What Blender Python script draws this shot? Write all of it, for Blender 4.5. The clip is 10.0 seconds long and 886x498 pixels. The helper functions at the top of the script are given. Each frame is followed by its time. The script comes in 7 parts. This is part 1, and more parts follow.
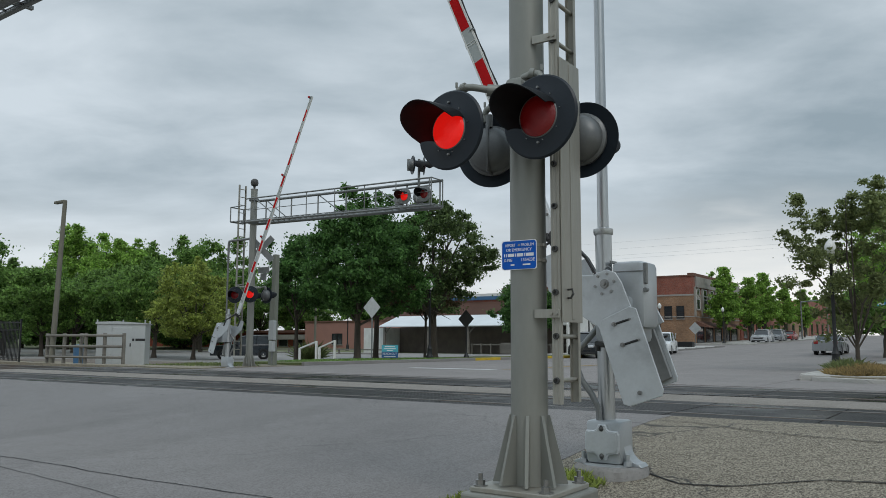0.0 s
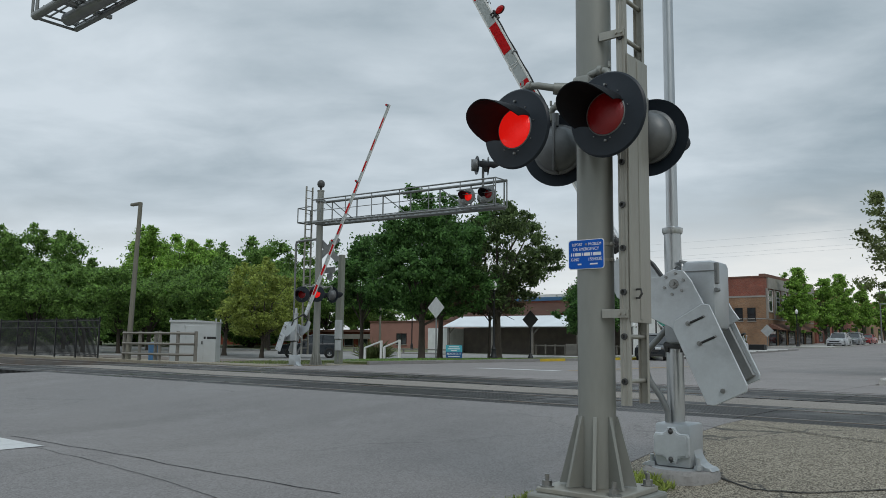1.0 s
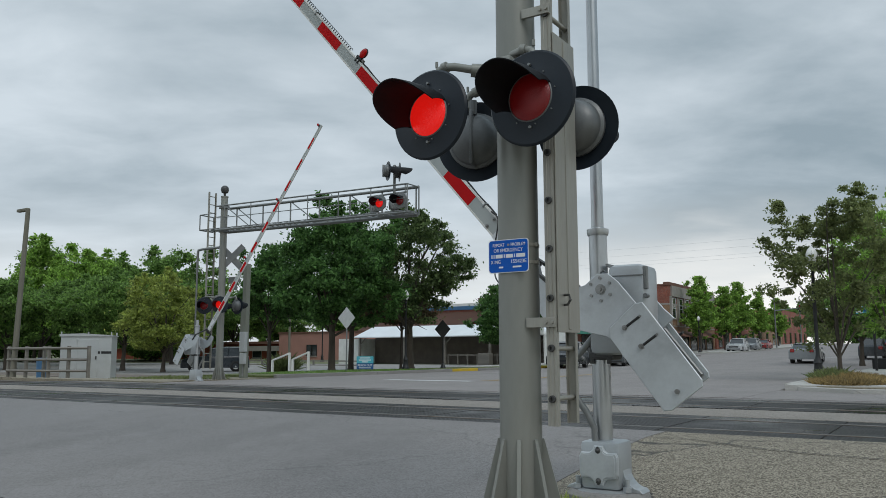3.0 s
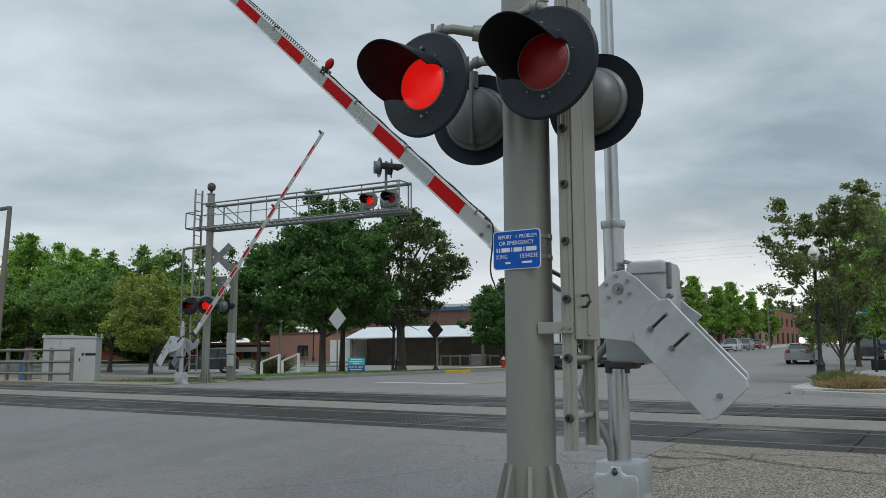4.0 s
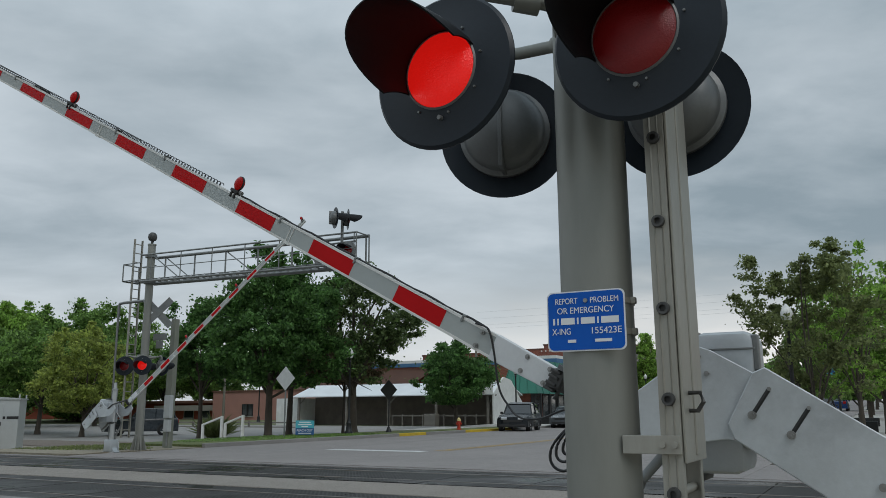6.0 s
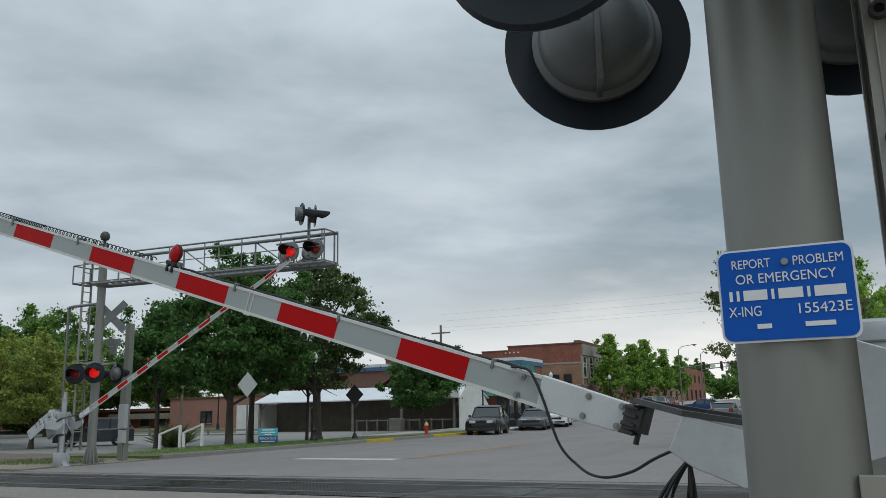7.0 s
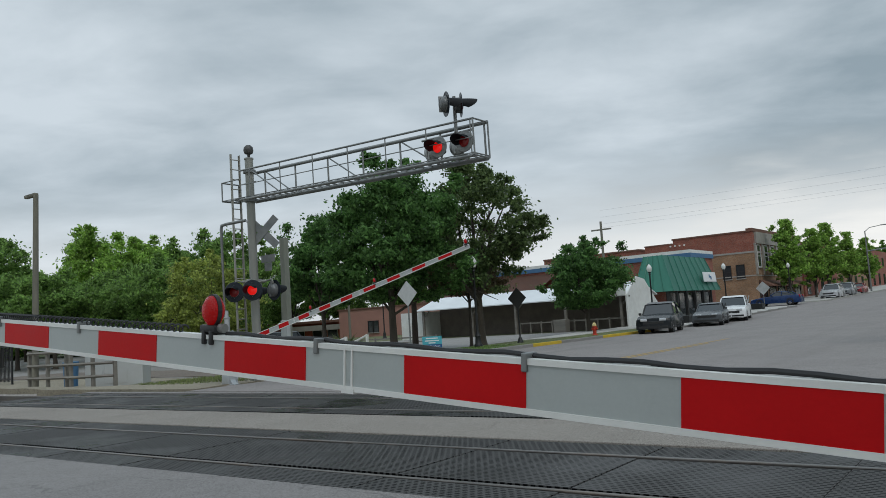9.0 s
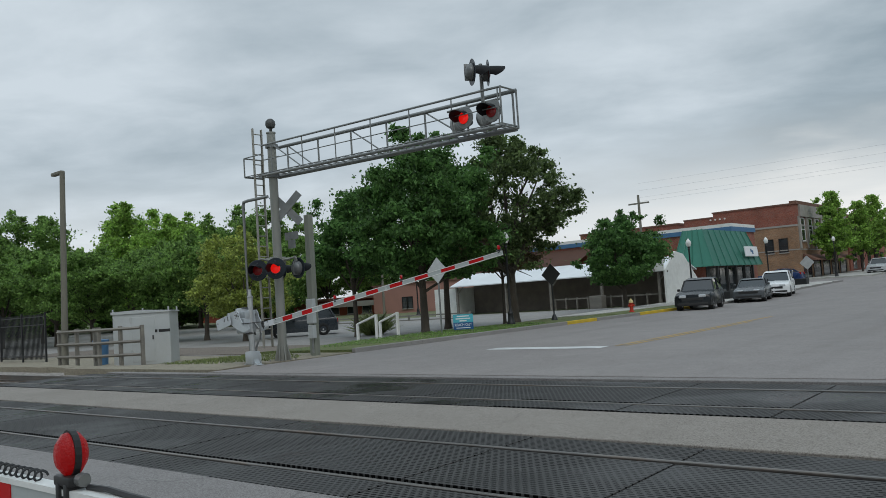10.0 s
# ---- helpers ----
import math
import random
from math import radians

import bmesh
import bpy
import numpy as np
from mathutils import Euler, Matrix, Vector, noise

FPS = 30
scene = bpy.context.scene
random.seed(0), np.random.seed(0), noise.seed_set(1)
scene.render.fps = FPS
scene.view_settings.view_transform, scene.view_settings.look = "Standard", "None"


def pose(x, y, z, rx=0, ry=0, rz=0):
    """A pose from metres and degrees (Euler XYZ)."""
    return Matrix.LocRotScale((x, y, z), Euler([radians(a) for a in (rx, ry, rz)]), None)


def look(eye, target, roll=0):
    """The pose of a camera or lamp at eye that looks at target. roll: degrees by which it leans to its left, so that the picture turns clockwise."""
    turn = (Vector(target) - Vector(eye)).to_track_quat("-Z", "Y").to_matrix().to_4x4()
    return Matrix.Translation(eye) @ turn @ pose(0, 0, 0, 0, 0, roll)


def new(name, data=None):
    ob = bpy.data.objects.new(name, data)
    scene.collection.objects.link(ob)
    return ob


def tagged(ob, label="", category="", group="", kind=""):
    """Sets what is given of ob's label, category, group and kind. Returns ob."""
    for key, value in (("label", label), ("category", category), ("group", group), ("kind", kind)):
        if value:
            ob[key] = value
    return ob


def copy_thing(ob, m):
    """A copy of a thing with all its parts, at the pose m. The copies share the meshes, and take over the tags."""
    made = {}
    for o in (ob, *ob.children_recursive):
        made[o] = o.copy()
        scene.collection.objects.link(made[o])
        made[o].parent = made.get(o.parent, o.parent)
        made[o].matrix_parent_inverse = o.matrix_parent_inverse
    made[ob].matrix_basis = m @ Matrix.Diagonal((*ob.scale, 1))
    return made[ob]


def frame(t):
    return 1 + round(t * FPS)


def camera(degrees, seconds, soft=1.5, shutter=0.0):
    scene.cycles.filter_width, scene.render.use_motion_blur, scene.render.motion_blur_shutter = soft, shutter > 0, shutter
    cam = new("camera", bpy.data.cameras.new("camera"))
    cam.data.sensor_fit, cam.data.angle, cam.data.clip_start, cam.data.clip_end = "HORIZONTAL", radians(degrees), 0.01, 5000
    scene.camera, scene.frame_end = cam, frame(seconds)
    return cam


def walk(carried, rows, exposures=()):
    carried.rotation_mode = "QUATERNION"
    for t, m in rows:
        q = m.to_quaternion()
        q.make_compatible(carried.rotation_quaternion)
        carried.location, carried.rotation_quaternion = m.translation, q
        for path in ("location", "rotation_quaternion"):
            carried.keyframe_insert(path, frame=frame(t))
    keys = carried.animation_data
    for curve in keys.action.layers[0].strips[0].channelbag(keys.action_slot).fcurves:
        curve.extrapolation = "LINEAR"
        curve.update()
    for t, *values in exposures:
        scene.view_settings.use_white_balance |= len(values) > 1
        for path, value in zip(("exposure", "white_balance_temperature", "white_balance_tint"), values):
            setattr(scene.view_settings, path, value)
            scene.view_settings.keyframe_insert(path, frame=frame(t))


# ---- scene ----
cam = camera(57.9, 10.0, soft=0.8)
# x across the road, y along the road and over the tracks, rail heads at z = 0
PATH = [
    (0, (0.258, 0.1, 0.891), (-0.863, 1.739, 1.125), 0.2),
    (0.5, (0.257, 0.094, 0.89), (-0.882, 1.722, 1.124), 0.3),
    (1, (0.248, 0.085, 0.882), (-1.001, 1.63, 1.116), 0.7),
    (1.5, (0.251, 0.103, 0.891), (-0.997, 1.646, 1.139), 0.6),
    (2, (0.195, 0.17, 0.886), (-1.008, 1.747, 1.139), 0.4),
    (2.5, (0.052, 0.403, 0.9), (-1.052, 2.05, 1.157), 0.1),
    (4, (-0.579, 1.285, 0.967), (-1.632, 2.966, 1.227), -0.2),
    (4.5, (-0.745, 1.653, 1.032), (-1.793, 3.337, 1.295), -0.0),
    (5, (-1.007, 1.903, 1.076), (-2.041, 3.586, 1.388), 0.1),
    (5.5, (-1.28, 2.128, 1.151), (-2.277, 3.822, 1.524), 0.2),
    (7, (-2.429, 3.186, 1.276), (-3.272, 4.954, 1.677), -1.2),
    (7.5, (-2.86, 3.678, 1.291), (-3.827, 5.401, 1.604), -1.2),
    (8, (-3.231, 4.151, 1.327), (-4.235, 5.866, 1.551), -2.2),
    (8.5, (-3.489, 4.611, 1.349), (-4.619, 6.248, 1.556), -3.0),
    (9, (-3.749, 5.071, 1.386), (-4.941, 6.667, 1.566), -3.8),
    (9.5, (-3.936, 5.497, 1.425), (-5.153, 7.076, 1.582), -4.3),
    (10, (-4.095, 5.908, 1.476), (-5.364, 7.449, 1.6), -3.9),
]
walk(cam, [(t, look(eye, target, roll)) for t, eye, target, roll in PATH], exposures=[(0, 0.05), (4.5, 0.09), (5.0, 0.02), (5.6, -0.14), (7.0, -0.03), (8.0, 0.02), (10, 0.03)])

# ---- world and light: a closed layer of cloud, paler over the far end of the street ----
SUN_ELEV, SUN_AZ = 48, 120
world = bpy.data.worlds.new("overcast")
scene.world = world
world.use_nodes = True
wt = world.node_tree
wt.nodes.clear()


def wnode(kind, **inputs):
    n = wt.nodes.new(kind)
    for k, v in inputs.items():
        n.inputs[k].default_value = v
    return n


def wmath(op, a, b=0.0, clamp=False):
    n = wt.nodes.new("ShaderNodeMath")
    n.operation, n.use_clamp = op, clamp
    for i, v in enumerate((a, b)):
        if isinstance(v, (int, float)):
            n.inputs[i].default_value = v
        else:
            wt.links.new(v, n.inputs[i])
    return n.outputs[0]


def wmix(fac, a, b, blend="MIX"):
    n = wt.nodes.new("ShaderNodeMix")
    n.data_type, n.blend_type = "RGBA", blend
    for sock, v in ((n.inputs[0], fac), (n.inputs[6], a), (n.inputs[7], b)):
        if isinstance(v, (int, float)):
            sock.default_value = v
        elif isinstance(v, tuple):
            sock.default_value = (*v, 1)
        else:
            wt.links.new(v, sock)
    return n.outputs[2]


co = wt.nodes.new("ShaderNodeTexCoord").outputs["Generated"]
sep = wt.nodes.new("ShaderNodeSeparateXYZ")
wt.links.new(co, sep.inputs[0])
up = wmath("MAXIMUM", sep.outputs[2], 0.0)
div = wmath("ADD", up, 0.16)
comb = wt.nodes.new("ShaderNodeCombineXYZ")
ax = wmath("ADD", wmath("MULTIPLY", sep.outputs[0], 0.86), wmath("MULTIPLY", sep.outputs[1], 0.5))
ay = wmath("SUBTRACT", wmath("MULTIPLY", sep.outputs[1], 0.86), wmath("MULTIPLY", sep.outputs[0], 0.5))
wt.links.new(wmath("MULTIPLY", wmath("DIVIDE", ax, div), 0.78), comb.inputs[0])
wt.links.new(wmath("DIVIDE", ay, div), comb.inputs[1])
n1 = wnode("ShaderNodeTexNoise", Scale=0.62, Detail=3.5, Roughness=0.45, Distortion=0.15)
n2 = wnode("ShaderNodeTexNoise", Scale=2.2, Detail=6.0, Roughness=0.55, Distortion=0.2)
for n in (n1, n2):
    wt.links.new(comb.outputs[0], n.inputs["Vector"])
cloud = wmath("ADD", wmath("MULTIPLY", n1.outputs[0], 0.66), wmath("MULTIPLY", n2.outputs[0], 0.34))
cloud = wmath("ADD", cloud, wmath("SUBTRACT", wmath("MULTIPLY", sep.outputs[0], -0.15), 0.078))   # the layer thins towards -x
ramp = wt.nodes.new("ShaderNodeValToRGB")
ramp.color_ramp.elements[0].position, ramp.color_ramp.elements[0].color = 0.39, (0.275, 0.345, 0.394, 1)
ramp.color_ramp.elements[1].position, ramp.color_ramp.elements[1].color = 0.585, (0.590, 0.662, 0.718, 1)
wt.links.new(cloud, ramp.inputs[0])
# thinner cloud low over the street's far end
low = wt.nodes.new("ShaderNodeMapRange")
low.interpolation_type = "SMOOTHSTEP"
for k, v in (("From Min", 0.20), ("From Max", 0.03), ("To Min", 0.0), ("To Max", 1.0)):
    low.inputs[k].default_value = v
wt.links.new(wmath("ADD", sep.outputs[2], wmath("MULTIPLY", wmath("SUBTRACT", n2.outputs[0], 0.5), 0.10)), low.inputs[0])
side = wt.nodes.new("ShaderNodeMapRange")
side.interpolation_type = "SMOOTHSTEP"
for k, v in (("From Min", -0.75), ("From Max", -0.15), ("To Min", 0.35), ("To Max", 1.0)):
    side.inputs[k].default_value = v
wt.links.new(sep.outputs[0], side.inputs[0])
pale = wmix(wmath("MULTIPLY", low.outputs[0], side.outputs[0]), ramp.outputs[0], (0.93, 0.925, 0.90))
# an overcast sky is brightest overhead
zen = wt.nodes.new("ShaderNodeMapRange")
for k, v in (("From Min", 0.40), ("From Max", 1.0), ("To Min", 1.0), ("To Max", 2.3)):
    zen.inputs[k].default_value = v
wt.links.new(sep.outputs[2], zen.inputs[0])
sky = wt.nodes.new("ShaderNodeTexSky")
sky.sky_type, sky.sun_disc = "NISHITA", False
sky.sun_elevation, sky.sun_rotation = radians(SUN_ELEV), radians(SUN_AZ)
bgc = wnode("ShaderNodeBackground", Strength=1.0)
vm = wt.nodes.new("ShaderNodeVectorMath")
vm.operation = "SCALE"
wt.links.new(pale, vm.inputs[0])
wt.links.new(zen.outputs[0], vm.inputs["Scale"])
wt.links.new(vm.outputs[0], bgc.inputs[0])
bgs = wnode("ShaderNodeBackground", Strength=0.004)
wt.links.new(sky.outputs[0], bgs.inputs[0])
addw = wt.nodes.new("ShaderNodeAddShader")
wt.links.new(bgc.outputs[0], addw.inputs[0])
wt.links.new(bgs.outputs[0], addw.inputs[1])
wo = wt.nodes.new("ShaderNodeOutputWorld")
wt.links.new(addw.outputs[0], wo.inputs[0])

sun_data = bpy.data.lights.new("sun", "SUN")
sun_data.energy, sun_data.angle, sun_data.color = 0.7, radians(25), (1.0, 0.97, 0.93)
sun = new("sun", sun_data)
sun.matrix_world = pose(0, 0, 40, 90 - SUN_ELEV, 0, 180 - SUN_AZ)


# ---- materials ----
def mat(name, base, rough=0.6, metal=0.0, var=0.15, scale=3.0, fine=60.0, bump=0.1, spec=0.5, dirt=None, dirt_amount=0.0, object_var=0.0, emit=None, emit_strength=0.0, coat=0.0, stretch=(1, 1, 1)):
    """Base colour varied by a coarse and a fine noise, optional stains, fine relief."""
    m = bpy.data.materials.new(name)
    m.use_nodes = True
    t = m.node_tree
    p = t.nodes["Principled BSDF"]
    tc = t.nodes.new("ShaderNodeTexCoord")
    mp = t.nodes.new("ShaderNodeMapping")
    mp.inputs["Scale"].default_value = stretch
    t.links.new(tc.outputs["Object"], mp.inputs[0])

    def nz(s, d=5.0, r=0.6):
        n = t.nodes.new("ShaderNodeTexNoise")
        n.inputs["Scale"].default_value, n.inputs["Detail"].default_value, n.inputs["Roughness"].default_value = s, d, r
        t.links.new(mp.outputs[0], n.inputs["Vector"])
        return n.outputs[0]

    def mix(fac, a, b, blend="MIX"):
        n = t.nodes.new("ShaderNodeMix")
        n.data_type, n.blend_type = "RGBA", blend
        for sock, v in ((n.inputs[0], fac), (n.inputs[6], a), (n.inputs[7], b)):
            if isinstance(v, (int, float)):
                sock.default_value = v
            elif isinstance(v, tuple):
                sock.default_value = (*v[:3], 1)
            else:
                t.links.new(v, sock)
        return n.outputs[2]

    def ranged(v, a, b, lo, hi):
        n = t.nodes.new("ShaderNodeMapRange")
        for k, q in (("From Min", a), ("From Max", b), ("To Min", lo), ("To Max", hi)):
            n.inputs[k].default_value = q
        t.links.new(v, n.inputs[0])
        return n.outputs[0]

    coarse, finen = nz(scale), nz(fine, 4.0)
    dark = tuple(c * (1 - var) for c in base)
    light = tuple(min(1, c * (1 + var)) for c in base)
    col = mix(ranged(coarse, 0.3, 0.7, 0, 1), dark, light)
    col = mix(ranged(finen, 0.35, 0.65, 0, var), col, tuple(c * 0.45 for c in base))
    if dirt is not None:
        col = mix(ranged(nz(scale * 0.45, 7.0, 0.65), 0.5, 0.72, 0, dirt_amount), col, dirt)
    if object_var:
        oi = t.nodes.new("ShaderNodeObjectInfo")
        hs = t.nodes.new("ShaderNodeHueSaturation")
        t.links.new(ranged(oi.outputs["Random"], 0, 1, 1 - object_var, 1 + object_var), hs.inputs["Value"])
        t.links.new(col, hs.inputs["Color"])
        col = hs.outputs[0]
    t.links.new(col, p.inputs["Base Color"])
    t.links.new(ranged(coarse, 0.3, 0.7, max(0.02, rough - 0.08), min(1, rough + 0.08)), p.inputs["Roughness"])
    p.inputs["Metallic"].default_value = metal
    p.inputs["Specular IOR Level"].default_value = spec
    p.inputs["Coat Weight"].default_value = coat
    if bump:
        b = t.nodes.new("ShaderNodeBump")
        b.inputs["Strength"].default_value, b.inputs["Distance"].default_value = bump, 0.01
        t.links.new(finen, b.inputs["Height"])
        t.links.new(b.outputs[0], p.inputs["Normal"])
    if emit:
        p.inputs["Emission Color"].default_value = (*emit, 1)
        p.inputs["Emission Strength"].default_value = emit_strength
    return m


def leaf_mat(name, base, var=0.35):
    m = bpy.data.materials.new(name)
    m.use_nodes = True
    t = m.node_tree
    p = t.nodes["Principled BSDF"]
    g = t.nodes.new("ShaderNodeNewGeometry")
    r = t.nodes.new("ShaderNodeValToRGB")
    r.color_ramp.elements[0].color = (*[c * (1 - var) for c in base], 1)
    r.color_ramp.elements[1].color = (base[0] * (1 + var * 1.3), base[1] * (1 + var), base[2] * (1 + var * 0.6), 1)
    t.links.new(g.outputs["Random Per Island"], r.inputs[0])
    tc = t.nodes.new("ShaderNodeTexCoord")
    n = t.nodes.new("ShaderNodeTexNoise")
    n.inputs["Scale"].default_value, n.inputs["Detail"].default_value = 0.9, 3
    t.links.new(tc.outputs["Object"], n.inputs["Vector"])
    mx = t.nodes.new("ShaderNodeMix")
    mx.data_type, mx.blend_type = "RGBA", "OVERLAY"
    mx.inputs[0].default_value = 0.8
    t.links.new(r.outputs[0], mx.inputs[6])
    t.links.new(n.outputs[0], mx.inputs[7])
    t.links.new(mx.outputs[2], p.inputs["Base Color"])
    p.inputs["Roughness"].default_value = 0.55
    p.inputs["Specular IOR Level"].default_value = 0.25
    tr = t.nodes.new("ShaderNodeBsdfTranslucent")
    t.links.new(mx.outputs[2], tr.inputs[0])
    ms = t.nodes.new("ShaderNodeMixShader")
    ms.inputs[0].default_value = 0.5
    t.links.new(p.outputs[0], ms.inputs[1])
    t.links.new(tr.outputs[0], ms.inputs[2])
    t.links.new(ms.outputs[0], t.nodes["Material Output"].inputs[0])
    return m


def glass_mat(name, tint, rough=0.05):
    """Dark window or windscreen glass seen from outside."""
    m = mat(name, tint, rough, 0.0, 0.1, 0.6, 8, 0.0, spec=0.8)
    return m


def brick_mat(name, c1, c2, mortar, w=0.215, h=0.075, bump=0.4):
    m = bpy.data.materials.new(name)
    m.use_nodes = True
    t = m.node_tree
    p = t.nodes["Principled BSDF"]
    tc = t.nodes.new("ShaderNodeTexCoord")
    sx = t.nodes.new("ShaderNodeSeparateXYZ")
    t.links.new(tc.outputs["Object"], sx.inputs[0])
    ad = t.nodes.new("ShaderNodeMath")
    t.links.new(sx.outputs[0], ad.inputs[0])
    t.links.new(sx.outputs[1], ad.inputs[1])
    cb = t.nodes.new("ShaderNodeCombineXYZ")
    t.links.new(ad.outputs[0], cb.inputs[0])
    t.links.new(sx.outputs[2], cb.inputs[1])
    b = t.nodes.new("ShaderNodeTexBrick")
    b.inputs["Scale"].default_value = 1.0
    b.inputs["Brick Width"].default_value, b.inputs["Row Height"].default_value, b.inputs["Mortar Size"].default_value = w, h, 0.006
    b.inputs["Color1"].default_value, b.inputs["Color2"].default_value, b.inputs["Mortar"].default_value = (*c1, 1), (*c2, 1), (*mortar, 1)
    t.links.new(cb.outputs[0], b.inputs["Vector"])
    n = t.nodes.new("ShaderNodeTexNoise")
    n.inputs["Scale"].default_value, n.inputs["Detail"].default_value = 0.7, 6
    t.links.new(tc.outputs["Object"], n.inputs["Vector"])
    mx = t.nodes.new("ShaderNodeMix")
    mx.data_type, mx.blend_type = "RGBA", "OVERLAY"
    mx.inputs[0].default_value = 0.5
    t.links.new(b.outputs[0], mx.inputs[6])
    t.links.new(n.outputs[0], mx.inputs[7])
    t.links.new(mx.outputs[2], p.inputs["Base Color"])
    p.inputs["Roughness"].default_value = 0.88
    bp = t.nodes.new("ShaderNodeBump")
    bp.inputs["Strength"].default_value, bp.inputs["Distance"].default_value = bump, -0.008
    t.links.new(b.outputs[1], bp.inputs["Height"])
    t.links.new(bp.outputs[0], p.inputs["Normal"])
    return m


def ground_mat(name, base, patch, speck, speck_scale, speck_amount, rough=0.85, crack=0.0, wet=0.0, streak=0.0, bump=0.35):
    """Road, concrete or gravel: broad patches, aggregate specks, cracks and tyre streaks along y."""
    m = bpy.data.materials.new(name)
    m.use_nodes = True
    t = m.node_tree
    p = t.nodes["Principled BSDF"]
    tc = t.nodes.new("ShaderNodeTexCoord")

    def nz(s, d=6.0, r=0.6, vec=None):
        n = t.nodes.new("ShaderNodeTexNoise")
        n.inputs["Scale"].default_value, n.inputs["Detail"].default_value, n.inputs["Roughness"].default_value = s, d, r
        t.links.new(vec or tc.outputs["Object"], n.inputs["Vector"])
        return n.outputs[0]

    def rg(v, a, b, lo, hi):
        n = t.nodes.new("ShaderNodeMapRange")
        for k, q in (("From Min", a), ("From Max", b), ("To Min", lo), ("To Max", hi)):
            n.inputs[k].default_value = q
        t.links.new(v, n.inputs[0])
        return n.outputs[0]

    def mix(fac, a, b):
        n = t.nodes.new("ShaderNodeMix")
        n.data_type = "RGBA"
        for sock, v in ((n.inputs[0], fac), (n.inputs[6], a), (n.inputs[7], b)):
            if isinstance(v, (int, float)):
                sock.default_value = v
            elif isinstance(v, tuple):
                sock.default_value = (*v, 1)
            else:
                t.links.new(v, sock)
        return n.outputs[2]

    col = mix(rg(nz(0.35), 0.35, 0.65, 0, 1), base, patch)
    col = mix(rg(nz(2.2, 8.0, 0.7), 0.45, 0.75, 0, 0.45), col, tuple(c * 0.72 for c in base))
    col = mix(rg(nz(16.0, 5.0, 0.7), 0.52, 0.72, 0, 0.35), col, tuple(c * 0.6 for c in base))
    col = mix(rg(nz(0.9, 9.0, 0.75), 0.56, 0.68, 0, 0.4), col, tuple(min(1, c * 1.3) for c in patch))
    vo = t.nodes.new("ShaderNodeTexVoronoi")
    vo.inputs["Scale"].default_value = speck_scale
    t.links.new(tc.outputs["Object"], vo.inputs["Vector"])
    bw = t.nodes.new("ShaderNodeRGBToBW")
    t.links.new(vo.outputs["Color"], bw.inputs[0])
    col = mix(rg(bw.outputs[0], 0.35, 0.75, 0, speck_amount), col, speck)
    col = mix(rg(bw.outputs[0], 0.35, 0.15, 0, speck_amount), col, tuple(c * 0.5 for c in base))
    if streak:
        mp = t.nodes.new("ShaderNodeMapping")
        mp.inputs["Scale"].default_value = (0.8, 0.05, 1)
        t.links.new(tc.outputs["Object"], mp.inputs[0])
        col = mix(rg(nz(1.0, 4, 0.6, mp.outputs[0]), 0.5, 0.7, 0, streak), col, tuple(c * 0.55 for c in base))
    if crack:
        wv = t.nodes.new("ShaderNodeTexVoronoi")
        wv.feature = "DISTANCE_TO_EDGE"
        wv.inputs["Scale"].default_value = 0.16
        ns = t.nodes.new("ShaderNodeTexNoise")
        ns.inputs["Scale"].default_value, ns.inputs["Detail"].default_value = 0.9, 6
        t.links.new(tc.outputs["Object"], ns.inputs["Vector"])
        va = t.nodes.new("ShaderNodeVectorMath")
        va.operation = "MULTIPLY_ADD"
        va.inputs[1].default_value = (1.6, 1.6, 0)
        t.links.new(ns.outputs[1], va.inputs[0])
        t.links.new(tc.outputs["Object"], va.inputs[2])
        t.links.new(va.outputs[0], wv.inputs["Vector"])
        col = mix(rg(wv.outputs["Distance"], 0.0, 0.0035, crack, 0), col, (0.03, 0.03, 0.03))
    t.links.new(col, p.inputs["Base Color"])
    t.links.new(rg(nz(0.5, 5), 0.4, 0.65, rough, rough - wet), p.inputs["Roughness"])
    bp = t.nodes.new("ShaderNodeBump")
    bp.inputs["Strength"].default_value, bp.inputs["Distance"].default_value = bump, 0.012
    t.links.new(bw.outputs[0], bp.inputs["Height"])
    t.links.new(bp.outputs[0], p.inputs["Normal"])
    return m


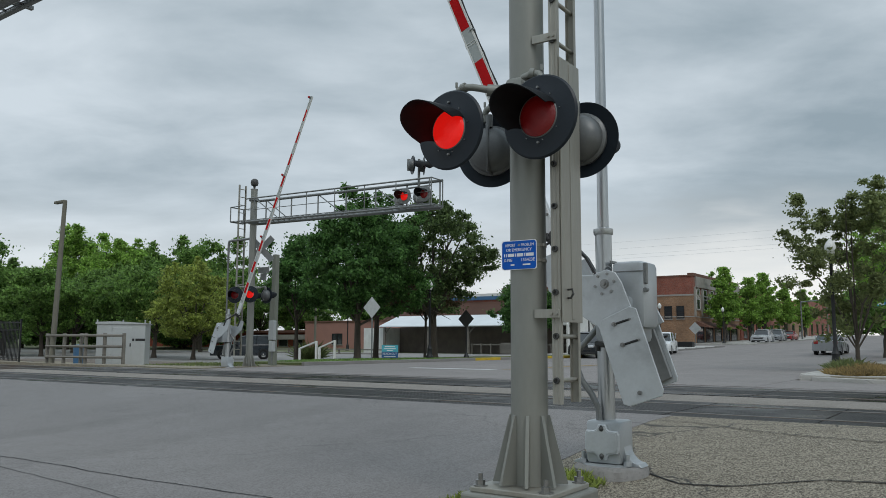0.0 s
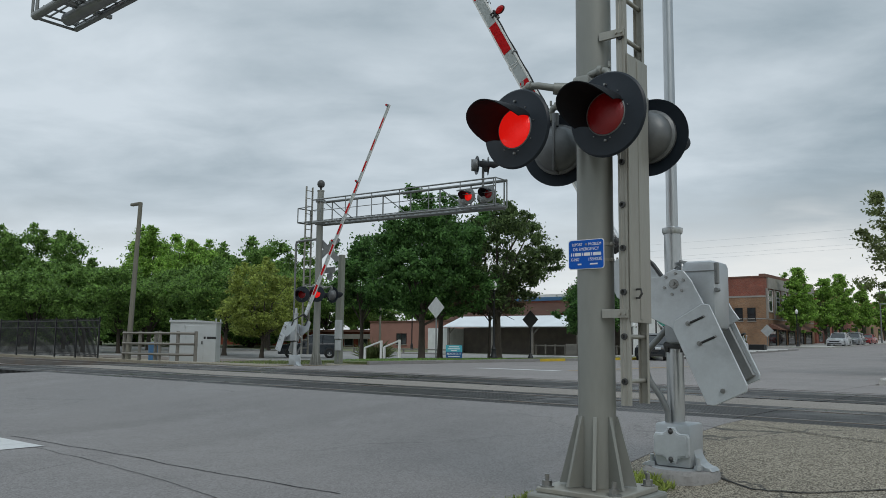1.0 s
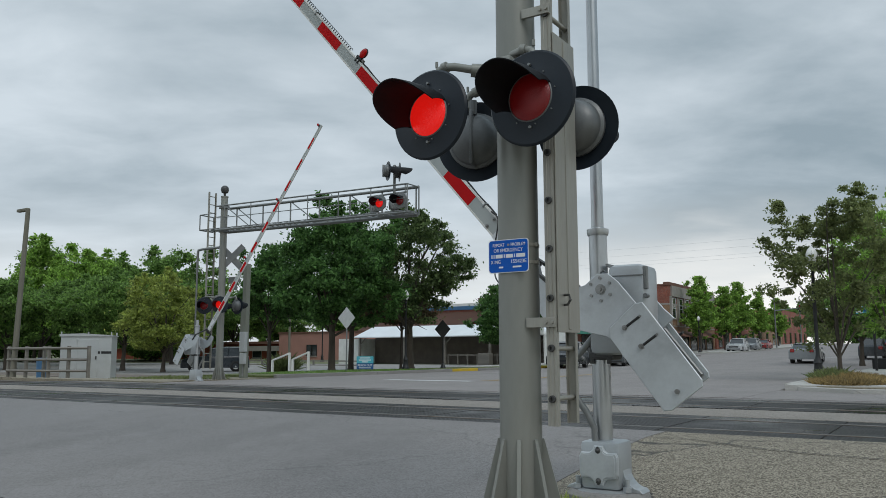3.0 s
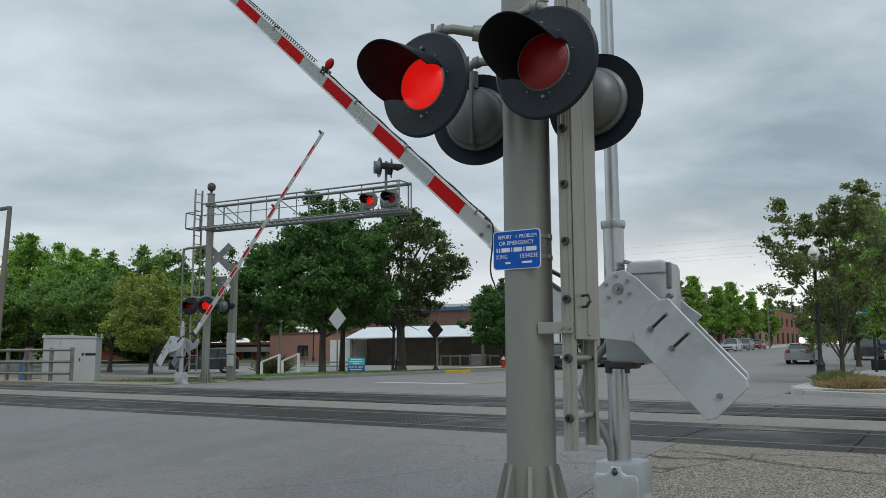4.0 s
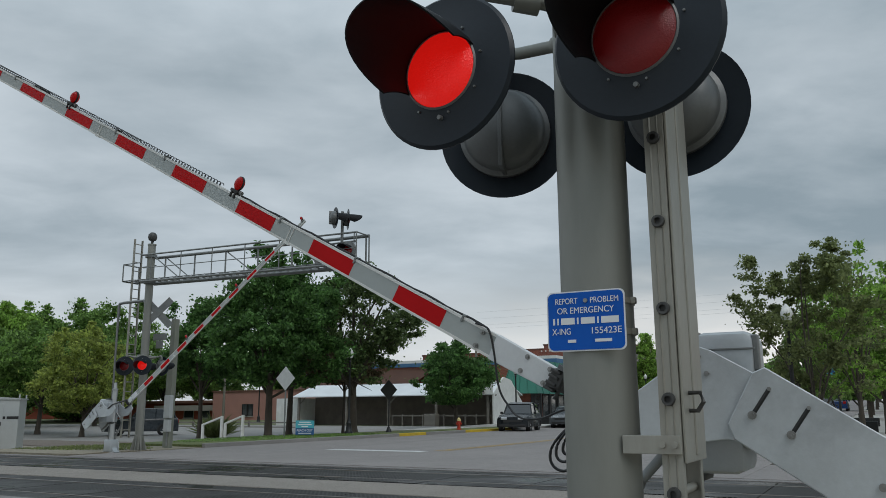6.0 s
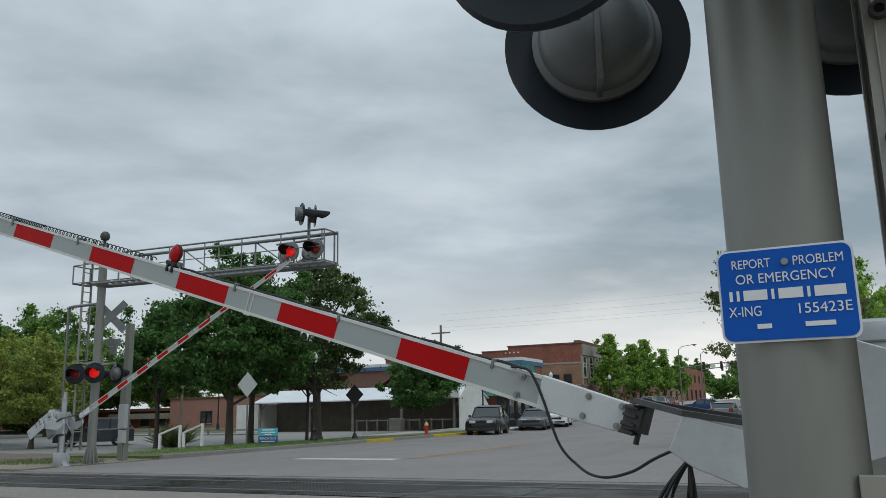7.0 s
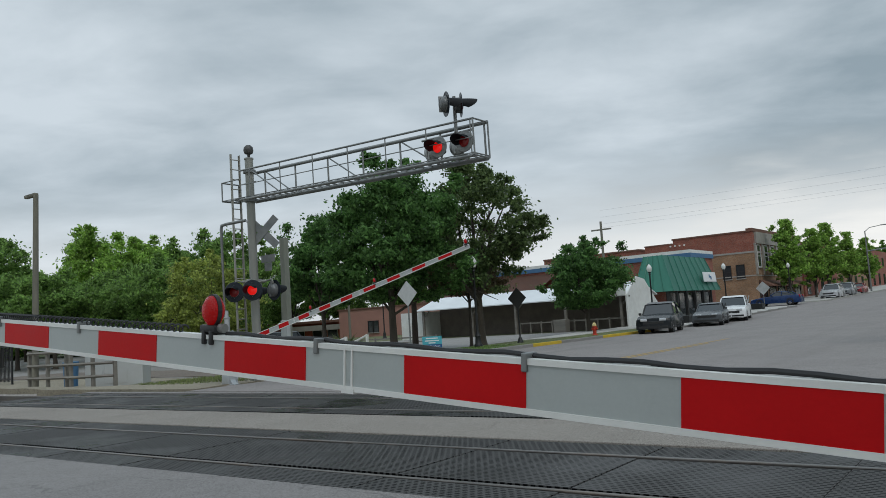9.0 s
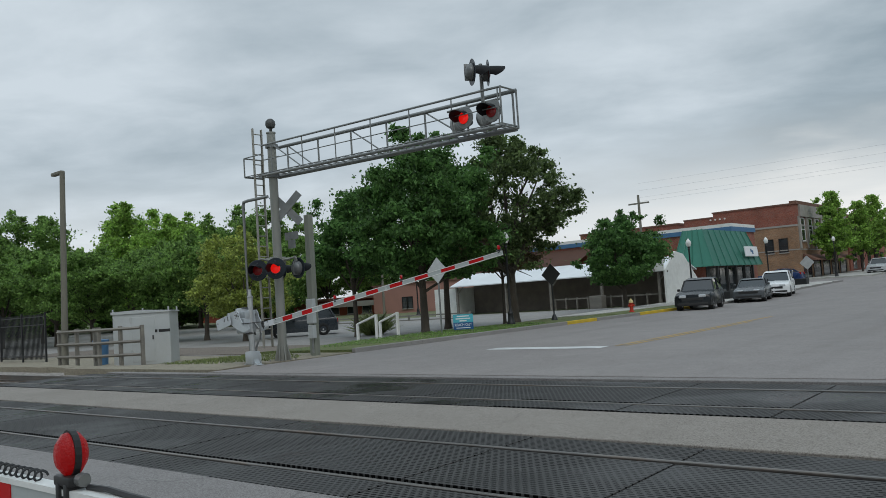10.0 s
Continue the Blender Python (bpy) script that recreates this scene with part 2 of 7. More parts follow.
def rubber_mat():
    """Black moulded crossing panel: rows of small raised studs, lit ridges and shaded holes put into the colour, worn
    smooth and shiny in the wheel paths.
    """
    m = bpy.data.materials.new("rubber_panel")
    m.use_nodes = True
    t = m.node_tree
    p = t.nodes["Principled BSDF"]
    tc = t.nodes.new("ShaderNodeTexCoord")
    mp = t.nodes.new("ShaderNodeMapping")
    mp.inputs["Scale"].default_value = (1, 1, 0)
    t.links.new(tc.outputs["Object"], mp.inputs[0])
    b = t.nodes.new("ShaderNodeTexBrick")
    b.inputs["Scale"].default_value = 1.0
    b.inputs["Brick Width"].default_value, b.inputs["Row Height"].default_value, b.inputs["Mortar Size"].default_value = 0.076, 0.054, 0.015
    # lit ridges painted grey, the shade in the holes painted near black
    b.inputs["Color1"].default_value, b.inputs["Color2"].default_value, b.inputs["Mortar"].default_value = (0.003, 0.003, 0.003, 1), (0.002, 0.002, 0.002, 1), (0.075, 0.073, 0.071, 1)
    t.links.new(mp.outputs[0], b.inputs["Vector"])
    n = t.nodes.new("ShaderNodeTexNoise")
    n.inputs["Scale"].default_value, n.inputs["Detail"].default_value = 0.45, 4
    geo = t.nodes.new("ShaderNodeNewGeometry")
    t.links.new(geo.outputs["Position"], n.inputs["Vector"])
    mx = t.nodes.new("ShaderNodeMix")
    mx.data_type = "RGBA"
    mr = t.nodes.new("ShaderNodeMapRange")
    for k, q in (("From Min", 0.52), ("From Max", 0.66), ("To Min", 0.0), ("To Max", 0.75)):
        mr.inputs[k].default_value = q
    t.links.new(n.outputs[0], mr.inputs[0])
    t.links.new(mr.outputs[0], mx.inputs[0])
    t.links.new(b.outputs[0], mx.inputs[6])
    mx.inputs[7].default_value = (0.008, 0.008, 0.009, 1)
    t.links.new(mx.outputs[2], p.inputs["Base Color"])
    m2 = t.nodes.new("ShaderNodeMapRange")
    for k, q in (("From Min", 0.45), ("From Max", 0.62), ("To Min", 0.55), ("To Max", 0.22)):
        m2.inputs[k].default_value = q
    t.links.new(n.outputs[0], m2.inputs[0])
    t.links.new(m2.outputs[0], p.inputs["Roughness"])
    p.inputs["Specular IOR Level"].default_value = 0.05
    bp = t.nodes.new("ShaderNodeBump")
    bp.inputs["Strength"].default_value, bp.inputs["Distance"].default_value = 0.8, 0.012
    t.links.new(b.outputs[1], bp.inputs["Height"])
    t.links.new(bp.outputs[0], p.inputs["Normal"])
    return m


M = dict(
    asphalt=ground_mat("asphalt_road", (0.170, 0.153, 0.146), (0.205, 0.186, 0.177), (0.34, 0.33, 0.32), 110, 0.5, 0.82, 0.35, 0.06, 0.2, 0.5),
    asphalt_far=ground_mat("asphalt_street", (0.212, 0.190, 0.180), (0.250, 0.225, 0.213), (0.34, 0.31, 0.295), 60, 0.4, 0.82, 0.2, 0.06, 0.22),
    gravelly=ground_mat("worn_aggregate", (0.102, 0.082, 0.058), (0.148, 0.121, 0.088), (0.45, 0.40, 0.31), 95, 0.85, 0.92, 0.9, 0.0, 0.0, 0.9),
    tanconc=ground_mat("tan_concrete", (0.205, 0.178, 0.152), (0.262, 0.232, 0.202), (0.36, 0.33, 0.295), 90, 0.6, 0.9, 0.2, 0.0, 0.15, 0.6),
    concrete=ground_mat("concrete", (0.42, 0.405, 0.375), (0.48, 0.46, 0.43), (0.55, 0.53, 0.5), 120, 0.25, 0.9, 0.3, 0.0, 0.0),
    lot=ground_mat("parking_lot", (0.25, 0.235, 0.222), (0.29, 0.278, 0.265), (0.34, 0.33, 0.31), 50, 0.25, 0.9, 0.25, 0.0, 0.2),
    ballast=ground_mat("ballast", (0.19, 0.165, 0.145), (0.25, 0.22, 0.19), (0.36, 0.33, 0.3), 18, 0.8, 0.95, 0.0, 0.0, 0.0, 1.0),
    grass=ground_mat("grass", (0.075, 0.115, 0.03), (0.12, 0.145, 0.05), (0.2, 0.2, 0.08), 40, 0.6, 0.95, 0.0, 0.0, 0.0, 1.0),
    dirt=ground_mat("dry_ground", (0.21, 0.175, 0.13), (0.26, 0.23, 0.17), (0.33, 0.3, 0.22), 30, 0.5, 0.95),
    mulch=ground_mat("brown_earth", (0.135, 0.108, 0.09), (0.175, 0.145, 0.12), (0.24, 0.2, 0.16), 30, 0.5, 0.95),
    field=ground_mat("far_ground", (0.10, 0.13, 0.05), (0.15, 0.15, 0.08), (0.2, 0.19, 0.1), 4, 0.4, 0.95),
    rubber=rubber_mat(),
    steel=mat("rail_steel", (0.20, 0.185, 0.17), 0.42, 0.9, 0.2, 2, 40, 0.1, dirt=(0.25, 0.16, 0.1), dirt_amount=0.5),
    rust=mat("rusty_steel", (0.16, 0.085, 0.05), 0.85, 0.2, 0.3, 3, 50, 0.3),
    tie=mat("timber_tie", (0.09, 0.07, 0.055), 0.9, 0, 0.3, 4, 30, 0.3),
    black=mat("dark_gap", (0.012, 0.012, 0.012), 0.9, 0, 0.1, 4, 30, 0.1),
    mast=mat("weathered_aluminium", (0.262, 0.265, 0.24), 0.5, 0.35, 0.08, 2.2, 30, 0.06, dirt=(0.24, 0.225, 0.18), dirt_amount=0.45, stretch=(1, 1, 0.25)),
    channel=mat("dull_aluminium_channel", (0.36, 0.35, 0.31), 0.5, 0.45, 0.12, 4, 40, 0.1, dirt=(0.2, 0.16, 0.11), dirt_amount=0.5, stretch=(1, 1, 0.2)),
    galv=mat("galvanised_steel", (0.23, 0.238, 0.235), 0.45, 0.5, 0.14, 6, 40, 0.08, dirt=(0.3, 0.29, 0.26), dirt_amount=0.4),
    adapter=mat("bare_white_aluminium", (0.66, 0.68, 0.69), 0.45, 0.15, 0.06, 3.0, 60, 0.06, dirt=(0.4, 0.41, 0.41), dirt_amount=0.5),
    pipe=mat("galvanised_pipe", (0.50, 0.52, 0.53), 0.36, 0.85, 0.10, 3.0, 30, 0.05, dirt=(0.32, 0.33, 0.33), dirt_amount=0.5, stretch=(1, 1, 0.3)),
    silver=mat("silver_paint", (0.44, 0.465, 0.48), 0.42, 0.35, 0.07, 3.0, 60, 0.06, dirt=(0.3, 0.31, 0.3), dirt_amount=0.55),
    plate=mat("scuffed_silver_plate", (0.54, 0.57, 0.585), 0.45, 0.3, 0.08, 4.5, 50, 0.08, dirt=(0.29, 0.3, 0.31), dirt_amount=0.6),
    castiron=mat("dark_casting", (0.09, 0.09, 0.088), 0.55, 0.6, 0.3, 10, 60, 0.2),
    bolt=mat("bolt_steel", (0.32, 0.32, 0.31), 0.4, 0.9, 0.2, 20, 90, 0.1),
    slot=mat("slot_shadow", (0.02, 0.02, 0.02), 0.6, 0.0, 0.1, 5, 30, 0.0),
    disc=mat("black_painted_disc", (0.013, 0.019, 0.027), 0.42, 0.0, 0.15, 5, 50, 0.05, spec=0.35),
    hood=mat("black_hood", (0.010, 0.011, 0.013), 0.6, 0.0, 0.15, 5, 50, 0.05, spec=0.2),
    bowl=mat("grey_housing", (0.15, 0.155, 0.155), 0.42, 0.3, 0.12, 6, 60, 0.08),
    lens_on=mat("lit_red_lens", (0.5, 0.01, 0.008), 0.15, 0, 0.1, 8, 160, 0.35, emit=(1.0, 0.012, 0.008), emit_strength=0.5),
    lens_off=mat("red_lens", (0.20, 0.012, 0.014), 0.15, 0, 0.15, 8, 160, 0.35, emit=(1.0, 0.012, 0.01), emit_strength=0.012),
    lamp_red=mat("red_lamp_lens", (0.24, 0.003, 0.004), 0.25, 0, 0.25, 30, 120, 0.5, emit=(1.0, 0.01, 0.01), emit_strength=0.10, spec=0.3),
    stripe_red=mat("red_reflective", (0.52, 0.006, 0.008), 0.4, 0, 0.08, 3, 90, 0.05, spec=0.12),
    stripe_white=mat("white_reflective", (0.405, 0.435, 0.425), 0.36, 0, 0.06, 2, 90, 0.04, dirt=(0.40, 0.41, 0.37), dirt_amount=0.4),
    whitepaint=mat("white_paint", (0.74, 0.74, 0.71), 0.5, 0, 0.08, 2, 40, 0.1, dirt=(0.5, 0.48, 0.42), dirt_amount=0.4),
    cable=mat("black_cable", (0.014, 0.014, 0.015), 0.5, 0, 0.1, 5, 30, 0.0),
    blue=mat("blue_sign", (0.004, 0.10, 0.48), 0.4, 0, 0.06, 4, 60, 0.03, spec=0.2),
    signwhite=mat("sign_white", (0.78, 0.79, 0.8), 0.4, 0, 0.04, 4, 40, 0.0),
    signback=mat("sign_back_aluminium", (0.55, 0.56, 0.56), 0.4, 0.4, 0.1, 4, 30, 0.05),
    signdark=mat("dark_sign_back", (0.02, 0.02, 0.02), 0.5, 0, 0.15, 4, 30, 0.05),
    teal=mat("teal_sign", (0.08, 0.42, 0.52), 0.5, 0, 0.08, 4, 30, 0.0),
    navy=mat("navy_sign", (0.02, 0.10, 0.26), 0.5, 0, 0.08, 4, 30, 0.0),
    post=mat("creosote_post", (0.19, 0.18, 0.145), 0.85, 0, 0.25, 2, 30, 0.3, stretch=(1, 1, 0.1)),
    greenpost=mat("greyed_timber_post", (0.22, 0.23, 0.19), 0.85, 0, 0.2, 2, 30, 0.3, stretch=(1, 1, 0.1)),
    wood=mat("weathered_wood", (0.21, 0.195, 0.17), 0.85, 0, 0.2, 3, 30, 0.2, stretch=(0.2, 0.2, 1)),
    hut=mat("white_metal_cabinet", (0.46, 0.48, 0.48), 0.45, 0.1, 0.06, 1.2, 30, 0.05, dirt=(0.4, 0.39, 0.36), dirt_amount=0.5),
    iron=mat("black_iron", (0.018, 0.019, 0.02), 0.5, 0.2, 0.2, 6, 40, 0.05),
    globe=mat("lamp_globe", (0.72, 0.72, 0.69), 0.25, 0, 0.05, 3, 20, 0.0),
    bark=mat("bark", (0.085, 0.07, 0.055), 0.95, 0, 0.35, 3, 25, 0.8, stretch=(1, 1, 0.3)),
    leaf_dark=leaf_mat("leaves_dark", (0.088, 0.195, 0.062), 0.55),
    leaf_oak=leaf_mat("leaves_oak", (0.105, 0.165, 0.068), 0.55),
    leaf_mid=leaf_mat("leaves_mid", (0.245, 0.43, 0.10), 0.55),
    leaf_lime=leaf_mat("leaves_lime", (0.29, 0.37, 0.10), 0.45),
    leaf_olive=leaf_mat("leaves_olive", (0.18, 0.225, 0.095)),
    leaf_red=leaf_mat("leaves_bronze", (0.15, 0.125, 0.075), 0.5),
    leaf_far=leaf_mat("leaves_far", (0.165, 0.30, 0.088), 0.55),
    pink=mat("pink_painted_brick", (0.40, 0.205, 0.165), 0.8, 0, 0.08, 0.8, 25, 0.15),
    redwall=mat("red_wall", (0.30, 0.07, 0.04), 0.8, 0, 0.1, 0.8, 25, 0.15),
    brick=brick_mat("brown_brick", (0.31, 0.17, 0.09), (0.22, 0.12, 0.066), (0.3, 0.25, 0.19)),
    brick_red=brick_mat("red_brick", (0.29, 0.085, 0.05), (0.22, 0.06, 0.038), (0.26, 0.2, 0.17)),
    stone=mat("grey_stone_trim", (0.33, 0.31, 0.28), 0.85, 0, 0.12, 1.5, 20, 0.2),
    greenmetal=mat("green_metal_roof", (0.03, 0.165, 0.115), 0.42, 0.2, 0.1, 0.8, 20, 0.05),
    roofwhite=mat("white_metal_roof", (0.72, 0.74, 0.75), 0.5, 0.1, 0.06, 0.8, 20, 0.05),
    shedwall=mat("shaded_board_wall", (0.16, 0.135, 0.115), 0.85, 0, 0.2, 1.5, 20, 0.2),
    darkroof=mat("brown_roof", (0.17, 0.085, 0.06), 0.85, 0, 0.15, 1.5, 20, 0.2),
    bluetrim=mat("blue_trim", (0.06, 0.16, 0.30), 0.6, 0, 0.1, 1.5, 20, 0.1),
    yellow=mat("yellow_paint", (0.62, 0.42, 0.03), 0.7, 0, 0.15, 2, 40, 0.15, dirt=(0.3, 0.25, 0.12), dirt_amount=0.5),
    fadedyellow=mat("worn_yellow_line", (0.44, 0.29, 0.10), 0.8, 0, 0.2, 2, 40, 0.15, dirt=(0.21, 0.2, 0.18), dirt_amount=0.8),
    linewhite=mat("road_marking_white", (0.58, 0.58, 0.57), 0.75, 0, 0.15, 3, 40, 0.15, dirt=(0.25, 0.25, 0.25), dirt_amount=0.6),
    window=glass_mat("window_glass", (0.035, 0.042, 0.046)),
    carglass=glass_mat("car_glass", (0.02, 0.024, 0.028), 0.04),
    tyre=mat("tyre", (0.018, 0.018, 0.018), 0.8, 0, 0.2, 10, 60, 0.1),
    rim=mat("alloy_rim", (0.5, 0.5, 0.5), 0.35, 0.8, 0.1, 10, 60, 0.0),
    plastic=mat("black_plastic", (0.02, 0.02, 0.02), 0.5, 0, 0.1, 10, 60, 0.0),
    headlight=mat("headlight_glass", (0.6, 0.62, 0.64), 0.1, 0.2, 0.1, 10, 60, 0.0),
    taillight=mat("tail_light", (0.35, 0.01, 0.01), 0.15, 0, 0.1, 10, 60, 0.0),
    hydrant_red=mat("hydrant_red", (0.5, 0.04, 0.02), 0.5, 0, 0.1, 10, 60, 0.1),
    hydrant_yellow=mat("hydrant_cream", (0.62, 0.5, 0.22), 0.5, 0, 0.1, 10, 60, 0.1),
)


def paint(name, c):
    if name not in M:
        M[name] = mat(name, c, 0.28, 0.0, 0.03, 2, 40, 0.0, coat=0.12, spec=0.25)
    return M[name]


# ---- shape helpers ----
def part(name, bm, material, parent=None, label="", smooth=False):
    """Links a bmesh as one mesh object, under a thing or a part."""
    me = bpy.data.meshes.new(name)
    bm.normal_update()
    bm.to_mesh(me)
    bm.free()
    me.materials.append(material)
    if smooth:
        for f in me.polygons:
            f.use_smooth = True
        me.set_sharp_from_angle(angle=radians(40))
    ob = new(name, me)
    if parent is not None:
        ob.parent = parent
    if label:
        ob["label"] = label
    return ob


def thing(name, m, label, category, group="", kind=""):
    ob = new(name)
    ob.empty_display_size = 0.2
    ob.matrix_world = m
    return tagged(ob, label, category, group, kind)


def box(bm, x0, y0, z0, x1, y1, z1, bev=0.0, m=None):
    t = Matrix.Translation(((x0 + x1) / 2, (y0 + y1) / 2, (z0 + z1) / 2)) @ Matrix.Diagonal((abs(x1 - x0), abs(y1 - y0), abs(z1 - z0), 1))
    r = bmesh.ops.create_cube(bm, size=1, matrix=(m @ t) if m else t)
    if bev:
        es = list({e for v in r["verts"] for e in v.link_edges})
        bmesh.ops.bevel(bm, geom=es, offset=bev, segments=2, affect="EDGES", profile=0.5)
    return bm


def tube(bm, a, b, r, r2=None, n=12):
    a, b = Vector(a), Vector(b)
    d = b - a
    m = Matrix.Translation((a + b) / 2) @ d.to_track_quat("Z", "Y").to_matrix().to_4x4()
    bmesh.ops.create_cone(bm, cap_ends=True, segments=n, radius1=r, radius2=r if r2 is None else r2, depth=d.length, matrix=m)
    return bm


def pipe(bm, pts, r, n=8):
    """A round bar along a polyline."""
    pts = [Vector(p) for p in pts]
    rings = []
    for i, p in enumerate(pts):
        d = (pts[min(i + 1, len(pts) - 1)] - pts[max(i - 1, 0)]).normalized()
        q = d.to_track_quat("Z", "Y").to_matrix()
        rings.append([bm.verts.new(p + q @ Vector((r * math.cos(k * math.tau / n), r * math.sin(k * math.tau / n), 0))) for k in range(n)])
    for a, b in zip(rings, rings[1:]):
        for k in range(n):
            bm.faces.new((a[k], a[(k + 1) % n], b[(k + 1) % n], b[k]))
    bm.faces.new(rings[0][::-1])
    bm.faces.new(rings[-1])
    return bm


def lathe(bm, profile, m=None, n=32):
    """Turns (radius, height) pairs about the z axis."""
    m = m or Matrix()
    rings = []
    for r, h in profile:
        if r < 1e-5:
            rings.append([bm.verts.new(m @ Vector((0, 0, h)))])
        else:
            rings.append([bm.verts.new(m @ Vector((r * math.cos(k * math.tau / n), r * math.sin(k * math.tau / n), h))) for k in range(n)])
    for a, b in zip(rings, rings[1:]):
        for k in range(n):
            k2 = (k + 1) % n
            if len(a) == 1 and len(b) > 1:
                bm.faces.new((a[0], b[k2], b[k]))
            elif len(b) == 1 and len(a) > 1:
                bm.faces.new((a[k], a[k2], b[0]))
            elif len(a) > 1:
                bm.faces.new((a[k], a[k2], b[k2], b[k]))
    return bm


def slab_xz(bm, pts, y0, y1, bev=0.0):
    """A plate with the outline pts (x, z), from y0 to y1."""
    a = [bm.verts.new((x, y0, z)) for x, z in pts]
    b = [bm.verts.new((x, y1, z)) for x, z in pts]
    n = len(pts)
    fs = [bm.faces.new(a), bm.faces.new(b[::-1])]
    for k in range(n):
        fs.append(bm.faces.new((a[k], b[k], b[(k + 1) % n], a[(k + 1) % n])))
    bmesh.ops.recalc_face_normals(bm, faces=fs)
    if bev:
        es = [e for e in fs[0].edges] + [e for e in fs[1].edges]
        bmesh.ops.bevel(bm, geom=es, offset=bev, segments=1, affect="EDGES")
    return bm


def writing(text, size, m, material, parent, name="lettering", width=None):
    cu = bpy.data.curves.new(name, "FONT")
    cu.body, cu.size, cu.extrude = text, size, 0.0008
    cu.align_x, cu.align_y = "CENTER", "CENTER"
    tmp = bpy.data.objects.new(name, cu)
    scene.collection.objects.link(tmp)
    dg = bpy.context.evaluated_depsgraph_get()
    me = bpy.data.meshes.new_from_object(tmp.evaluated_get(dg))
    bpy.data.objects.remove(tmp)
    if width:
        w = max(v.co.x for v in me.vertices) - min(v.co.x for v in me.vertices)
        me.transform(Matrix.Diagonal((width / w, 1, 1, 1)))
    me.materials.clear()
    me.materials.append(material)
    ob = new(name, me)
    ob.parent = parent
    ob.matrix_local = m
    return ob


def smooth01(v):
    v = max(0.0, min(1.0, v))
    return v * v * (3 - 2 * v)


def ground_z(x, y):
    """The lie of the land: up to the tracks, down to the lot beside them, a slow rise along the street."""
    z = -0.27 * smooth01((9.9 - y) / 4.5)
    if y > 19:
        z += 0.021 * max(0.0, min(y, 190) - 54) * smooth01((y - 50) / 20)
    z -= 0.25 * smooth01((-25.6 - x) / 5.0) * smooth01((y - 19) / 3.0) * (1 - smooth01((y - 40) / 14))
    return z


def sheet(name, x0, x1, y0, y1, lift, material, label, category, step=1.5, thick=0.0, rough=0.0):
    """A piece of the ground that follows the land, with an edge of its own thickness."""
    nx, ny = max(1, round((x1 - x0) / step)), max(1, round((y1 - y0) / step))
    xs = [x0 + (x1 - x0) * i / nx for i in range(nx + 1)]
    ys = [y0 + (y1 - y0) * j / ny for j in range(ny + 1)]
    vs, fs = [], []
    for y in ys:
        for x in xs:
            w = rough * noise.noise((x * 2.1, y * 2.1, 0.3)) if rough else 0
            vs.append((x, y, ground_z(x, y) + lift + w))
    for j in range(ny):
        for i in range(nx):
            k = j * (nx + 1) + i
            fs.append((k, k + 1, k + nx + 2, k + nx + 1))
    if thick:
        ring = [i for i in range(nx + 1)] + [j * (nx + 1) + nx for j in range(1, ny + 1)] + [ny * (nx + 1) + i for i in range(nx - 1, -1, -1)] + [j * (nx + 1) for j in range(ny - 1, 0, -1)]
        base = len(vs)
        for k in ring:
            x, y, z = vs[k]
            vs.append((x, y, z - thick))
        m = len(ring)
        for q in range(m):
            fs.append((ring[q], base + q, base + (q + 1) % m, ring[(q + 1) % m]))
    me = bpy.data.meshes.new(name)
    me.from_pydata(vs, [], fs)
    me.materials.append(material)
    for f in me.polygons:
        f.use_smooth = True
    me.set_sharp_from_angle(angle=radians(30))
    return tagged(new(name, me), label, category, kind="structure")


# ---- ground, roads, pavements ----
RA, RB = (10.85, 12.30), (15.31, 16.78)      # flangeway of the near rail and head of the far rail of both tracks
KL, KR = -22.2, -4.0                         # kerbs of the street beyond the tracks
NE = -3.15                                   # edge of the roadway on the near side


def ground_sheet():
    """One sheet to the horizon, fine near the street and coarse far off."""
    def steps(a, b, lo, hi, fine):
        v = [a + (lo - a) * k / 6 for k in range(6)]
        n = round((hi - lo) / fine)
        v += [lo + (hi - lo) * k / n for k in range(n + 1)]
        v += [hi + (b - hi) * k / 6 for k in range(1, 7)]
        return v
    xs, ys = steps(-1500, 1500, -130, 60, 3), steps(-600, 2600, -20, 230, 3)
    vs, fs = [], []
    for y in ys:
        for x in xs:
            vs.append((x, y, ground_z(x, y) - 0.06 - (0.28 if 8.0 < y < 20.5 else 0)))
    n = len(xs)
    for j in range(len(ys) - 1):
        for i in range(n - 1):
            k = j * n + i
            fs.append((k, k + 1, k + n + 1, k + n))
    me = bpy.data.meshes.new("ground")
    me.from_pydata(vs, [], fs)
    me.materials.append(M["field"])
    for f in me.polygons:
        f.use_smooth = True
    return tagged(new("ground", me), "grassy open ground reaching to the horizon", "ground", kind="structure")


ground_sheet()
sheet("road_near", -21.5, NE, -40, 10.2, 0.0, M["asphalt"], "grey worn asphalt roadway before the tracks", "road", 0.75, 0.2)
sheet("road_street", KL, KR, 18.0, 83.5, 0.0, M["asphalt_far"], "wide grey main street beyond the tracks", "road", 1.5, 0.2)
sheet("road_cross", -120, 40, 83.5, 95.5, 0.0, M["asphalt_far"], "side street crossing the main street", "road", 3, 0.2)
sheet("road_far", KL, KR, 95.5, 300, 0.0, M["asphalt_far"], "far end of the main street", "road", 3, 0.2)
sheet("road_apron", KR, 8.0, 18.0, 22.0, -0.004, M["asphalt_far"], "grey asphalt apron beside the crossing", "road", 1.5, 0.2)
sheet("pavement_near", NE + 0.004, 6.0, -30, 10.2, -0.004, M["gravelly"], "cracked exposed-aggregate pavement beside the signal", "pavement", 0.75, 0.2)
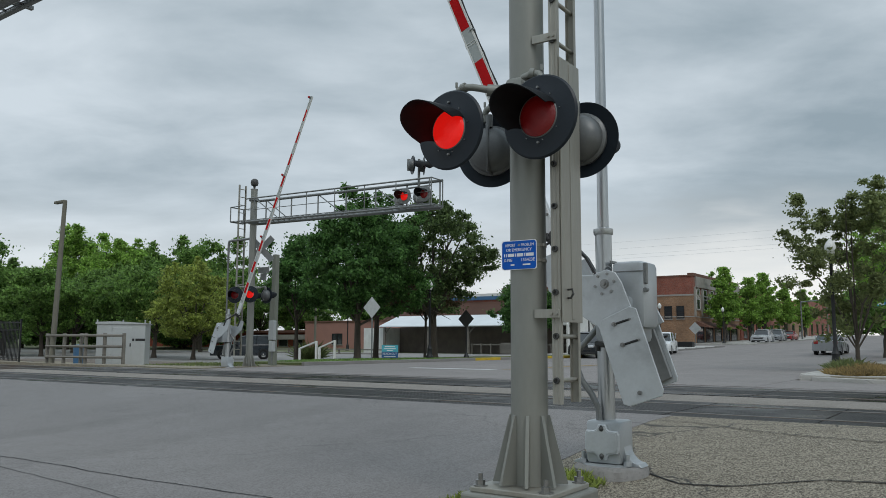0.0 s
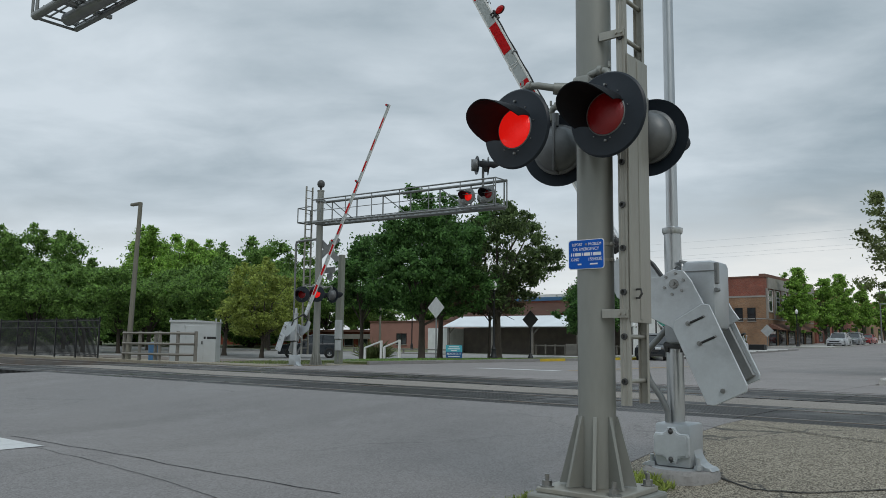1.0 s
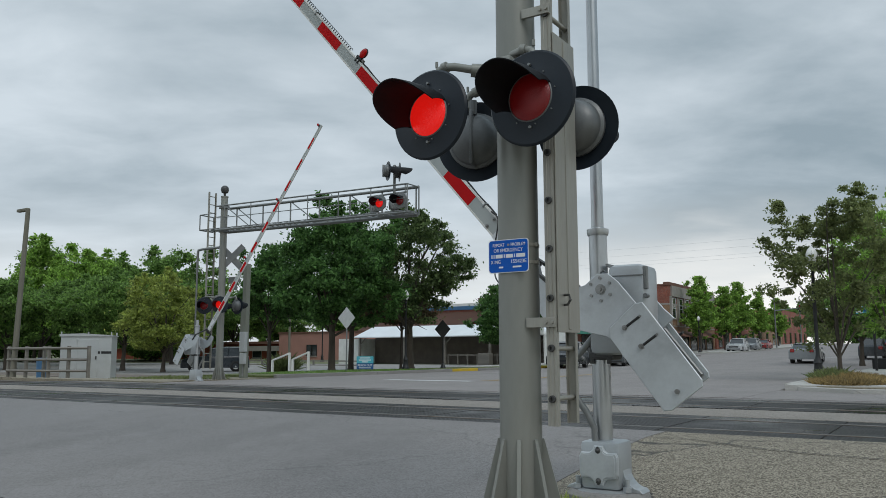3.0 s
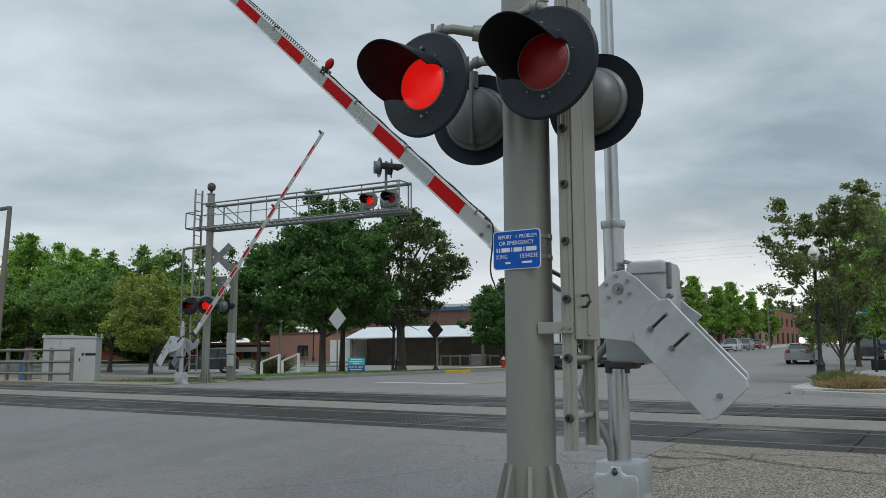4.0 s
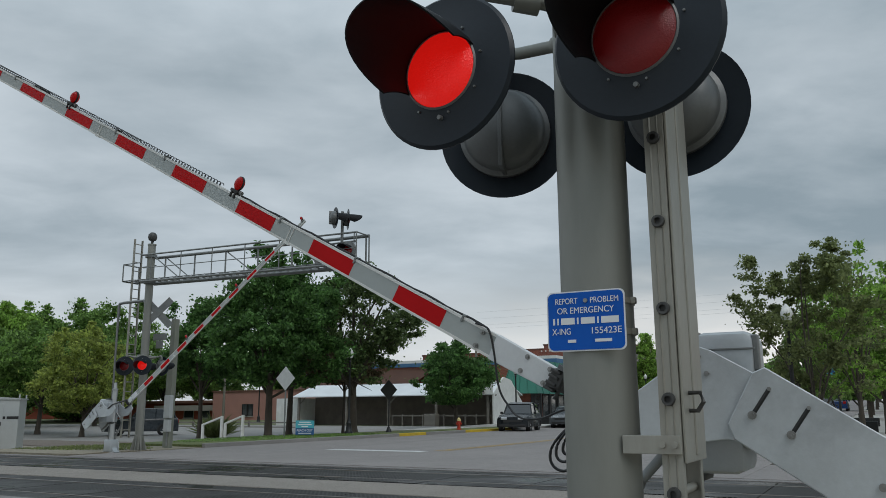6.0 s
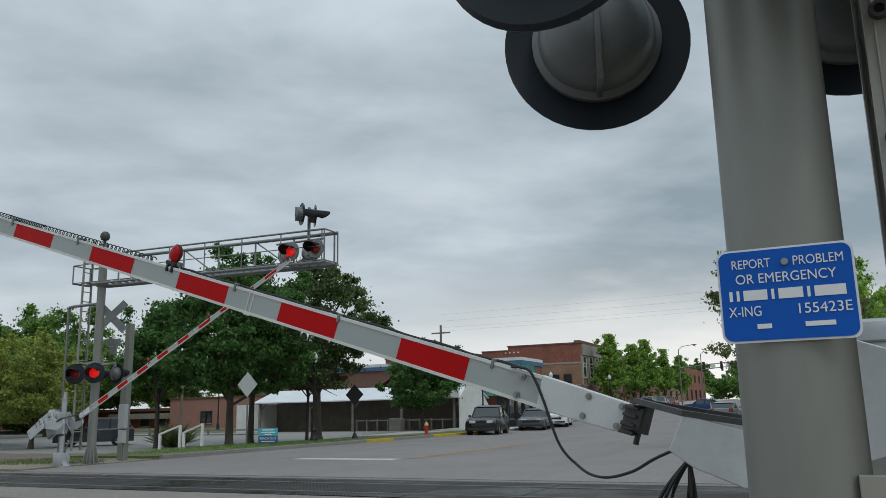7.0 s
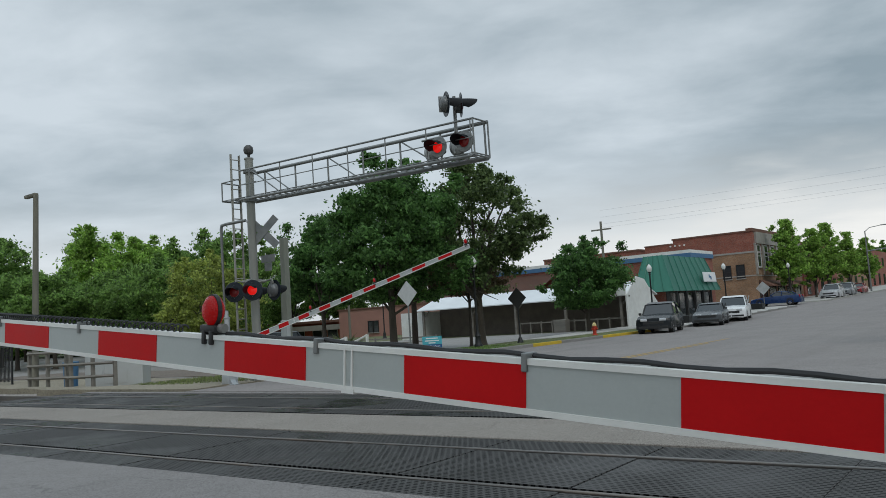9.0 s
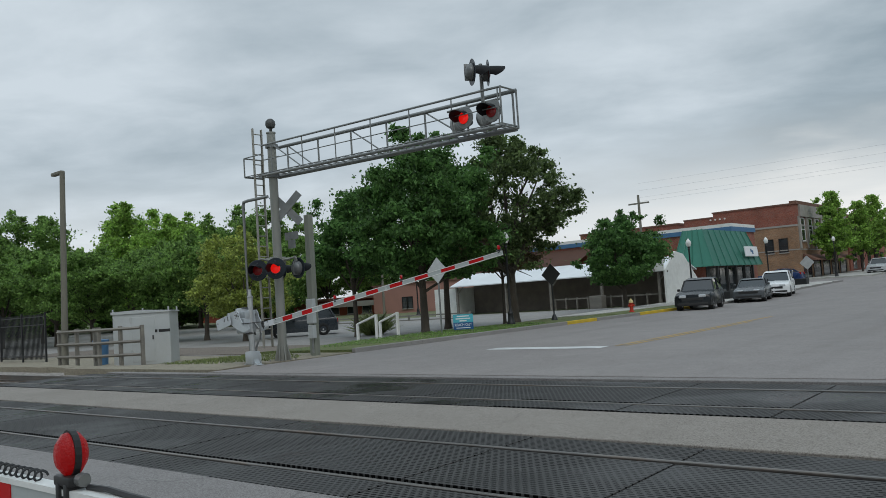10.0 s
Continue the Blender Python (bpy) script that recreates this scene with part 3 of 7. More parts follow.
sheet("pavement_right", KR + 0.16, 8.0, 22.0, 83.0, 0.13, M["concrete"], "pale concrete pavement of the street", "pavement", 2, 0.3)
sheet("pavement_left", -28.2, -25.2, 43.0, 83.0, 0.13, M["concrete"], "pale concrete pavement before the shops", "pavement", 2, 0.3)
sheet("grass_verge", -27.4, KL - 0.16, 23.3, 43.0, 0.10, M["grass"], "mown grass verge along the kerb", "grass", 0.6, 0.3, 0.03)
sheet("pavement_walk", -28.6, -27.4, 20.3, 43.0, 0.05, M["concrete"], "narrow concrete footpath behind the verge", "pavement", 1.0, 0.2)
sheet("verge_corner", -31.0, -22.3, 18.4, 23.3, 0.02, M["dirt"], "bare gravelly corner round the signal post", "ground", 0.8, 0.5, 0.03)
sheet("parking_lot", -110, -28.6, 26.0, 58.0, -0.02, M["lot"], "pale paved parking lot with patches", "parking lot", 2, 0.1)
sheet("dry_strip", -110, -31.0, 18.9, 26.0, -0.01, M["dirt"], "dry bare strip beside the tracks", "ground", 1.0, 0.5, 0.08)
sheet("planting_strip", -54.0, -31.2, 26.2, 30.6, 0.015, M["mulch"], "bare brown earth strip at the edge of the lot", "ground", 1.1, 0.1, 0.03)
sheet("pavement_corner", -34.0, KL - 0.16, 96.0, 200, 0.12, M["concrete"], "pale concrete pavement of the far block", "pavement", 3, 0.3)
sheet("pavement_far", KR + 0.16, 10.0, 96.0, 200, 0.12, M["concrete"], "pale concrete pavement of the far block", "pavement", 3, 0.3)


def kerb(name, x, y0, y1, material, label):
    bm = bmesh.new()
    n = max(1, round((y1 - y0) / 3))
    for k in range(n):
        a, b = y0 + (y1 - y0) * k / n, y0 + (y1 - y0) * (k + 1) / n - 0.006
        z = ground_z(x, (a + b) / 2)
        box(bm, x - 0.08, a, z - 0.2, x + 0.08, b, z + 0.14, 0.015)
    return tagged(part(name, bm, material), label, "kerb", kind="structure")


kerb("kerb_left", KL - 0.08, 23.3, 36.0, M["lot"], "pale concrete kerb along the verge")
kerb("kerb_left_yellow", KL - 0.08, 36.0, 38.6, M["yellow"], "yellow-painted kerb by the ramp")
kerb("kerb_ramp", KL - 0.08, 38.6, 43.0, M["lot"], "pale concrete kerb along the verge")
kerb("kerb_hydrant", KL - 0.08, 43.0, 49.5, M["yellow"], "yellow-painted kerb before the hydrant")
kerb("kerb_shops", KL - 0.08, 49.5, 83.4, M["lot"], "concrete kerb before the shops")
kerb("kerb_right", KR + 0.08, 23.0, 83.4, M["concrete"], "concrete kerb of the street")
sheet("grass_hydrant", -25.2, KL - 0.16, 43.0, 54.0, 0.11, M["grass"], "grass strip behind the yellow kerb", "grass", 1.0, 0.3, 0.02)
sheet("pavement_kerbside", -25.2, KL - 0.16, 54.0, 83.0, 0.128, M["concrete"], "pale concrete pavement along the kerb", "pavement", 2, 0.3)


def marking(name, x0, x1, y0, y1, material, label, n=6):
    bm = bmesh.new()
    ys = [y0 + (y1 - y0) * k / n for k in range(n + 1)]
    rows = [[bm.verts.new((x, y, ground_z(x, y) + 0.006)) for x in (x0, x1)] for y in ys]
    for a, b in zip(rows, rows[1:]):
        bm.faces.new((a[0], a[1], b[1], b[0]))
    return tagged(part(name, bm, material), label, "road marking", kind="structure")


marking("stop_line", -17.4, -13.9, 23.6, 24.2, M["linewhite"], "worn white stop line across the lane")
marking("centre_line", -13.85, -13.72, 24.3, 36.5, M["fadedyellow"], "faded yellow centre line", 12)
marking("centre_line_two", -13.6, -13.47, 24.3, 33.5, M["fadedyellow"], "faded yellow centre line", 12)
marking("lane_mark", -12.0, -9.0, 78.0, 78.4, M["linewhite"], "worn white stop line at the far corner")
marking("near_line", -11.2, -8.6, 3.75, 4.25, M["linewhite"], "white stop line before the near gate")


def crack(name, pts, w, label):
    """A tarred, uneven joint in the paving."""
    bm = bmesh.new()
    fine = []
    for (x0, y0), (x1, y1) in zip(pts, pts[1:]):
        for k in range(12):
            f = k / 12
            x, y = x0 + (x1 - x0) * f, y0 + (y1 - y0) * f
            fine.append((x, y + 0.035 * noise.noise((x * 2.2, y * 2.2, 7)) + 0.012 * noise.noise((x * 11, y * 11, 3))))
    rows = []
    for x, y in fine:
        ww = w * (0.55 + 0.6 * abs(noise.noise((x * 5, y * 5, 1))))
        z = ground_z(x, y) + 0.004
        rows.append((bm.verts.new((x, y - ww, z)), bm.verts.new((x, y + ww, z))))
    for a, b in zip(rows, rows[1:]):
        bm.faces.new((a[0], b[0], b[1], a[1]))
    bmesh.ops.recalc_face_normals(bm, faces=bm.faces)
    return tagged(part(name, bm, M["black"]), label, "crack", kind="structure")


crack("crack_walk", [(-2.35, 6.95), (-1.9, 6.62), (-1.5, 6.72), (-0.9, 7.2), (0.6, 7.5), (2.5, 7.6)], 0.022, "dark open joint across the pavement")
crack("crack_walk_near", [(-1.75, 5.75), (-1.0, 5.45), (0.1, 5.7), (1.6, 5.5)], 0.020, "dark open joint across the pavement")
crack("crack_road", [(-9.5, 4.2), (-6.8, 4.05), (-5.0, 3.8), (-3.5, 3.5)], 0.006, "tarred joint across the asphalt")
crack("crack_lane", [(-9.8, 4.42), (-8.2, 4.46), (-7.3, 4.48), (-6.2, 4.42), (-5.4, 4.45), (-4.2, 4.5)], 0.010, "tarred joint across the asphalt")
crack("crack_lane_two", [(-6.9, 3.2), (-7.1, 3.6), (-7.25, 3.95), (-7.4, 4.48)], 0.008, "tarred crack branching in the asphalt")
crack("crack_side", [(-3.1, 9.50), (-2.73, 9.52), (-2.0, 9.18), (-1.2, 8.97), (1.0, 8.8), (3.0, 8.9)], 0.018, "dark joint before the crossing panels")


# ---- tracks ----
def tracks():
    for i, ((g, h), tag) in enumerate(((RA, "near"), (RB, "far"))):
        tr = thing("railway_track", Matrix(), "steel railway track on timber ties", "railway track", "tracks over the road", "structure")
        n0, n1 = g - 0.085, h                       # centres of the rail heads
        for y in (n0, n1):
            bm = bmesh.new()
            box(bm, -260, y - 0.024, -0.035, 120, y + 0.024, 0.0, 0.008)
            box(bm, -260, y - 0.01, -0.15, 120, y + 0.01, -0.035)
            box(bm, -260, y - 0.07, -0.165, 120, y + 0.07, -0.15)
            part("rail", bm, M["steel"], tr)
        for side in (-1, 1):                        # ties beyond the road on both sides
            x = -27.4 if side < 0 else 6.0
            for k in range(70 if side < 0 else 12):
                bm = bmesh.new()
                box(bm, x - 0.11, g - 0.65, -0.33, x + 0.11, h + 0.55, -0.165, 0.012)
                part("tie", bm, M["tie"], tr)
                x += side * 0.55
        bed = sheet("ballast_bed", -260, -27.0, g - 1.6, h + 2.3, -0.19, M["ballast"], "brown stone ballast under the track", "ballast", 2.0, 0.3, 0.08)
        sheet("ballast_bed", 5.8, 60, g - 1.6, h + 1.6, -0.24, M["ballast"], "brown stone ballast under the track", "ballast", 2.0, 0.3, 0.08)
    bm = bmesh.new()
    box(bm, -27.2, 9.9, -0.4, 6.0, 19.2, -0.11)
    tagged(part("crossing_bed", bm, M["black"]), "dark bed under the crossing panels", "crossing bed", kind="structure")
    for name, y0, y1 in (("strip_middle", 13.02, 14.62), ("strip_far", 17.72, 18.02)):
        bm = bmesh.new()
        box(bm, -26.9, y0, -0.3, 6.0, y1, -0.012, 0.01)
        tagged(part(name, bm, M["tanconc" if name == "strip_middle" else "asphalt"]), "tan concrete strip between the tracks", "concrete strip", kind="structure")


tracks()


def crossing_panels():
    """Moulded rubber panels between and beside the rails, one by one."""
    def panel_mesh(w, d):
        bm = bmesh.new()
        box(bm, -w / 2, -d / 2, -0.12, w / 2, d / 2, 0.0, 0.006)
        me = bpy.data.meshes.new("panel")
        bm.to_mesh(me)
        bm.free()
        me.materials.append(M["rubber"])
        return me
    L = 1.83
    for g, h in (RA, RB):
        s = thing("crossing_surface", pose(0, g, 0), "black studded rubber crossing panels between the rails", "crossing surface", "crossing surfaces", "structure")
        rows = ((g - 0.62, g - 0.125), (g + 0.045, h - 0.075), (h + 0.04, h + 0.60))
        for y0, y1 in rows:
            me = panel_mesh(L - 0.012, y1 - y0)
            for k in range(18):
                o = new("panel", me)
                o.parent = s
                o.location = (-26.2 + L * k, (y0 + y1) / 2 - g, -0.006 - 0.004 * ((k * 7) % 3))


crossing_panels()


# ---- crossing signals ----
def flasher(parent, x, y, z, face, lit, size=1.0, arm=True, aim=0.0, shell="disc", bowl="bowl"):
    """One signal head: black disc, hood, red lens and bowl; face -1 looks to -y, 1 to +y."""
    m = Matrix.Translation((x, y, z)) @ Matrix.Rotation((0 if face < 0 else math.pi) + radians(aim), 4, "Z")
    r = 0.305 * size
    tilt = m @ Matrix.Rotation(radians(90), 4, "X")           # z of the turned shapes looks to the traffic
    bm = bmesh.new()
    lathe(bm, [(0.148, 0.006), (0.165, 0.0), (r - 0.012, -0.004), (r, -0.016), (r, -0.022), (r - 0.006, -0.02), (0.16, -0.012), (0.148, 0.0), (0.148, 0.006)], tilt, 48)
    d = part("signal_light", bm, M[shell], parent, "round black signal background with hood and red lens", True)
    bm = bmesh.new()
    lathe(bm, [(0.149, 0.002), (0.13, 0.022), (0.09, 0.038), (0.045, 0.046), (0.0, 0.048)], tilt, 40)
    part("lens", bm, M["lens_on"] if lit else M["lens_off"], d, "lit red lens" if lit else "dim red lens", True)
    bm = bmesh.new()                                         # hood: a visor, long above and cut back at the sides
    na, nl = 28, 7
    grid = []
    for side in (0, 1):
        rows = []
        for i in range(na + 1):
            a = radians(-116 + 180 * i / na)
            ln = 0.385 * (1 - 0.62 * (abs(a + radians(26)) / radians(90)) ** 3)
            row = []
            for j in range(nl + 1):
                f = j / nl
                rr = (0.156 if side == 0 else 0.150) + 0.012 * f
                p = Vector((rr * math.sin(a), rr * math.cos(a) - 0.035 * f * f, 0.004 + ln * f))
                row.append(bm.verts.new(tilt @ p))
            rows.append(row)
        grid.append(rows)
    for s in (0, 1):
        for i in range(na):
            for j in range(nl):
                q = (grid[s][i][j], grid[s][i + 1][j], grid[s][i + 1][j + 1], grid[s][i][j + 1])
                bm.faces.new(q if s == 0 else q[::-1])
    for i in range(na):
        bm.faces.new((grid[0][i][nl], grid[0][i + 1][nl], grid[1][i + 1][nl], grid[1][i][nl]))
    for i in (0, na):
        for j in range(nl):
            bm.faces.new((grid[0][i][j], grid[0][i][j + 1], grid[1][i][j + 1], grid[1][i][j]))
    bmesh.ops.recalc_face_normals(bm, faces=bm.faces)
    part("hood", bm, M["hood"], d, "black visor", True)
    bm = bmesh.new()                                         # bowl behind the disc, with its rib and rim
    lathe(bm, [(0.205, -0.022), (0.205, -0.045), (0.185, -0.06), (0.18, -0.10), (0.155, -0.145), (0.10, -0.178), (0.0, -0.19)], tilt, 40)
    box(bm, -0.009, 0.02, -0.20, 0.009, 0.198, 0.19, 0.003, m)
    box(bm, -0.055, 0.165, 0.0, 0.02, 0.187, 0.085, 0.003, m @ Matrix.Translation((0.03, -0.006, 0.0)))
    part("housing", bm, M[bowl], d, "grey cast bowl", True)
    for k in range(8):
        bm = bmesh.new()
        a = k * math.tau / 8 + 0.2
        tube(bm, tilt @ Vector((0.172 * math.cos(a), 0.172 * math.sin(a), -0.002)), tilt @ Vector((0.172 * math.cos(a), 0.172 * math.sin(a), 0.008)), 0.0045, None, 6)
        part("screw", bm, M["galv"], d)
    for px, py in ((0, r * 0.69), (0, -r * 0.625)):
        bm = bmesh.new()
        tube(bm, tilt @ Vector((px, py, -0.01)), tilt @ Vector((px, py, 0.016)), 0.009, None, 8)
        part("screw", bm, M["galv"], d)
    bm = bmesh.new()
    lathe(bm, [(0.140, 0.006), (0.146, 0.011), (0.152, 0.006), (0.152, 0.0)], tilt, 40)
    part("lens_ring", bm, M["bowl"], d, "thin metal lens ring", True)
    if arm:
        bm = bmesh.new()
        top = m @ Vector((0, 0.12, 0.19))
        pipe(bm, [top - Vector((0, 0, 0.02)), top + Vector((0, 0, 0.05)), top + Vector((0, 0, 0.085))], 0.03, 10)
        part("neck", bm, M["bowl"], d, "", True)
    return d


def crossarm(parent, x0, x1, y, z, mx, my):
    """Cast arms from the mast to the two heads of one side."""
    bm = bmesh.new()
    for x in (x0, x1):
        s = 1 if x > mx else -1
        pipe(bm, [(x, y, z + 0.22), (x, y, z + 0.275), (x - s * 0.02, y, z + 0.31), (x - s * 0.07, y, z + 0.325), (x - s * 0.14, y, z + 0.315), (mx + s * 0.17, y + (my - y) * 0.2, z + 0.285), (mx + s * 0.10, y + (my - y) * 0.4, z + 0.28), (mx + s * 0.03, my + (y - my) * 0.3, z + 0.27)], 0.027, 12)
        tube(bm, (x, y, z + 0.205), (x, y, z + 0.255), 0.040, None, 14)
        tube(bm, (x - s * 0.05, y, z + 0.32), (x - s * 0.085, y, z + 0.327), 0.036, None, 12)
        tube(bm, (mx + s * 0.20, y + (my - y) * 0.17, z + 0.288), (mx + s * 0.12, y + (my - y) * 0.36, z + 0.28), 0.043, 0.048, 14)
        tube(bm, (x, y, z + 0.335), (x, y, z + 0.375), 0.010, None, 8)
    box(bm, mx - 0.07, min(y, my) + (0.08 if y < my else 0.10), z + 0.12, mx + 0.07, max(y, my) - (0.10 if y < my else 0.08), z + 0.36, 0.03)
    return part("crossarm", bm, M["mast"], parent, "cast crossarm", True)


def cantilever(parent, top, length, lights, drop=0.16):
    """The walkway truss from the mast's head out over the road, to local -x."""
    z0, z1 = top - 1.40, top - 0.52
    def zz(x, z):
        return z - drop * (-x / length)
    for y, r0, r1 in ((-0.30, 0.060, 0.050), (0.30, 0.040, 0.028)):
        bm = bmesh.new()
        tube(bm, (0.1, y, z0), (-length, y, zz(-length, z0)), r0, None, 10)
        part("bottom_chord", bm, M["galv"], parent, "", True)
        bm = bmesh.new()
        tube(bm, (0.1, y, z1), (-length - 0.05, y, zz(-length, z1)), r1, None, 10)
        part("top_chord", bm, M["galv"], parent, "", True)
        for k in range(7):
            x = -0.35 - (length - 0.40) * k / 6
            bm = bmesh.new()
            tube(bm, (x, y, zz(x, z0)), (x, y, zz(x, z1)), 0.026 if y < 0 else 0.016, None, 8)
            part("upright", bm, M["galv"], parent)
        for k in range(0, 5, 2 if y < 0 else 5):
            x, x2 = -0.35 - (length - 0.4) * k / 6, -0.35 - (length - 0.4) * (k + 1) / 6
            bm = bmesh.new()
            tube(bm, (x, y, zz(x, z1)), (x2, y, zz(x2, z0)), 0.02, None, 8)
            part("diagonal", bm, M["galv"], parent)
        bm = bmesh.new()
        if y > 0:
            tube(bm, (0, y, (z0 + z1) / 2), (-length, y, zz(-length, (z0 + z1) / 2)), 0.014, None, 8)
            part("handrail", bm, M["galv"], parent)
        else:
            bm.free()
    bm = bmesh.new()
    for k in range(34):
        x = 0.9 - (length + 0.9) * k / 33
        box(bm, x - 0.012, -0.32, zz(x, z0) + 0.05, x + 0.012, 0.32, zz(x, z0) + 0.075)
    for y in (-0.30, -0.10, 0.10, 0.30):
        box(bm, -length, y - 0.008, z0 - drop + 0.045, -length + 0.01, y + 0.008, z0 - drop + 0.08)
        tube(bm, (0.9, y, zz(0.9, z0) + 0.062), (-length, y, zz(-length, z0) + 0.062), 0.014, None, 6)
    part("walkway", bm, M["galv"], parent, "grey steel grating walkway")
    bm = bmesh.new()                                         # end frame of the walkway, and the landing behind the mast
    for x, za, zb in ((-length - 0.04, z0 - drop, z1 - drop), (0.92, z0 + 0.06, z1 - 0.25)):
        if x > 0:
            part("end_frame", bm, M["galv"], parent, "", True)
            bm = bmesh.new()
        for y in (-0.32, 0.32):
            tube(bm, (x, y, za), (x, y, zb), 0.022, None, 8)
        for z in (za, zb):
            tube(bm, (x, -0.32, z), (x, 0.32, z), 0.022, None, 8)
    for y in (-0.32, 0.32):
        tube(bm, (0.92, y, z1 - 0.25), (0.1, y, z1 - 0.25), 0.018, None, 8)
    part("landing_frame", bm, M["galv"], parent, "", True)
    if drop > 0.2:                                           # main pipe and outriggers under the walkway
        bm = bmesh.new()
        tube(bm, (0.0, 0.0, z0 - 0.06), (-length + 0.35, 0.0, zz(-length, z0) - 0.04), 0.10, 0.09, 20)
        part("main_pipe", bm, M["galv"], parent, "", True)
        for x in (-length + 0.75, -length + 2.4, -length + 4.1, -length + 5.8):
            bm = bmesh.new()
            box(bm, x - 0.03, -0.44, zz(x, z0) - 0.01, x + 0.03, 0.44, zz(x, z0) + 0.045, 0.004)
            part("outrigger", bm, M["galv"], parent)
    for z in (z0 - 0.06, z1 - 0.06):
        bm = bmesh.new()
        lathe(bm, [(0.15, 0), (0.19, 0.01), (0.19, 0.10), (0.15, 0.11)], Matrix.Translation((0, 0, z)), 20)
        part("collar", bm, M["galv"], parent, "", True)
    if lights:
        zl = (z0 + z1) / 2 - drop - 0.02
        for x, f, lit in ((-length + 0.75, -1, True), (-length + 1.55, -1, False), (-length + 0.35, 1, False), (-length + 1.15, 1, True)):
            flasher(parent, x, -0.16 if f < 0 else 0.16, zl, f, lit, 0.86, False, 0, "galv", "hut")
        flasher(parent, -length + 0.55, -0.12, zl + 0.98, -1, False, 1.0, False, -48)
        flasher(parent, -length + 0.62, 0.40, zl + 0.92, -1, False, 1.0, False, -38)
        bm = bmesh.new()
        tube(bm, (-length + 0.68, 0, zl + 0.3), (-length + 0.68, 0, zl + 1.2), 0.045, None, 10)
        tube(bm, (-length + 0.2, 0, zl + 0.28), (-length + 1.75, 0, zl + 0.28), 0.03, None, 10)
        part("hanger", bm, M["galv"], parent, "", True)


def mast_base(parent, z0):
    bm = bmesh.new()
    box(bm, -0.31, -0.31, z0 - 0.05, 0.31, 0.31, z0 - 0.012, 0.008)
    part("base_plate", bm, M["channel"], parent, "grey cast base plate")
    bm = bmesh.new()
    box(bm, -0.36, -0.36, z0 - 0.6, 0.36, 0.36, z0 - 0.05, 0.02)
    part("footing", bm, M["mast"], parent, "grey-green painted concrete footing")
    for k in range(8):
        a = k * math.tau / 8 + math.tau / 16
        bm = bmesh.new()
        m = Matrix.Rotation(a, 4, "Z")
        pts = [(0.125, z0 + 0.47), (0.143, z0 + 0.47), (0.265, z0), (0.125, z0)]
        va = [bm.verts.new(m @ Vector((x, -0.012, z))) for x, z in pts]
        vb = [bm.verts.new(m @ Vector((x, 0.012, z))) for x, z in pts]
        bm.faces.new(va)
        bm.faces.new(vb[::-1])
        for i in range(4):
            bm.faces.new((va[i], vb[i], vb[(i + 1) % 4], va[(i + 1) % 4]))
        bmesh.ops.recalc_face_normals(bm, faces=bm.faces)
        part("gusset", bm, M["mast"], parent)
    for sx in (-1, 1):
        for sy in (-1, 1):
            bm = bmesh.new()
            tube(bm, (sx * 0.255, sy * 0.255, z0 - 0.015), (sx * 0.255, sy * 0.255, z0 + 0.075), 0.016, None, 10)
            tube(bm, (sx * 0.255, sy * 0.255, z0 - 0.012), (sx * 0.255, sy * 0.255, z0 + 0.03), 0.034, None, 6)
            lathe(bm, [(0.0, 0), (0.05, 0), (0.05, 0.008), (0.0, 0.008)], Matrix.Translation((sx * 0.255, sy * 0.255, z0 - 0.012)), 16)
            part("anchor_bolt", bm, M["bolt"], parent)


def ladder(parent, x, y0, y1, zb, zt, first):
    for y, s in ((y0, -1), (y1, 1)):
        bm = bmesh.new()
        w, d, k = 0.034, 0.034, 0.006
        pts = [(-w, 0), (-0.016, 0), (-0.014, 0.004), (-0.010, 0), (0.010, 0), (0.014, 0.004), (0.016, 0), (w, 0), (w, -d), (w - k, -d), (w - k, -k), (-w + k, -k), (-w + k, -d), (-w, -d)]
        lo = [bm.verts.new((x + a, y + s * b, zb)) for a, b in pts]
        hi = [bm.verts.new((x + a, y + s * b, zt)) for a, b in pts]
        for q in range(len(pts)):
            bm.faces.new((lo[q], lo[(q + 1) % len(pts)], hi[(q + 1) % len(pts)], hi[q]))
        bm.faces.new(lo)
        bm.faces.new(hi)
        bmesh.ops.recalc_face_normals(bm, faces=bm.faces)
        part("stringer", bm, M["channel"], parent, "weathered aluminium channel")
    z = first
    while z - 0.3048 > zb + 0.05:
        z -= 0.3048
    while z < zt - 0.1:
        bm = bmesh.new()
        tube(bm, (x, y0, z), (x, y1, z), 0.016, None, 10)
        part("rung", bm, M["channel"], parent, "", True)
        bm = bmesh.new()
        lathe(bm, [(0.012, 0.012), (0.021, 0.012), (0.023, 0.0), (0.023, -0.004), (0.0, -0.004)], Matrix.Translation((x, y0 - 0.006, z)) @ Matrix.Rotation(radians(90), 4, "X"), 14)
        part("rung_end", bm, M["castiron"], parent)
        z += 0.3048


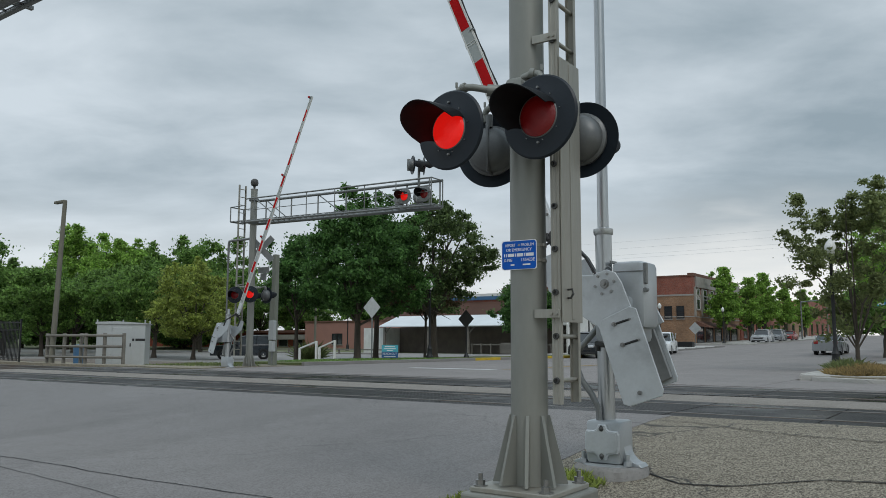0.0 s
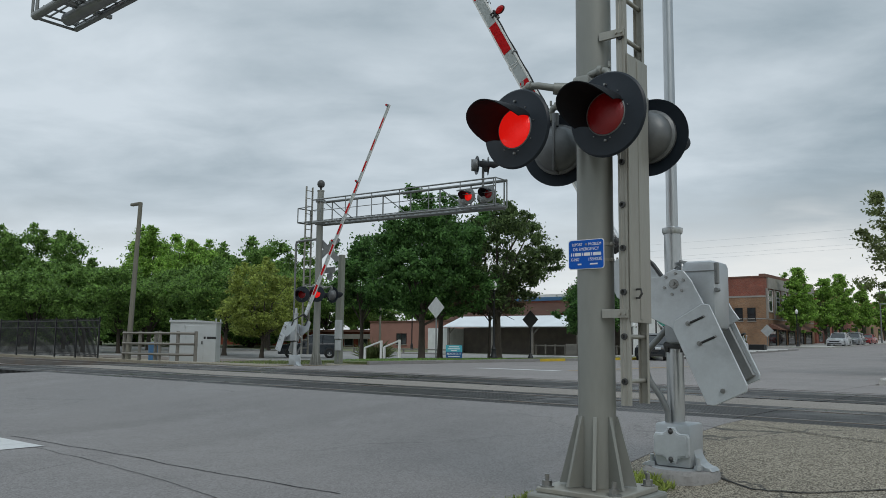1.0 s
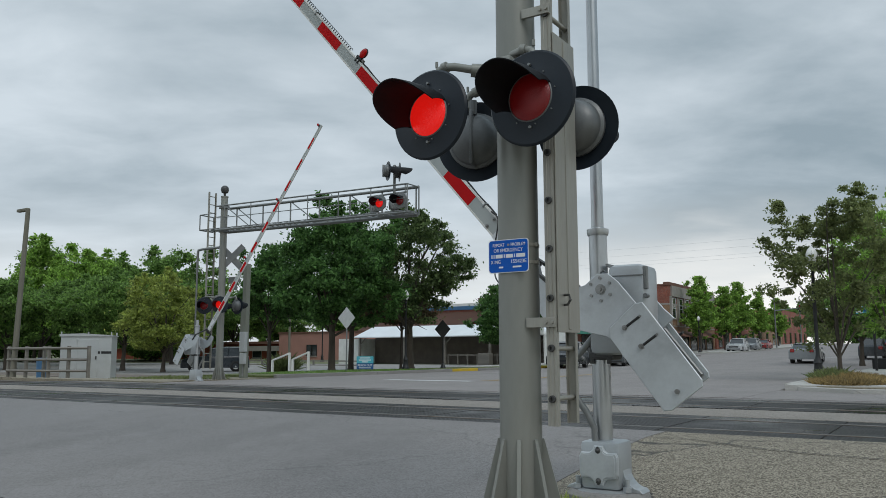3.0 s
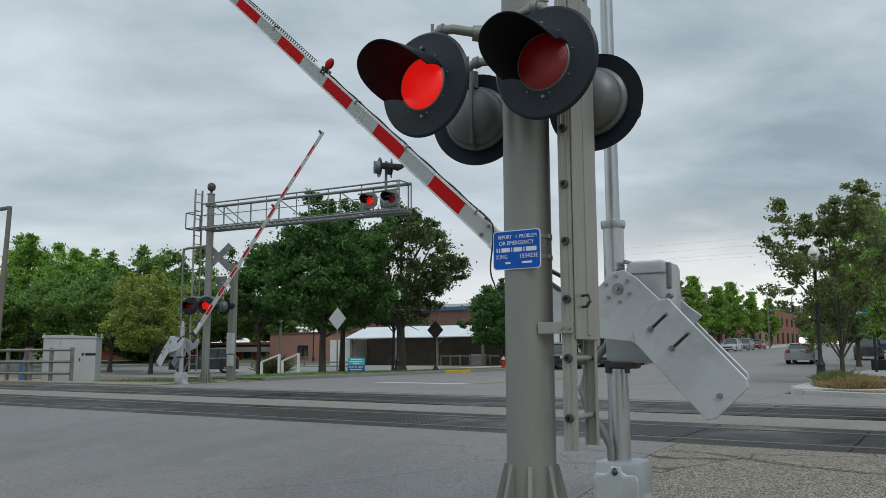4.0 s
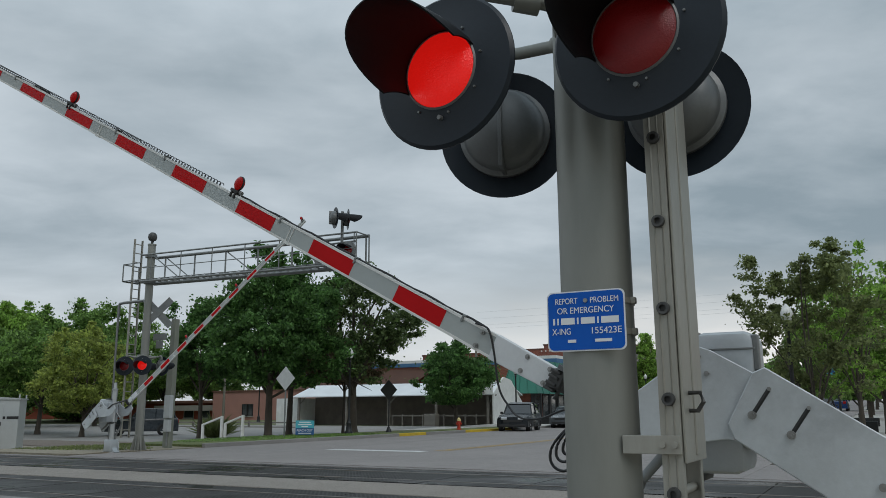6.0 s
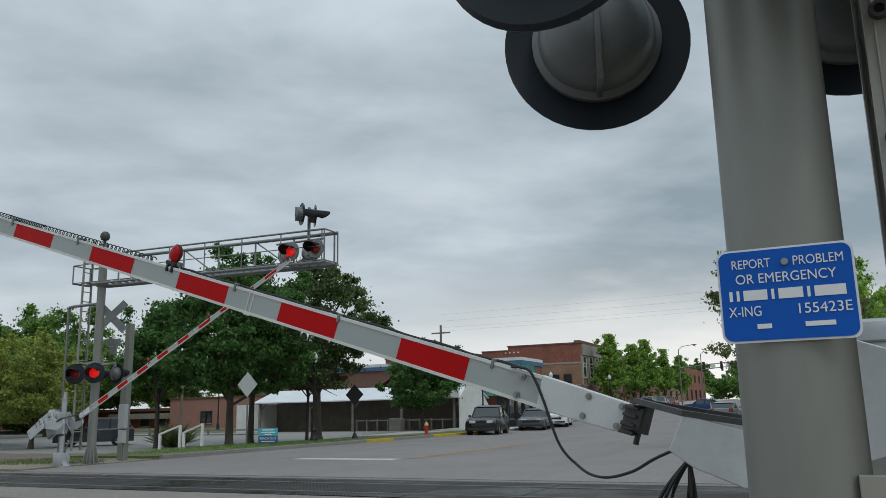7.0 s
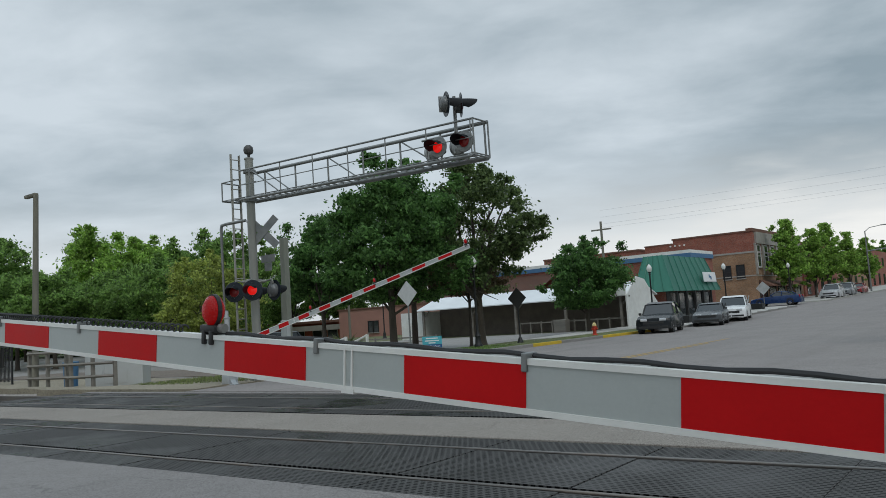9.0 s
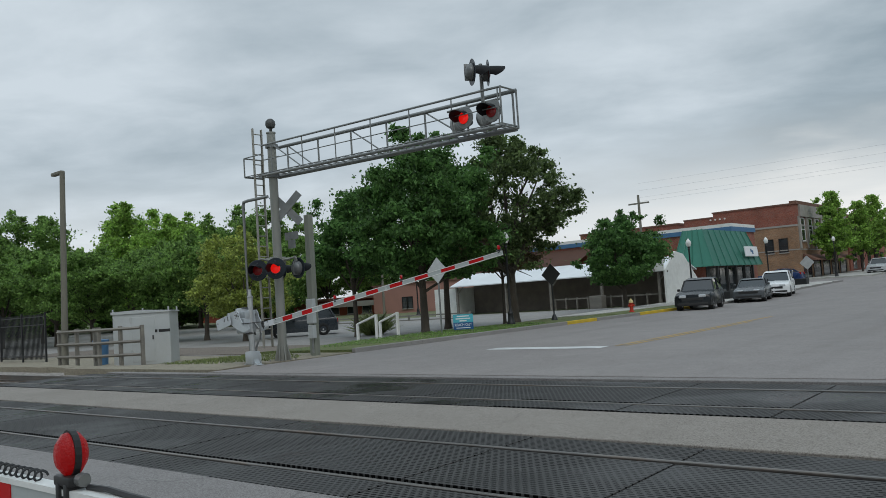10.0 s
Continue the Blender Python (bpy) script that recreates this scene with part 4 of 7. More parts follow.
def signal(name, m, near):
    g = thing(name, m, "tall grey cantilever crossing signal with red flashing lights" if near else "distant cantilever crossing signal on a round grey mast", "railway signal", "crossing signals")
    top = 7.1 if near else 6.80
    bm = bmesh.new()
    tube(bm, (0, 0, -0.09), (0, 0, top - 0.15), 0.132, 0.124, 40)
    lathe(bm, [(0.128, 0), (0.14, 0.01), (0.14, 0.05), (0.0, 0.07)], Matrix.Translation((0, 0, top - 0.16)), 24)
    part("mast", bm, M["mast"], g, "weathered grey-green aluminium pipe", True)
    mast_base(g, -0.08 if near else 0.0)
    cantilever(g, top, 8.72 if near else 8.42, True, 0.25 if near else 0.16)
    bm = bmesh.new()
    lathe(bm, [(0.0, 0.30), (0.07, 0.285), (0.135, 0.22), (0.15, 0.12), (0.12, 0.03), (0.05, 0.0), (0.03, -0.12), (0.0, -0.12)], Matrix.Translation((0, 0, top)), 20)
    part("bell", bm, M["castiron"], g, "round dark bell", True)
    return g


NX, NY = -2.502, 5.235
near_sig = signal("crossing_signal", pose(NX, NY, 0), True)
ladder(near_sig, -2.245 - NX, 5.158 - NY, 5.475 - NY, 0.477, 6.4, 1.248)
for fx, fy, fz, fc, lt in ((-2.928, 4.830, 2.440, -1, True), (-2.224, 4.880, 2.440, -1, False), (-3.012, 5.60, 2.440, 1, True), (-2.262, 5.70, 2.450, 1, False)):
    flasher(near_sig, fx - NX, fy - NY, fz, fc, lt, 0.97, aim=-4 if fc < 0 else (16 if fx < -2.6 else 0))
crossarm(near_sig, -2.938 - NX, -2.227 - NX, 4.945 - NY, 2.452, 0, 0)
crossarm(near_sig, -3.03 - NX, -2.255 - NX, 5.50 - NY, 2.458, 0, 0)


def mast_details(g):
    """Ladder brackets, sign clamps and the blue notice on the mast."""
    for z in (1.10, 3.1, 5.0):
        bm = bmesh.new()
        box(bm, 0.10, -0.082, z - 0.03, 0.292, -0.104, z + 0.03, 0.002)
        for xx in (0.235, 0.275):
            tube(bm, (xx, -0.104, z), (xx, -0.116, z), 0.011, None, 6)
        part("bracket", bm, M["channel"], g, "bolted ladder bracket")
    bm = bmesh.new()
    pipe(bm, [(0.30, 0.02, 1.27), (0.345, 0.0, 1.27), (0.355, 0.0, 1.24), (0.335, 0.0, 1.21), (0.30, 0.02, 1.21)], 0.008, 6)
    part("latch_hook", bm, M["castiron"], g)
    bm = bmesh.new()
    pts = []
    w, h, r = 0.1415, 0.1055, 0.02
    for cx, cz, a0 in ((w - r, h - r, 0), (-w + r, h - r, 90), (-w + r, -h + r, 180), (w - r, -h + r, 270)):
        for k in range(6):
            a = radians(a0 + 18 * k)
            pts.append((cx + r * math.cos(a), cz + r * math.sin(a)))
    cx, cz, yf = 0.0, 1.520, -0.139
    slab_xz(bm, [(cx + x, cz + z) for x, z in pts], yf, yf + 0.004)
    plate = part("notice_sign", bm, M["signwhite"], g, "blue emergency notice with white letters")
    bm = bmesh.new()
    slab_xz(bm, [(cx + x * 0.965, cz + z * 0.955) for x, z in pts], yf - 0.002, yf + 0.0005)
    part("sign_face", bm, M["blue"], plate, "blue sign face")
    def at(x, z):
        return Matrix.Translation((cx + x, yf - 0.003, cz + z)) @ Matrix.Rotation(radians(90), 4, "X")
    for text, size, x, z, wd in (("REPORT", 0.029, -0.068, 0.070, 0.082), ("PROBLEM", 0.029, 0.070, 0.070, 0.100), ("OR EMERGENCY", 0.031, 0.0, 0.036, 0.206), ("X-ING", 0.032, -0.088, -0.037, 0.068), ("155423E", 0.032, 0.072, -0.037, 0.105)):
        writing(text, size, at(x, z), M["signwhite"], plate, width=wd)
    x = -0.119
    for wd in (0.007, 0.006, 0.050, 0.006, 0.050, 0.006, 0.062):
        bm = bmesh.new()
        box(bm, cx + x, yf - 0.0036, cz - 0.0115, cx + x + wd, yf - 0.0024, cz + 0.0115)
        part("lettering_bar", bm, M["signwhite"], plate)
        x += wd + 0.0085
    for x0, x1 in ((-0.066, -0.036), (0.032, 0.092)):
        bm = bmesh.new()
        box(bm, cx + x0, yf - 0.0036, cz - 0.0755, cx + x1, yf - 0.0024, cz - 0.065)
        part("lettering_bar", bm, M["signwhite"], plate)
    bm = bmesh.new()
    tube(bm, (cx + 0.003, yf - 0.001, cz + 0.070), (cx + 0.003, yf - 0.008, cz + 0.070), 0.008, None, 8)
    part("rivet", bm, M["bolt"], plate)
    for dz in (0.075, -0.035):
        bm = bmesh.new()
        lathe(bm, [(0.1305, -0.010), (0.1345, -0.010), (0.1345, 0.010), (0.1305, 0.010)], Matrix.Translation((0, 0, cz + dz)), 40)
        box(bm, 0.130, -0.03, cz + dz - 0.012, 0.148, -0.005, cz + dz + 0.012, 0.003)
        part("strap", bm, M["channel"], g, "steel strap")


mast_details(near_sig)
bm = bmesh.new()                                             # hinged guard that closes the lower ladder
box(bm, -2.245 - NX + 0.036, 5.165 - NY + 0.004, 1.04, -2.245 - NX + 0.046, 5.50 - NY - 0.004, 2.95, 0.003)
box(bm, -2.245 - NX + 0.034, 5.165 - NY + 0.15, 1.06, -2.245 - NX + 0.052, 5.165 - NY + 0.19, 2.93, 0.004)
part("ladder_guard", bm, M["channel"], near_sig, "plain aluminium guard over the lower rungs")

FX, FY = -22.6, 20.8
far_sig = signal("crossing_signal", pose(FX, FY, 0.0, 0, 0, 180), False)
ladder(far_sig, 0.62, -0.15, 0.2, 0.4, 6.9, 1.25)
for lx, ly, fc, lt in ((0.42, 0.42, 1, False), (-0.40, 0.42, 1, True), (0.40, -0.40, -1, False), (-0.42, -0.40, -1, True)):
    flasher(far_sig, lx, ly, 2.66, fc, lt, aim=30 if fc > 0 else 0)
crossarm(far_sig, -0.4, 0.4, 0.34, 2.66, 0, 0)
crossarm(far_sig, -0.42, 0.42, -0.34, 2.66, 0, 0)


def far_mast_details(g):
    bm = bmesh.new()
    for a in (45, -45):
        mm = Matrix.Translation((-0.30, -0.16, 4.40)) @ Matrix.Rotation(radians(28), 4, "Z") @ Matrix.Rotation(radians(a), 4, "Y")
        box(bm, -0.61, -0.006 + a * 0.0002, -0.115, 0.61, 0.006 + a * 0.0002, 0.115, 0.003, mm)
    part("crossbuck", bm, M["galv"], g, "crossed boards seen from behind")
    bm = bmesh.new()
    box(bm, -0.62, -0.30, 3.50, -0.02, -0.286, 3.72, 0.003)
    box(bm, -0.48, -0.298, 3.24, -0.16, -0.284, 3.49, 0.003)
    part("track_sign", bm, M["galv"], g, "small grey sign plates")


far_mast_details(far_sig)


# ---- gates ----
HP = 0.41        # the arm lies this far below its pivot when level


def gate(name, m, near, length):
    """Gate stand with mechanism; returns the stand and its moving arm (arm to local -x, pivot at z 1.32)."""
    g = thing(name, m, "silver crossing gate with red and white striped arm coming down", "crossing gate", "crossing gates")
    zp, zg = 1.30, -0.20 if near else -0.05
    pz = 1.40                                                 # height of the shaft
    bm = bmesh.new()                                          # the stand
    tube(bm, (-0.118, -0.02, zg + 0.05), (-0.118, -0.02, 1.02), 0.075, 0.072, 24)
    tube(bm, (-0.118, -0.02, 1.02), (-0.118, -0.02, 1.9), 0.073, None, 24)
    part("post", bm, M["pipe"], g, "silver painted pipe", True)
    bm = bmesh.new()
    tube(bm, (-0.118, -0.02, 1.85), (-0.118, -0.02, 4.6 if near else 2.1), 0.050, 0.045, 24)
    lathe(bm, [(0.05, 0), (0.082, 0.0), (0.088, 0.02), (0.088, 0.05), (0.06, 0.06), (0.05, 0.065)], Matrix.Translation((-0.118, -0.02, 1.86)), 24)
    part("upper_pipe", bm, M["pipe"], g, "slim silver pipe with a collar", True)
    bm = bmesh.new()
    lathe(bm, [(0.0, 0.118), (0.29, 0.118), (0.315, 0.09), (0.325, -0.1), (0.33, -0.4), (0.0, -0.4)], Matrix.Translation((-0.075, -0.04, zg - 0.05)), 36)
    for v in bm.verts:
        v.co += Vector((noise.noise(v.co * 7), noise.noise(v.co * 7 + Vector((9, 0, 0))), 0.4 * noise.noise(v.co * 9))) * 0.014
    part("footing", bm, M["lot"], g, "round worn concrete footing", True)
    bm = bmesh.new()
    box(bm, -0.245, -0.19, zg + 0.08, 0.07, 0.11, zg + 0.44, 0.03)
    lathe(bm, [(0.0, 0.03), (0.20, 0.03), (0.24, 0.02), (0.24, 0.0), (0.0, 0.0)], Matrix.Translation((-0.085, -0.04, zg + 0.05)), 24)
    b0 = part("junction_box", bm, M["silver"], g, "silver cast junction base", True)
    bm = bmesh.new()                                          # scalloped cover
    cx = -0.088
    ol = [(-0.14, 0.17), (-0.155, 0.20), (-0.155, 0.33), (-0.14, 0.36), (-0.075, 0.36), (-0.05, 0.375), (-0.035, 0.41), (0.035, 0.41), (0.05, 0.375), (0.075, 0.36), (0.14, 0.36), (0.155, 0.33), (0.155, 0.20), (0.14, 0.17), (0.075, 0.165), (0.05, 0.15), (0.035, 0.115), (-0.035, 0.115), (-0.05, 0.15), (-0.075, 0.165)]
    slab_xz(bm, [(cx + x, zg + z) for x, z in ol], -0.216, -0.183, 0.008)
    slab_xz(bm, [(cx + x * 0.86, zg + 0.2625 + (z - 0.2625) * 0.86) for x, z in ol], -0.222, -0.215, 0.003)
    cv = part("cover", bm, M["plate"], b0, "scalloped bolted cover")
    for z in (0.375, 0.15):
        bm = bmesh.new()
        tube(bm, (cx, -0.243, zg + z), (cx, -0.220, zg + z), 0.006, 0.024, 12)
        tube(bm, (cx, -0.228, zg + z + (0.022 if z > 0.2 else -0.022)), (cx, -0.218, zg + z + (0.022 if z > 0.2 else -0.022)), 0.009, None, 8)
        part("knob", bm, M["castiron"], b0, "", True)
    for sx in (-1, 1):                                        # curved feet of the casting
        bm = bmesh.new()
        arc = [(0.0, 0.30)] + [(0.135 - 0.135 * math.cos(radians(q)) , 0.27 - 0.20 * math.sin(radians(q))) for q in range(0, 91, 15)] + [(0.16, 0.045), (0.0, 0.045)]
        slab_xz(bm, [(cx + sx * (0.15 + x), zg + z + 0.02) for x, z in arc], -0.12, 0.05, 0.004)
        part("foot", bm, M["silver"], b0)
    for sx in (-1, 1):
        bm = bmesh.new()
        tube(bm, (sx * 0.20 - 0.085, -0.15, zg + 0.06), (sx * 0.20 - 0.085, -0.15, zg + 0.17), 0.018, None, 10)
        tube(bm, (sx * 0.20 - 0.085, -0.15, zg + 0.075), (sx * 0.20 - 0.085, -0.15, zg + 0.11), 0.034, None, 6)
        part("anchor_bolt", bm, M["silver"], g)
    bm = bmesh.new()                                          # conduit
    pipe(bm, [(-0.14, -0.13, zg + 0.40), (-0.145, -0.13, zg + 0.53), (-0.20, -0.15, zg + 0.66), (-0.29, -0.16, zg + 0.78), (-0.335, -0.16, zg + 0.92), (-0.30, -0.14, zg + 1.06), (-0.21, -0.12, zg + 1.16), (-0.15, -0.10, zg + 1.24)], 0.027, 10)
    part("conduit", bm, M["galv"], g, "bent flexible conduit", True)
    bm = bmesh.new()                                          # mechanism housing with its cover
    box(bm, -0.16, -0.17, zp - 0.40, 0.22, 0.26, zp + 0.02, 0.05)
    part("mechanism_case", bm, M["silver"], g, "silver cast mechanism case", True)
    bm = bmesh.new()
    box(bm, 0.0, -0.16, zp - 0.28, 0.30, 0.20, zp + 0.30, 0.05)
    box(bm, -0.15, -0.16, zp - 0.05, 0.03, 0.20, zp + 0.22, 0.03)
    part("mechanism_cover", bm, M["silver"], g, "rounded silver cover", True)
    bm = bmesh.new()
    box(bm, -0.005, -0.165, zp + 0.285, 0.015, 0.19, zp + 0.312, 0.006)
    pipe(bm, [(-0.07, -0.10, zp + 0.20), (-0.07, -0.10, zp + 0.25), (-0.045, -0.10, zp + 0.265), (-0.02, -0.10, zp + 0.25), (-0.02, -0.10, zp + 0.20)], 0.008, 8)
    part("hinge", bm, M["galv"], g)
    bm = bmesh.new()
    box(bm, 0.285, -0.14, zp + 0.10, 0.318, -0.10, zp + 0.28, 0.008)
    tube(bm, (0.305, -0.16, zp + 0.05), (0.305, -0.10, zp + 0.05), 0.018, None, 8)
    box(bm, -0.10, -0.165, zp + 0.205, 0.30, -0.155, zp + 0.215, 0.002)
    part("hasp", bm, M["galv"], g)
    bm = bmesh.new()
    box(bm, -0.19, -0.11, zp - 0.44, 0.02, 0.10, zp - 0.38, 0.02)
    for xx in (-0.16, -0.02):
        tube(bm, (xx, -0.10, zp - 0.47), (xx, -0.10, zp - 0.42), 0.018, None, 6)
    part("clamp", bm, M["castiron"], g, "dark bolted clamp", True)

    # --- the moving arm, about its pivot ---
    ya = 0.048
    h0, h1, L0 = 0.142, 0.085, 1.10
    def hh(l):
        return h0 + (h1 - h0) * (l - L0) / (length - L0)
    bm = bmesh.new()
    pts = [(-L0, -HP - h0 / 2), (-L0, -HP + h0 / 2), (-length, -HP + h1 / 2), (-length, -HP - h1 / 2)]
    slab_xz(bm, pts, ya - 0.018, ya + 0.018)
    arm = part("gate_arm", bm, M["stripe_white"], g, "long tapered arm with red and white reflective stripes")
    for s in (1, -1):                                         # white edge strips
        bm = bmesh.new()
        slab_xz(bm, [(-L0, -HP + s * (h0 / 2 - 0.012)), (-L0, -HP + s * (h0 / 2 + 0.004)), (-length, -HP + s * (h1 / 2 + 0.004)), (-length, -HP + s * (h1 / 2 - 0.010))], ya - 0.022, ya + 0.022)
        part("edge_strip", bm, M["whitepaint"], arm, "white edge strip")
    l = 1.745
    while l + 0.2 < length:
        bm = bmesh.new()
        a, b = l - 0.2, l + 0.2
        ha, hb = hh(a) / 2 - 0.012, hh(b) / 2 - 0.011
        slab_xz(bm, [(-a, -HP - ha), (-a, -HP + ha), (-b, -HP + hb), (-b, -HP - hb)], ya - 0.0205, ya + 0.0205)
        part("red_stripe", bm, M["stripe_red"], arm)
        l += 0.802
    for q in (2.95, 5.4):                                     # joints of the arm's tubes
        bm = bmesh.new()
        for dx in (0.0, 0.03):
            box(bm, -q - dx - 0.003, ya - 0.0225, -HP - hh(q) / 2, -q - dx + 0.003, ya + 0.0225, -HP + hh(q) / 2)
        box(bm, -q - 0.04, ya - 0.024, -HP - hh(q) / 2 - 0.01, -q + 0.01, ya + 0.024, -HP - hh(q) / 2 + 0.004)
        part("joint", bm, M["whitepaint"], arm)
    bm = bmesh.new()                                          # adapter plates that carry the arm
    slab_xz(bm, [(-0.735, -HP - 0.068), (-0.735, -HP + 0.068), (-1.16, -HP + 0.078), (-1.15, -HP - 0.080)], ya - 0.030, ya + 0.030, 0.004)
    part("adapter", bm, M["adapter"], arm, "bolted aluminium adapter")
    for bx, bz in ((-0.762, 0.045), (-0.766, -0.045), (-0.92, 0.046), (-0.925, -0.046), (-1.255, 0.046), (-1.26, -0.046)):
        bm = bmesh.new()
        tube(bm, (bx, ya - 0.044, -HP + bz), (bx, ya + 0.044, -HP + bz), 0.009, None, 6)
        tube(bm, (bx, ya - 0.034, -HP + bz), (bx, ya + 0.034, -HP + bz), 0.016, None, 14)
        part("bolt", bm, M["bolt"], arm)
    bm = bmesh.new()                                          # shear-pin casting between the adapter and the yoke
    slab_xz(bm, [(-0.655, -HP - 0.035), (-0.655, -HP + 0.075), (-0.745, -HP + 0.062), (-0.745, -HP - 0.062), (-0.70, -HP - 0.05)], ya - 0.05, ya + 0.05, 0.01)
    for dz in (-0.055, -0.02, 0.02, 0.055):
        slab_xz(bm, [(-0.685, -HP + dz - 0.008), (-0.685, -HP + dz + 0.008), (-0.748, -HP + dz + 0.008), (-0.748, -HP + dz - 0.008)], ya - 0.062, ya + 0.062, 0.003)
    tube(bm, (-0.665, ya, -HP - 0.045), (-0.665, ya, -HP + 0.095), 0.036, None, 14)
    tube(bm, (-0.672, ya, -HP - 0.10), (-0.672, ya, -HP - 0.03), 0.013, None, 8)
    tube(bm, (-0.665, ya, -HP + 0.09), (-0.665, ya, -HP + 0.112), 0.024, None, 6)
    part("breakaway_casting", bm, M["castiron"], arm, "dark breakaway casting", True)
    for y0, y1 in ((-0.292, -0.270), (0.345, 0.368)):
        bm = bmesh.new()
        slab_xz(bm, [(-0.455, -HP + 0.11), (-0.475, -HP - 0.045), (-0.37, -0.49), (-0.17, -0.505), (0.11, -0.345), (0.30, -0.21), (0.40, -0.18), (0.40, 0.14), (0.28, 0.13), (0.05, 0.14), (-0.05, 0.125), (-0.108, 0.06), (-0.115, -0.07), (-0.23, -0.295)], y0, y1, 0.004)
        part("side_arm", bm, M["plate"], arm, "silver side plate")
    bm = bmesh.new()                                          # the yoke: a flat bar from the casting, spread to both plates
    for s in (-1, 1):
        e = -0.281 if s < 0 else 0.356
        va = [bm.verts.new(p) for p in ((-0.72, ya - 0.05, -HP + 0.075), (-0.72, ya + 0.05, -HP + 0.075), (-0.46, e + 0.05, -HP + 0.098), (-0.46, e - 0.012, -HP + 0.098), (-0.20, e - 0.012, -0.275), (-0.20, e + 0.03, -0.275))]
        vb = [bm.verts.new(v.co + Vector((0, 0, 0.024))) for v in va]
        for loop in ((0, 1, 2, 3), (3, 2, 5, 4)):
            bm.faces.new([va[k] for k in loop])
            bm.faces.new([vb[k] for k in loop][::-1])
        for p, q in ((0, 1), (1, 2), (2, 5), (5, 4), (4, 3), (3, 0)):
            bm.faces.new((va[p], vb[p], vb[q], va[q]))
    bmesh.ops.recalc_face_normals(bm, faces=bm.faces)
    part("yoke", bm, M["castiron"], arm, "dark yoke bar")
    for y0, y1, s in ((-0.330, -0.312, -1), (0.40, 0.42, 1)):   # counterweights on both sides
        bm = bmesh.new()
        out = [(0.272, 0.13), (0.31, 0.178), (1.0, 0.115), (1.04, 0.085), (1.022, -0.20), (0.985, -0.248), (0.33, -0.19), (0.275, -0.14)]
        slab_xz(bm, out if s < 0 else [(x * 0.88, z * 0.8 - 0.06) for x, z in out], y0, y1, 0.005)
        cw = part("counterweight", bm, M["plate"], arm, "scuffed silver counterweight plate")
        bm = bmesh.new()
        inn = [(0.36, 0.13), (0.99, 0.08), (1.01, -0.19), (0.42, -0.17)]
        slab_xz(bm, inn if s < 0 else [(x * 0.88, z * 0.75 - 0.06) for x, z in inn], y1 if s < 0 else y0 - 0.05, y1 + 0.05 if s < 0 else y0, 0.01)
        part("weight", bm, M["galv"], cw, "stacked inner weight")
        face = y0 - 0.002 if s < 0 else y1 + 0.002
        for sx in (0.355, 0.54) if s < 0 else (0.34, 0.50):
            # no opening is cut: a dark bar paints the shade inside the slot
            bm = bmesh.new()
            pipe(bm, [(sx + 0.015, face + 0.006 * -s, 0.09), (sx, face + 0.006 * -s, -0.05)], 0.0115, 8)
            part("slot", bm, M["slot"], cw)
            bm = bmesh.new()
            tube(bm, (sx, face - 0.01 * s, -0.05), (sx, face + 0.012 * s, -0.05), 0.020, None, 12)
            tube(bm, (sx, face, -0.05), (sx, face + 0.024 * s, -0.05), 0.012, None, 6)
            tube(bm, (sx + 0.015, face, 0.095), (sx + 0.015, face + 0.006 * s, 0.095), 0.010, None, 6)
            part("bolt", bm, M["bolt"], cw)
        bm = bmesh.new()
        q = 0.95 if s < 0 else 0.82
        tube(bm, (q, face - 0.01 * s, -0.075), (q, face + 0.016 * s, -0.075), 0.018, None, 12)
        part("bolt", bm, M["bolt"], cw)
        bm = bmesh.new()
        f2 = -0.292 if s < 0 else 0.368
        tube(bm, (0, f2 - 0.05 * s, 0), (0, f2 + 0.010 * s, 0), 0.040, None, 20)
        tube(bm, (0, f2, 0), (0, f2 + 0.018 * s, 0), 0.032, None, 20)
        tube(bm, (0, f2, 0), (0, f2 + 0.034 * s, 0), 0.016, None, 6)
        for k in range(6):
            a = radians(20 + 60 * k)
            tube(bm, (0.088 * math.cos(a), f2 - 0.02 * s, 0.088 * math.sin(a)), (0.088 * math.cos(a), f2 + 0.012 * s, 0.088 * math.sin(a)), 0.013, None, 6)
        part("hub", bm, M["bolt"], cw, "hub with a ring of bolts", True)
    for q in (3.64, 5.95, length - 0.06):                     # arm lamps
        zt = -HP + hh(q) / 2
        bm = bmesh.new()
        box(bm, -q - 0.028, ya - 0.030, zt - 0.03, -q - 0.010, ya + 0.030, zt + 0.02, 0.004)
        box(bm, -q + 0.012, ya - 0.030, zt - 0.03, -q + 0.030, ya + 0.030, zt + 0.02, 0.004)
        box(bm, -q - 0.042, ya - 0.028, zt + 0.012, -q + 0.040, ya + 0.028, zt + 0.038, 0.006)
        b = part("arm_lamp", bm, M["plastic"], arm, "black lamp bracket with a red lens", True)
        mm = Matrix.Translation((-q, ya, zt + 0.088)) @ Matrix.Diagonal((0.82, 1, 1.18, 1)) @ Matrix.Rotation(radians(90), 4, "X")
        bm = bmesh.new()
        lathe(bm, [(0.0, -0.038), (0.026, -0.034), (0.043, -0.018), (0.046, 0.0), (0.043, 0.018), (0.026, 0.034), (0.0, 0.038)], mm, 20)
        part("lamp_lens", bm, M["lamp_red"], b, "round red lens", True)
        bm = bmesh.new()
        lathe(bm, [(0.040, -0.008), (0.0495, -0.008), (0.0495, 0.008), (0.040, 0.008)], mm, 20)
        part("lamp_rim", bm, M["plastic"], b)
        bm = bmesh.new()
        tube(bm, (-q + 0.04, ya, zt + 0.028), (-q + 0.066, ya, zt + 0.028), 0.016, None, 10)
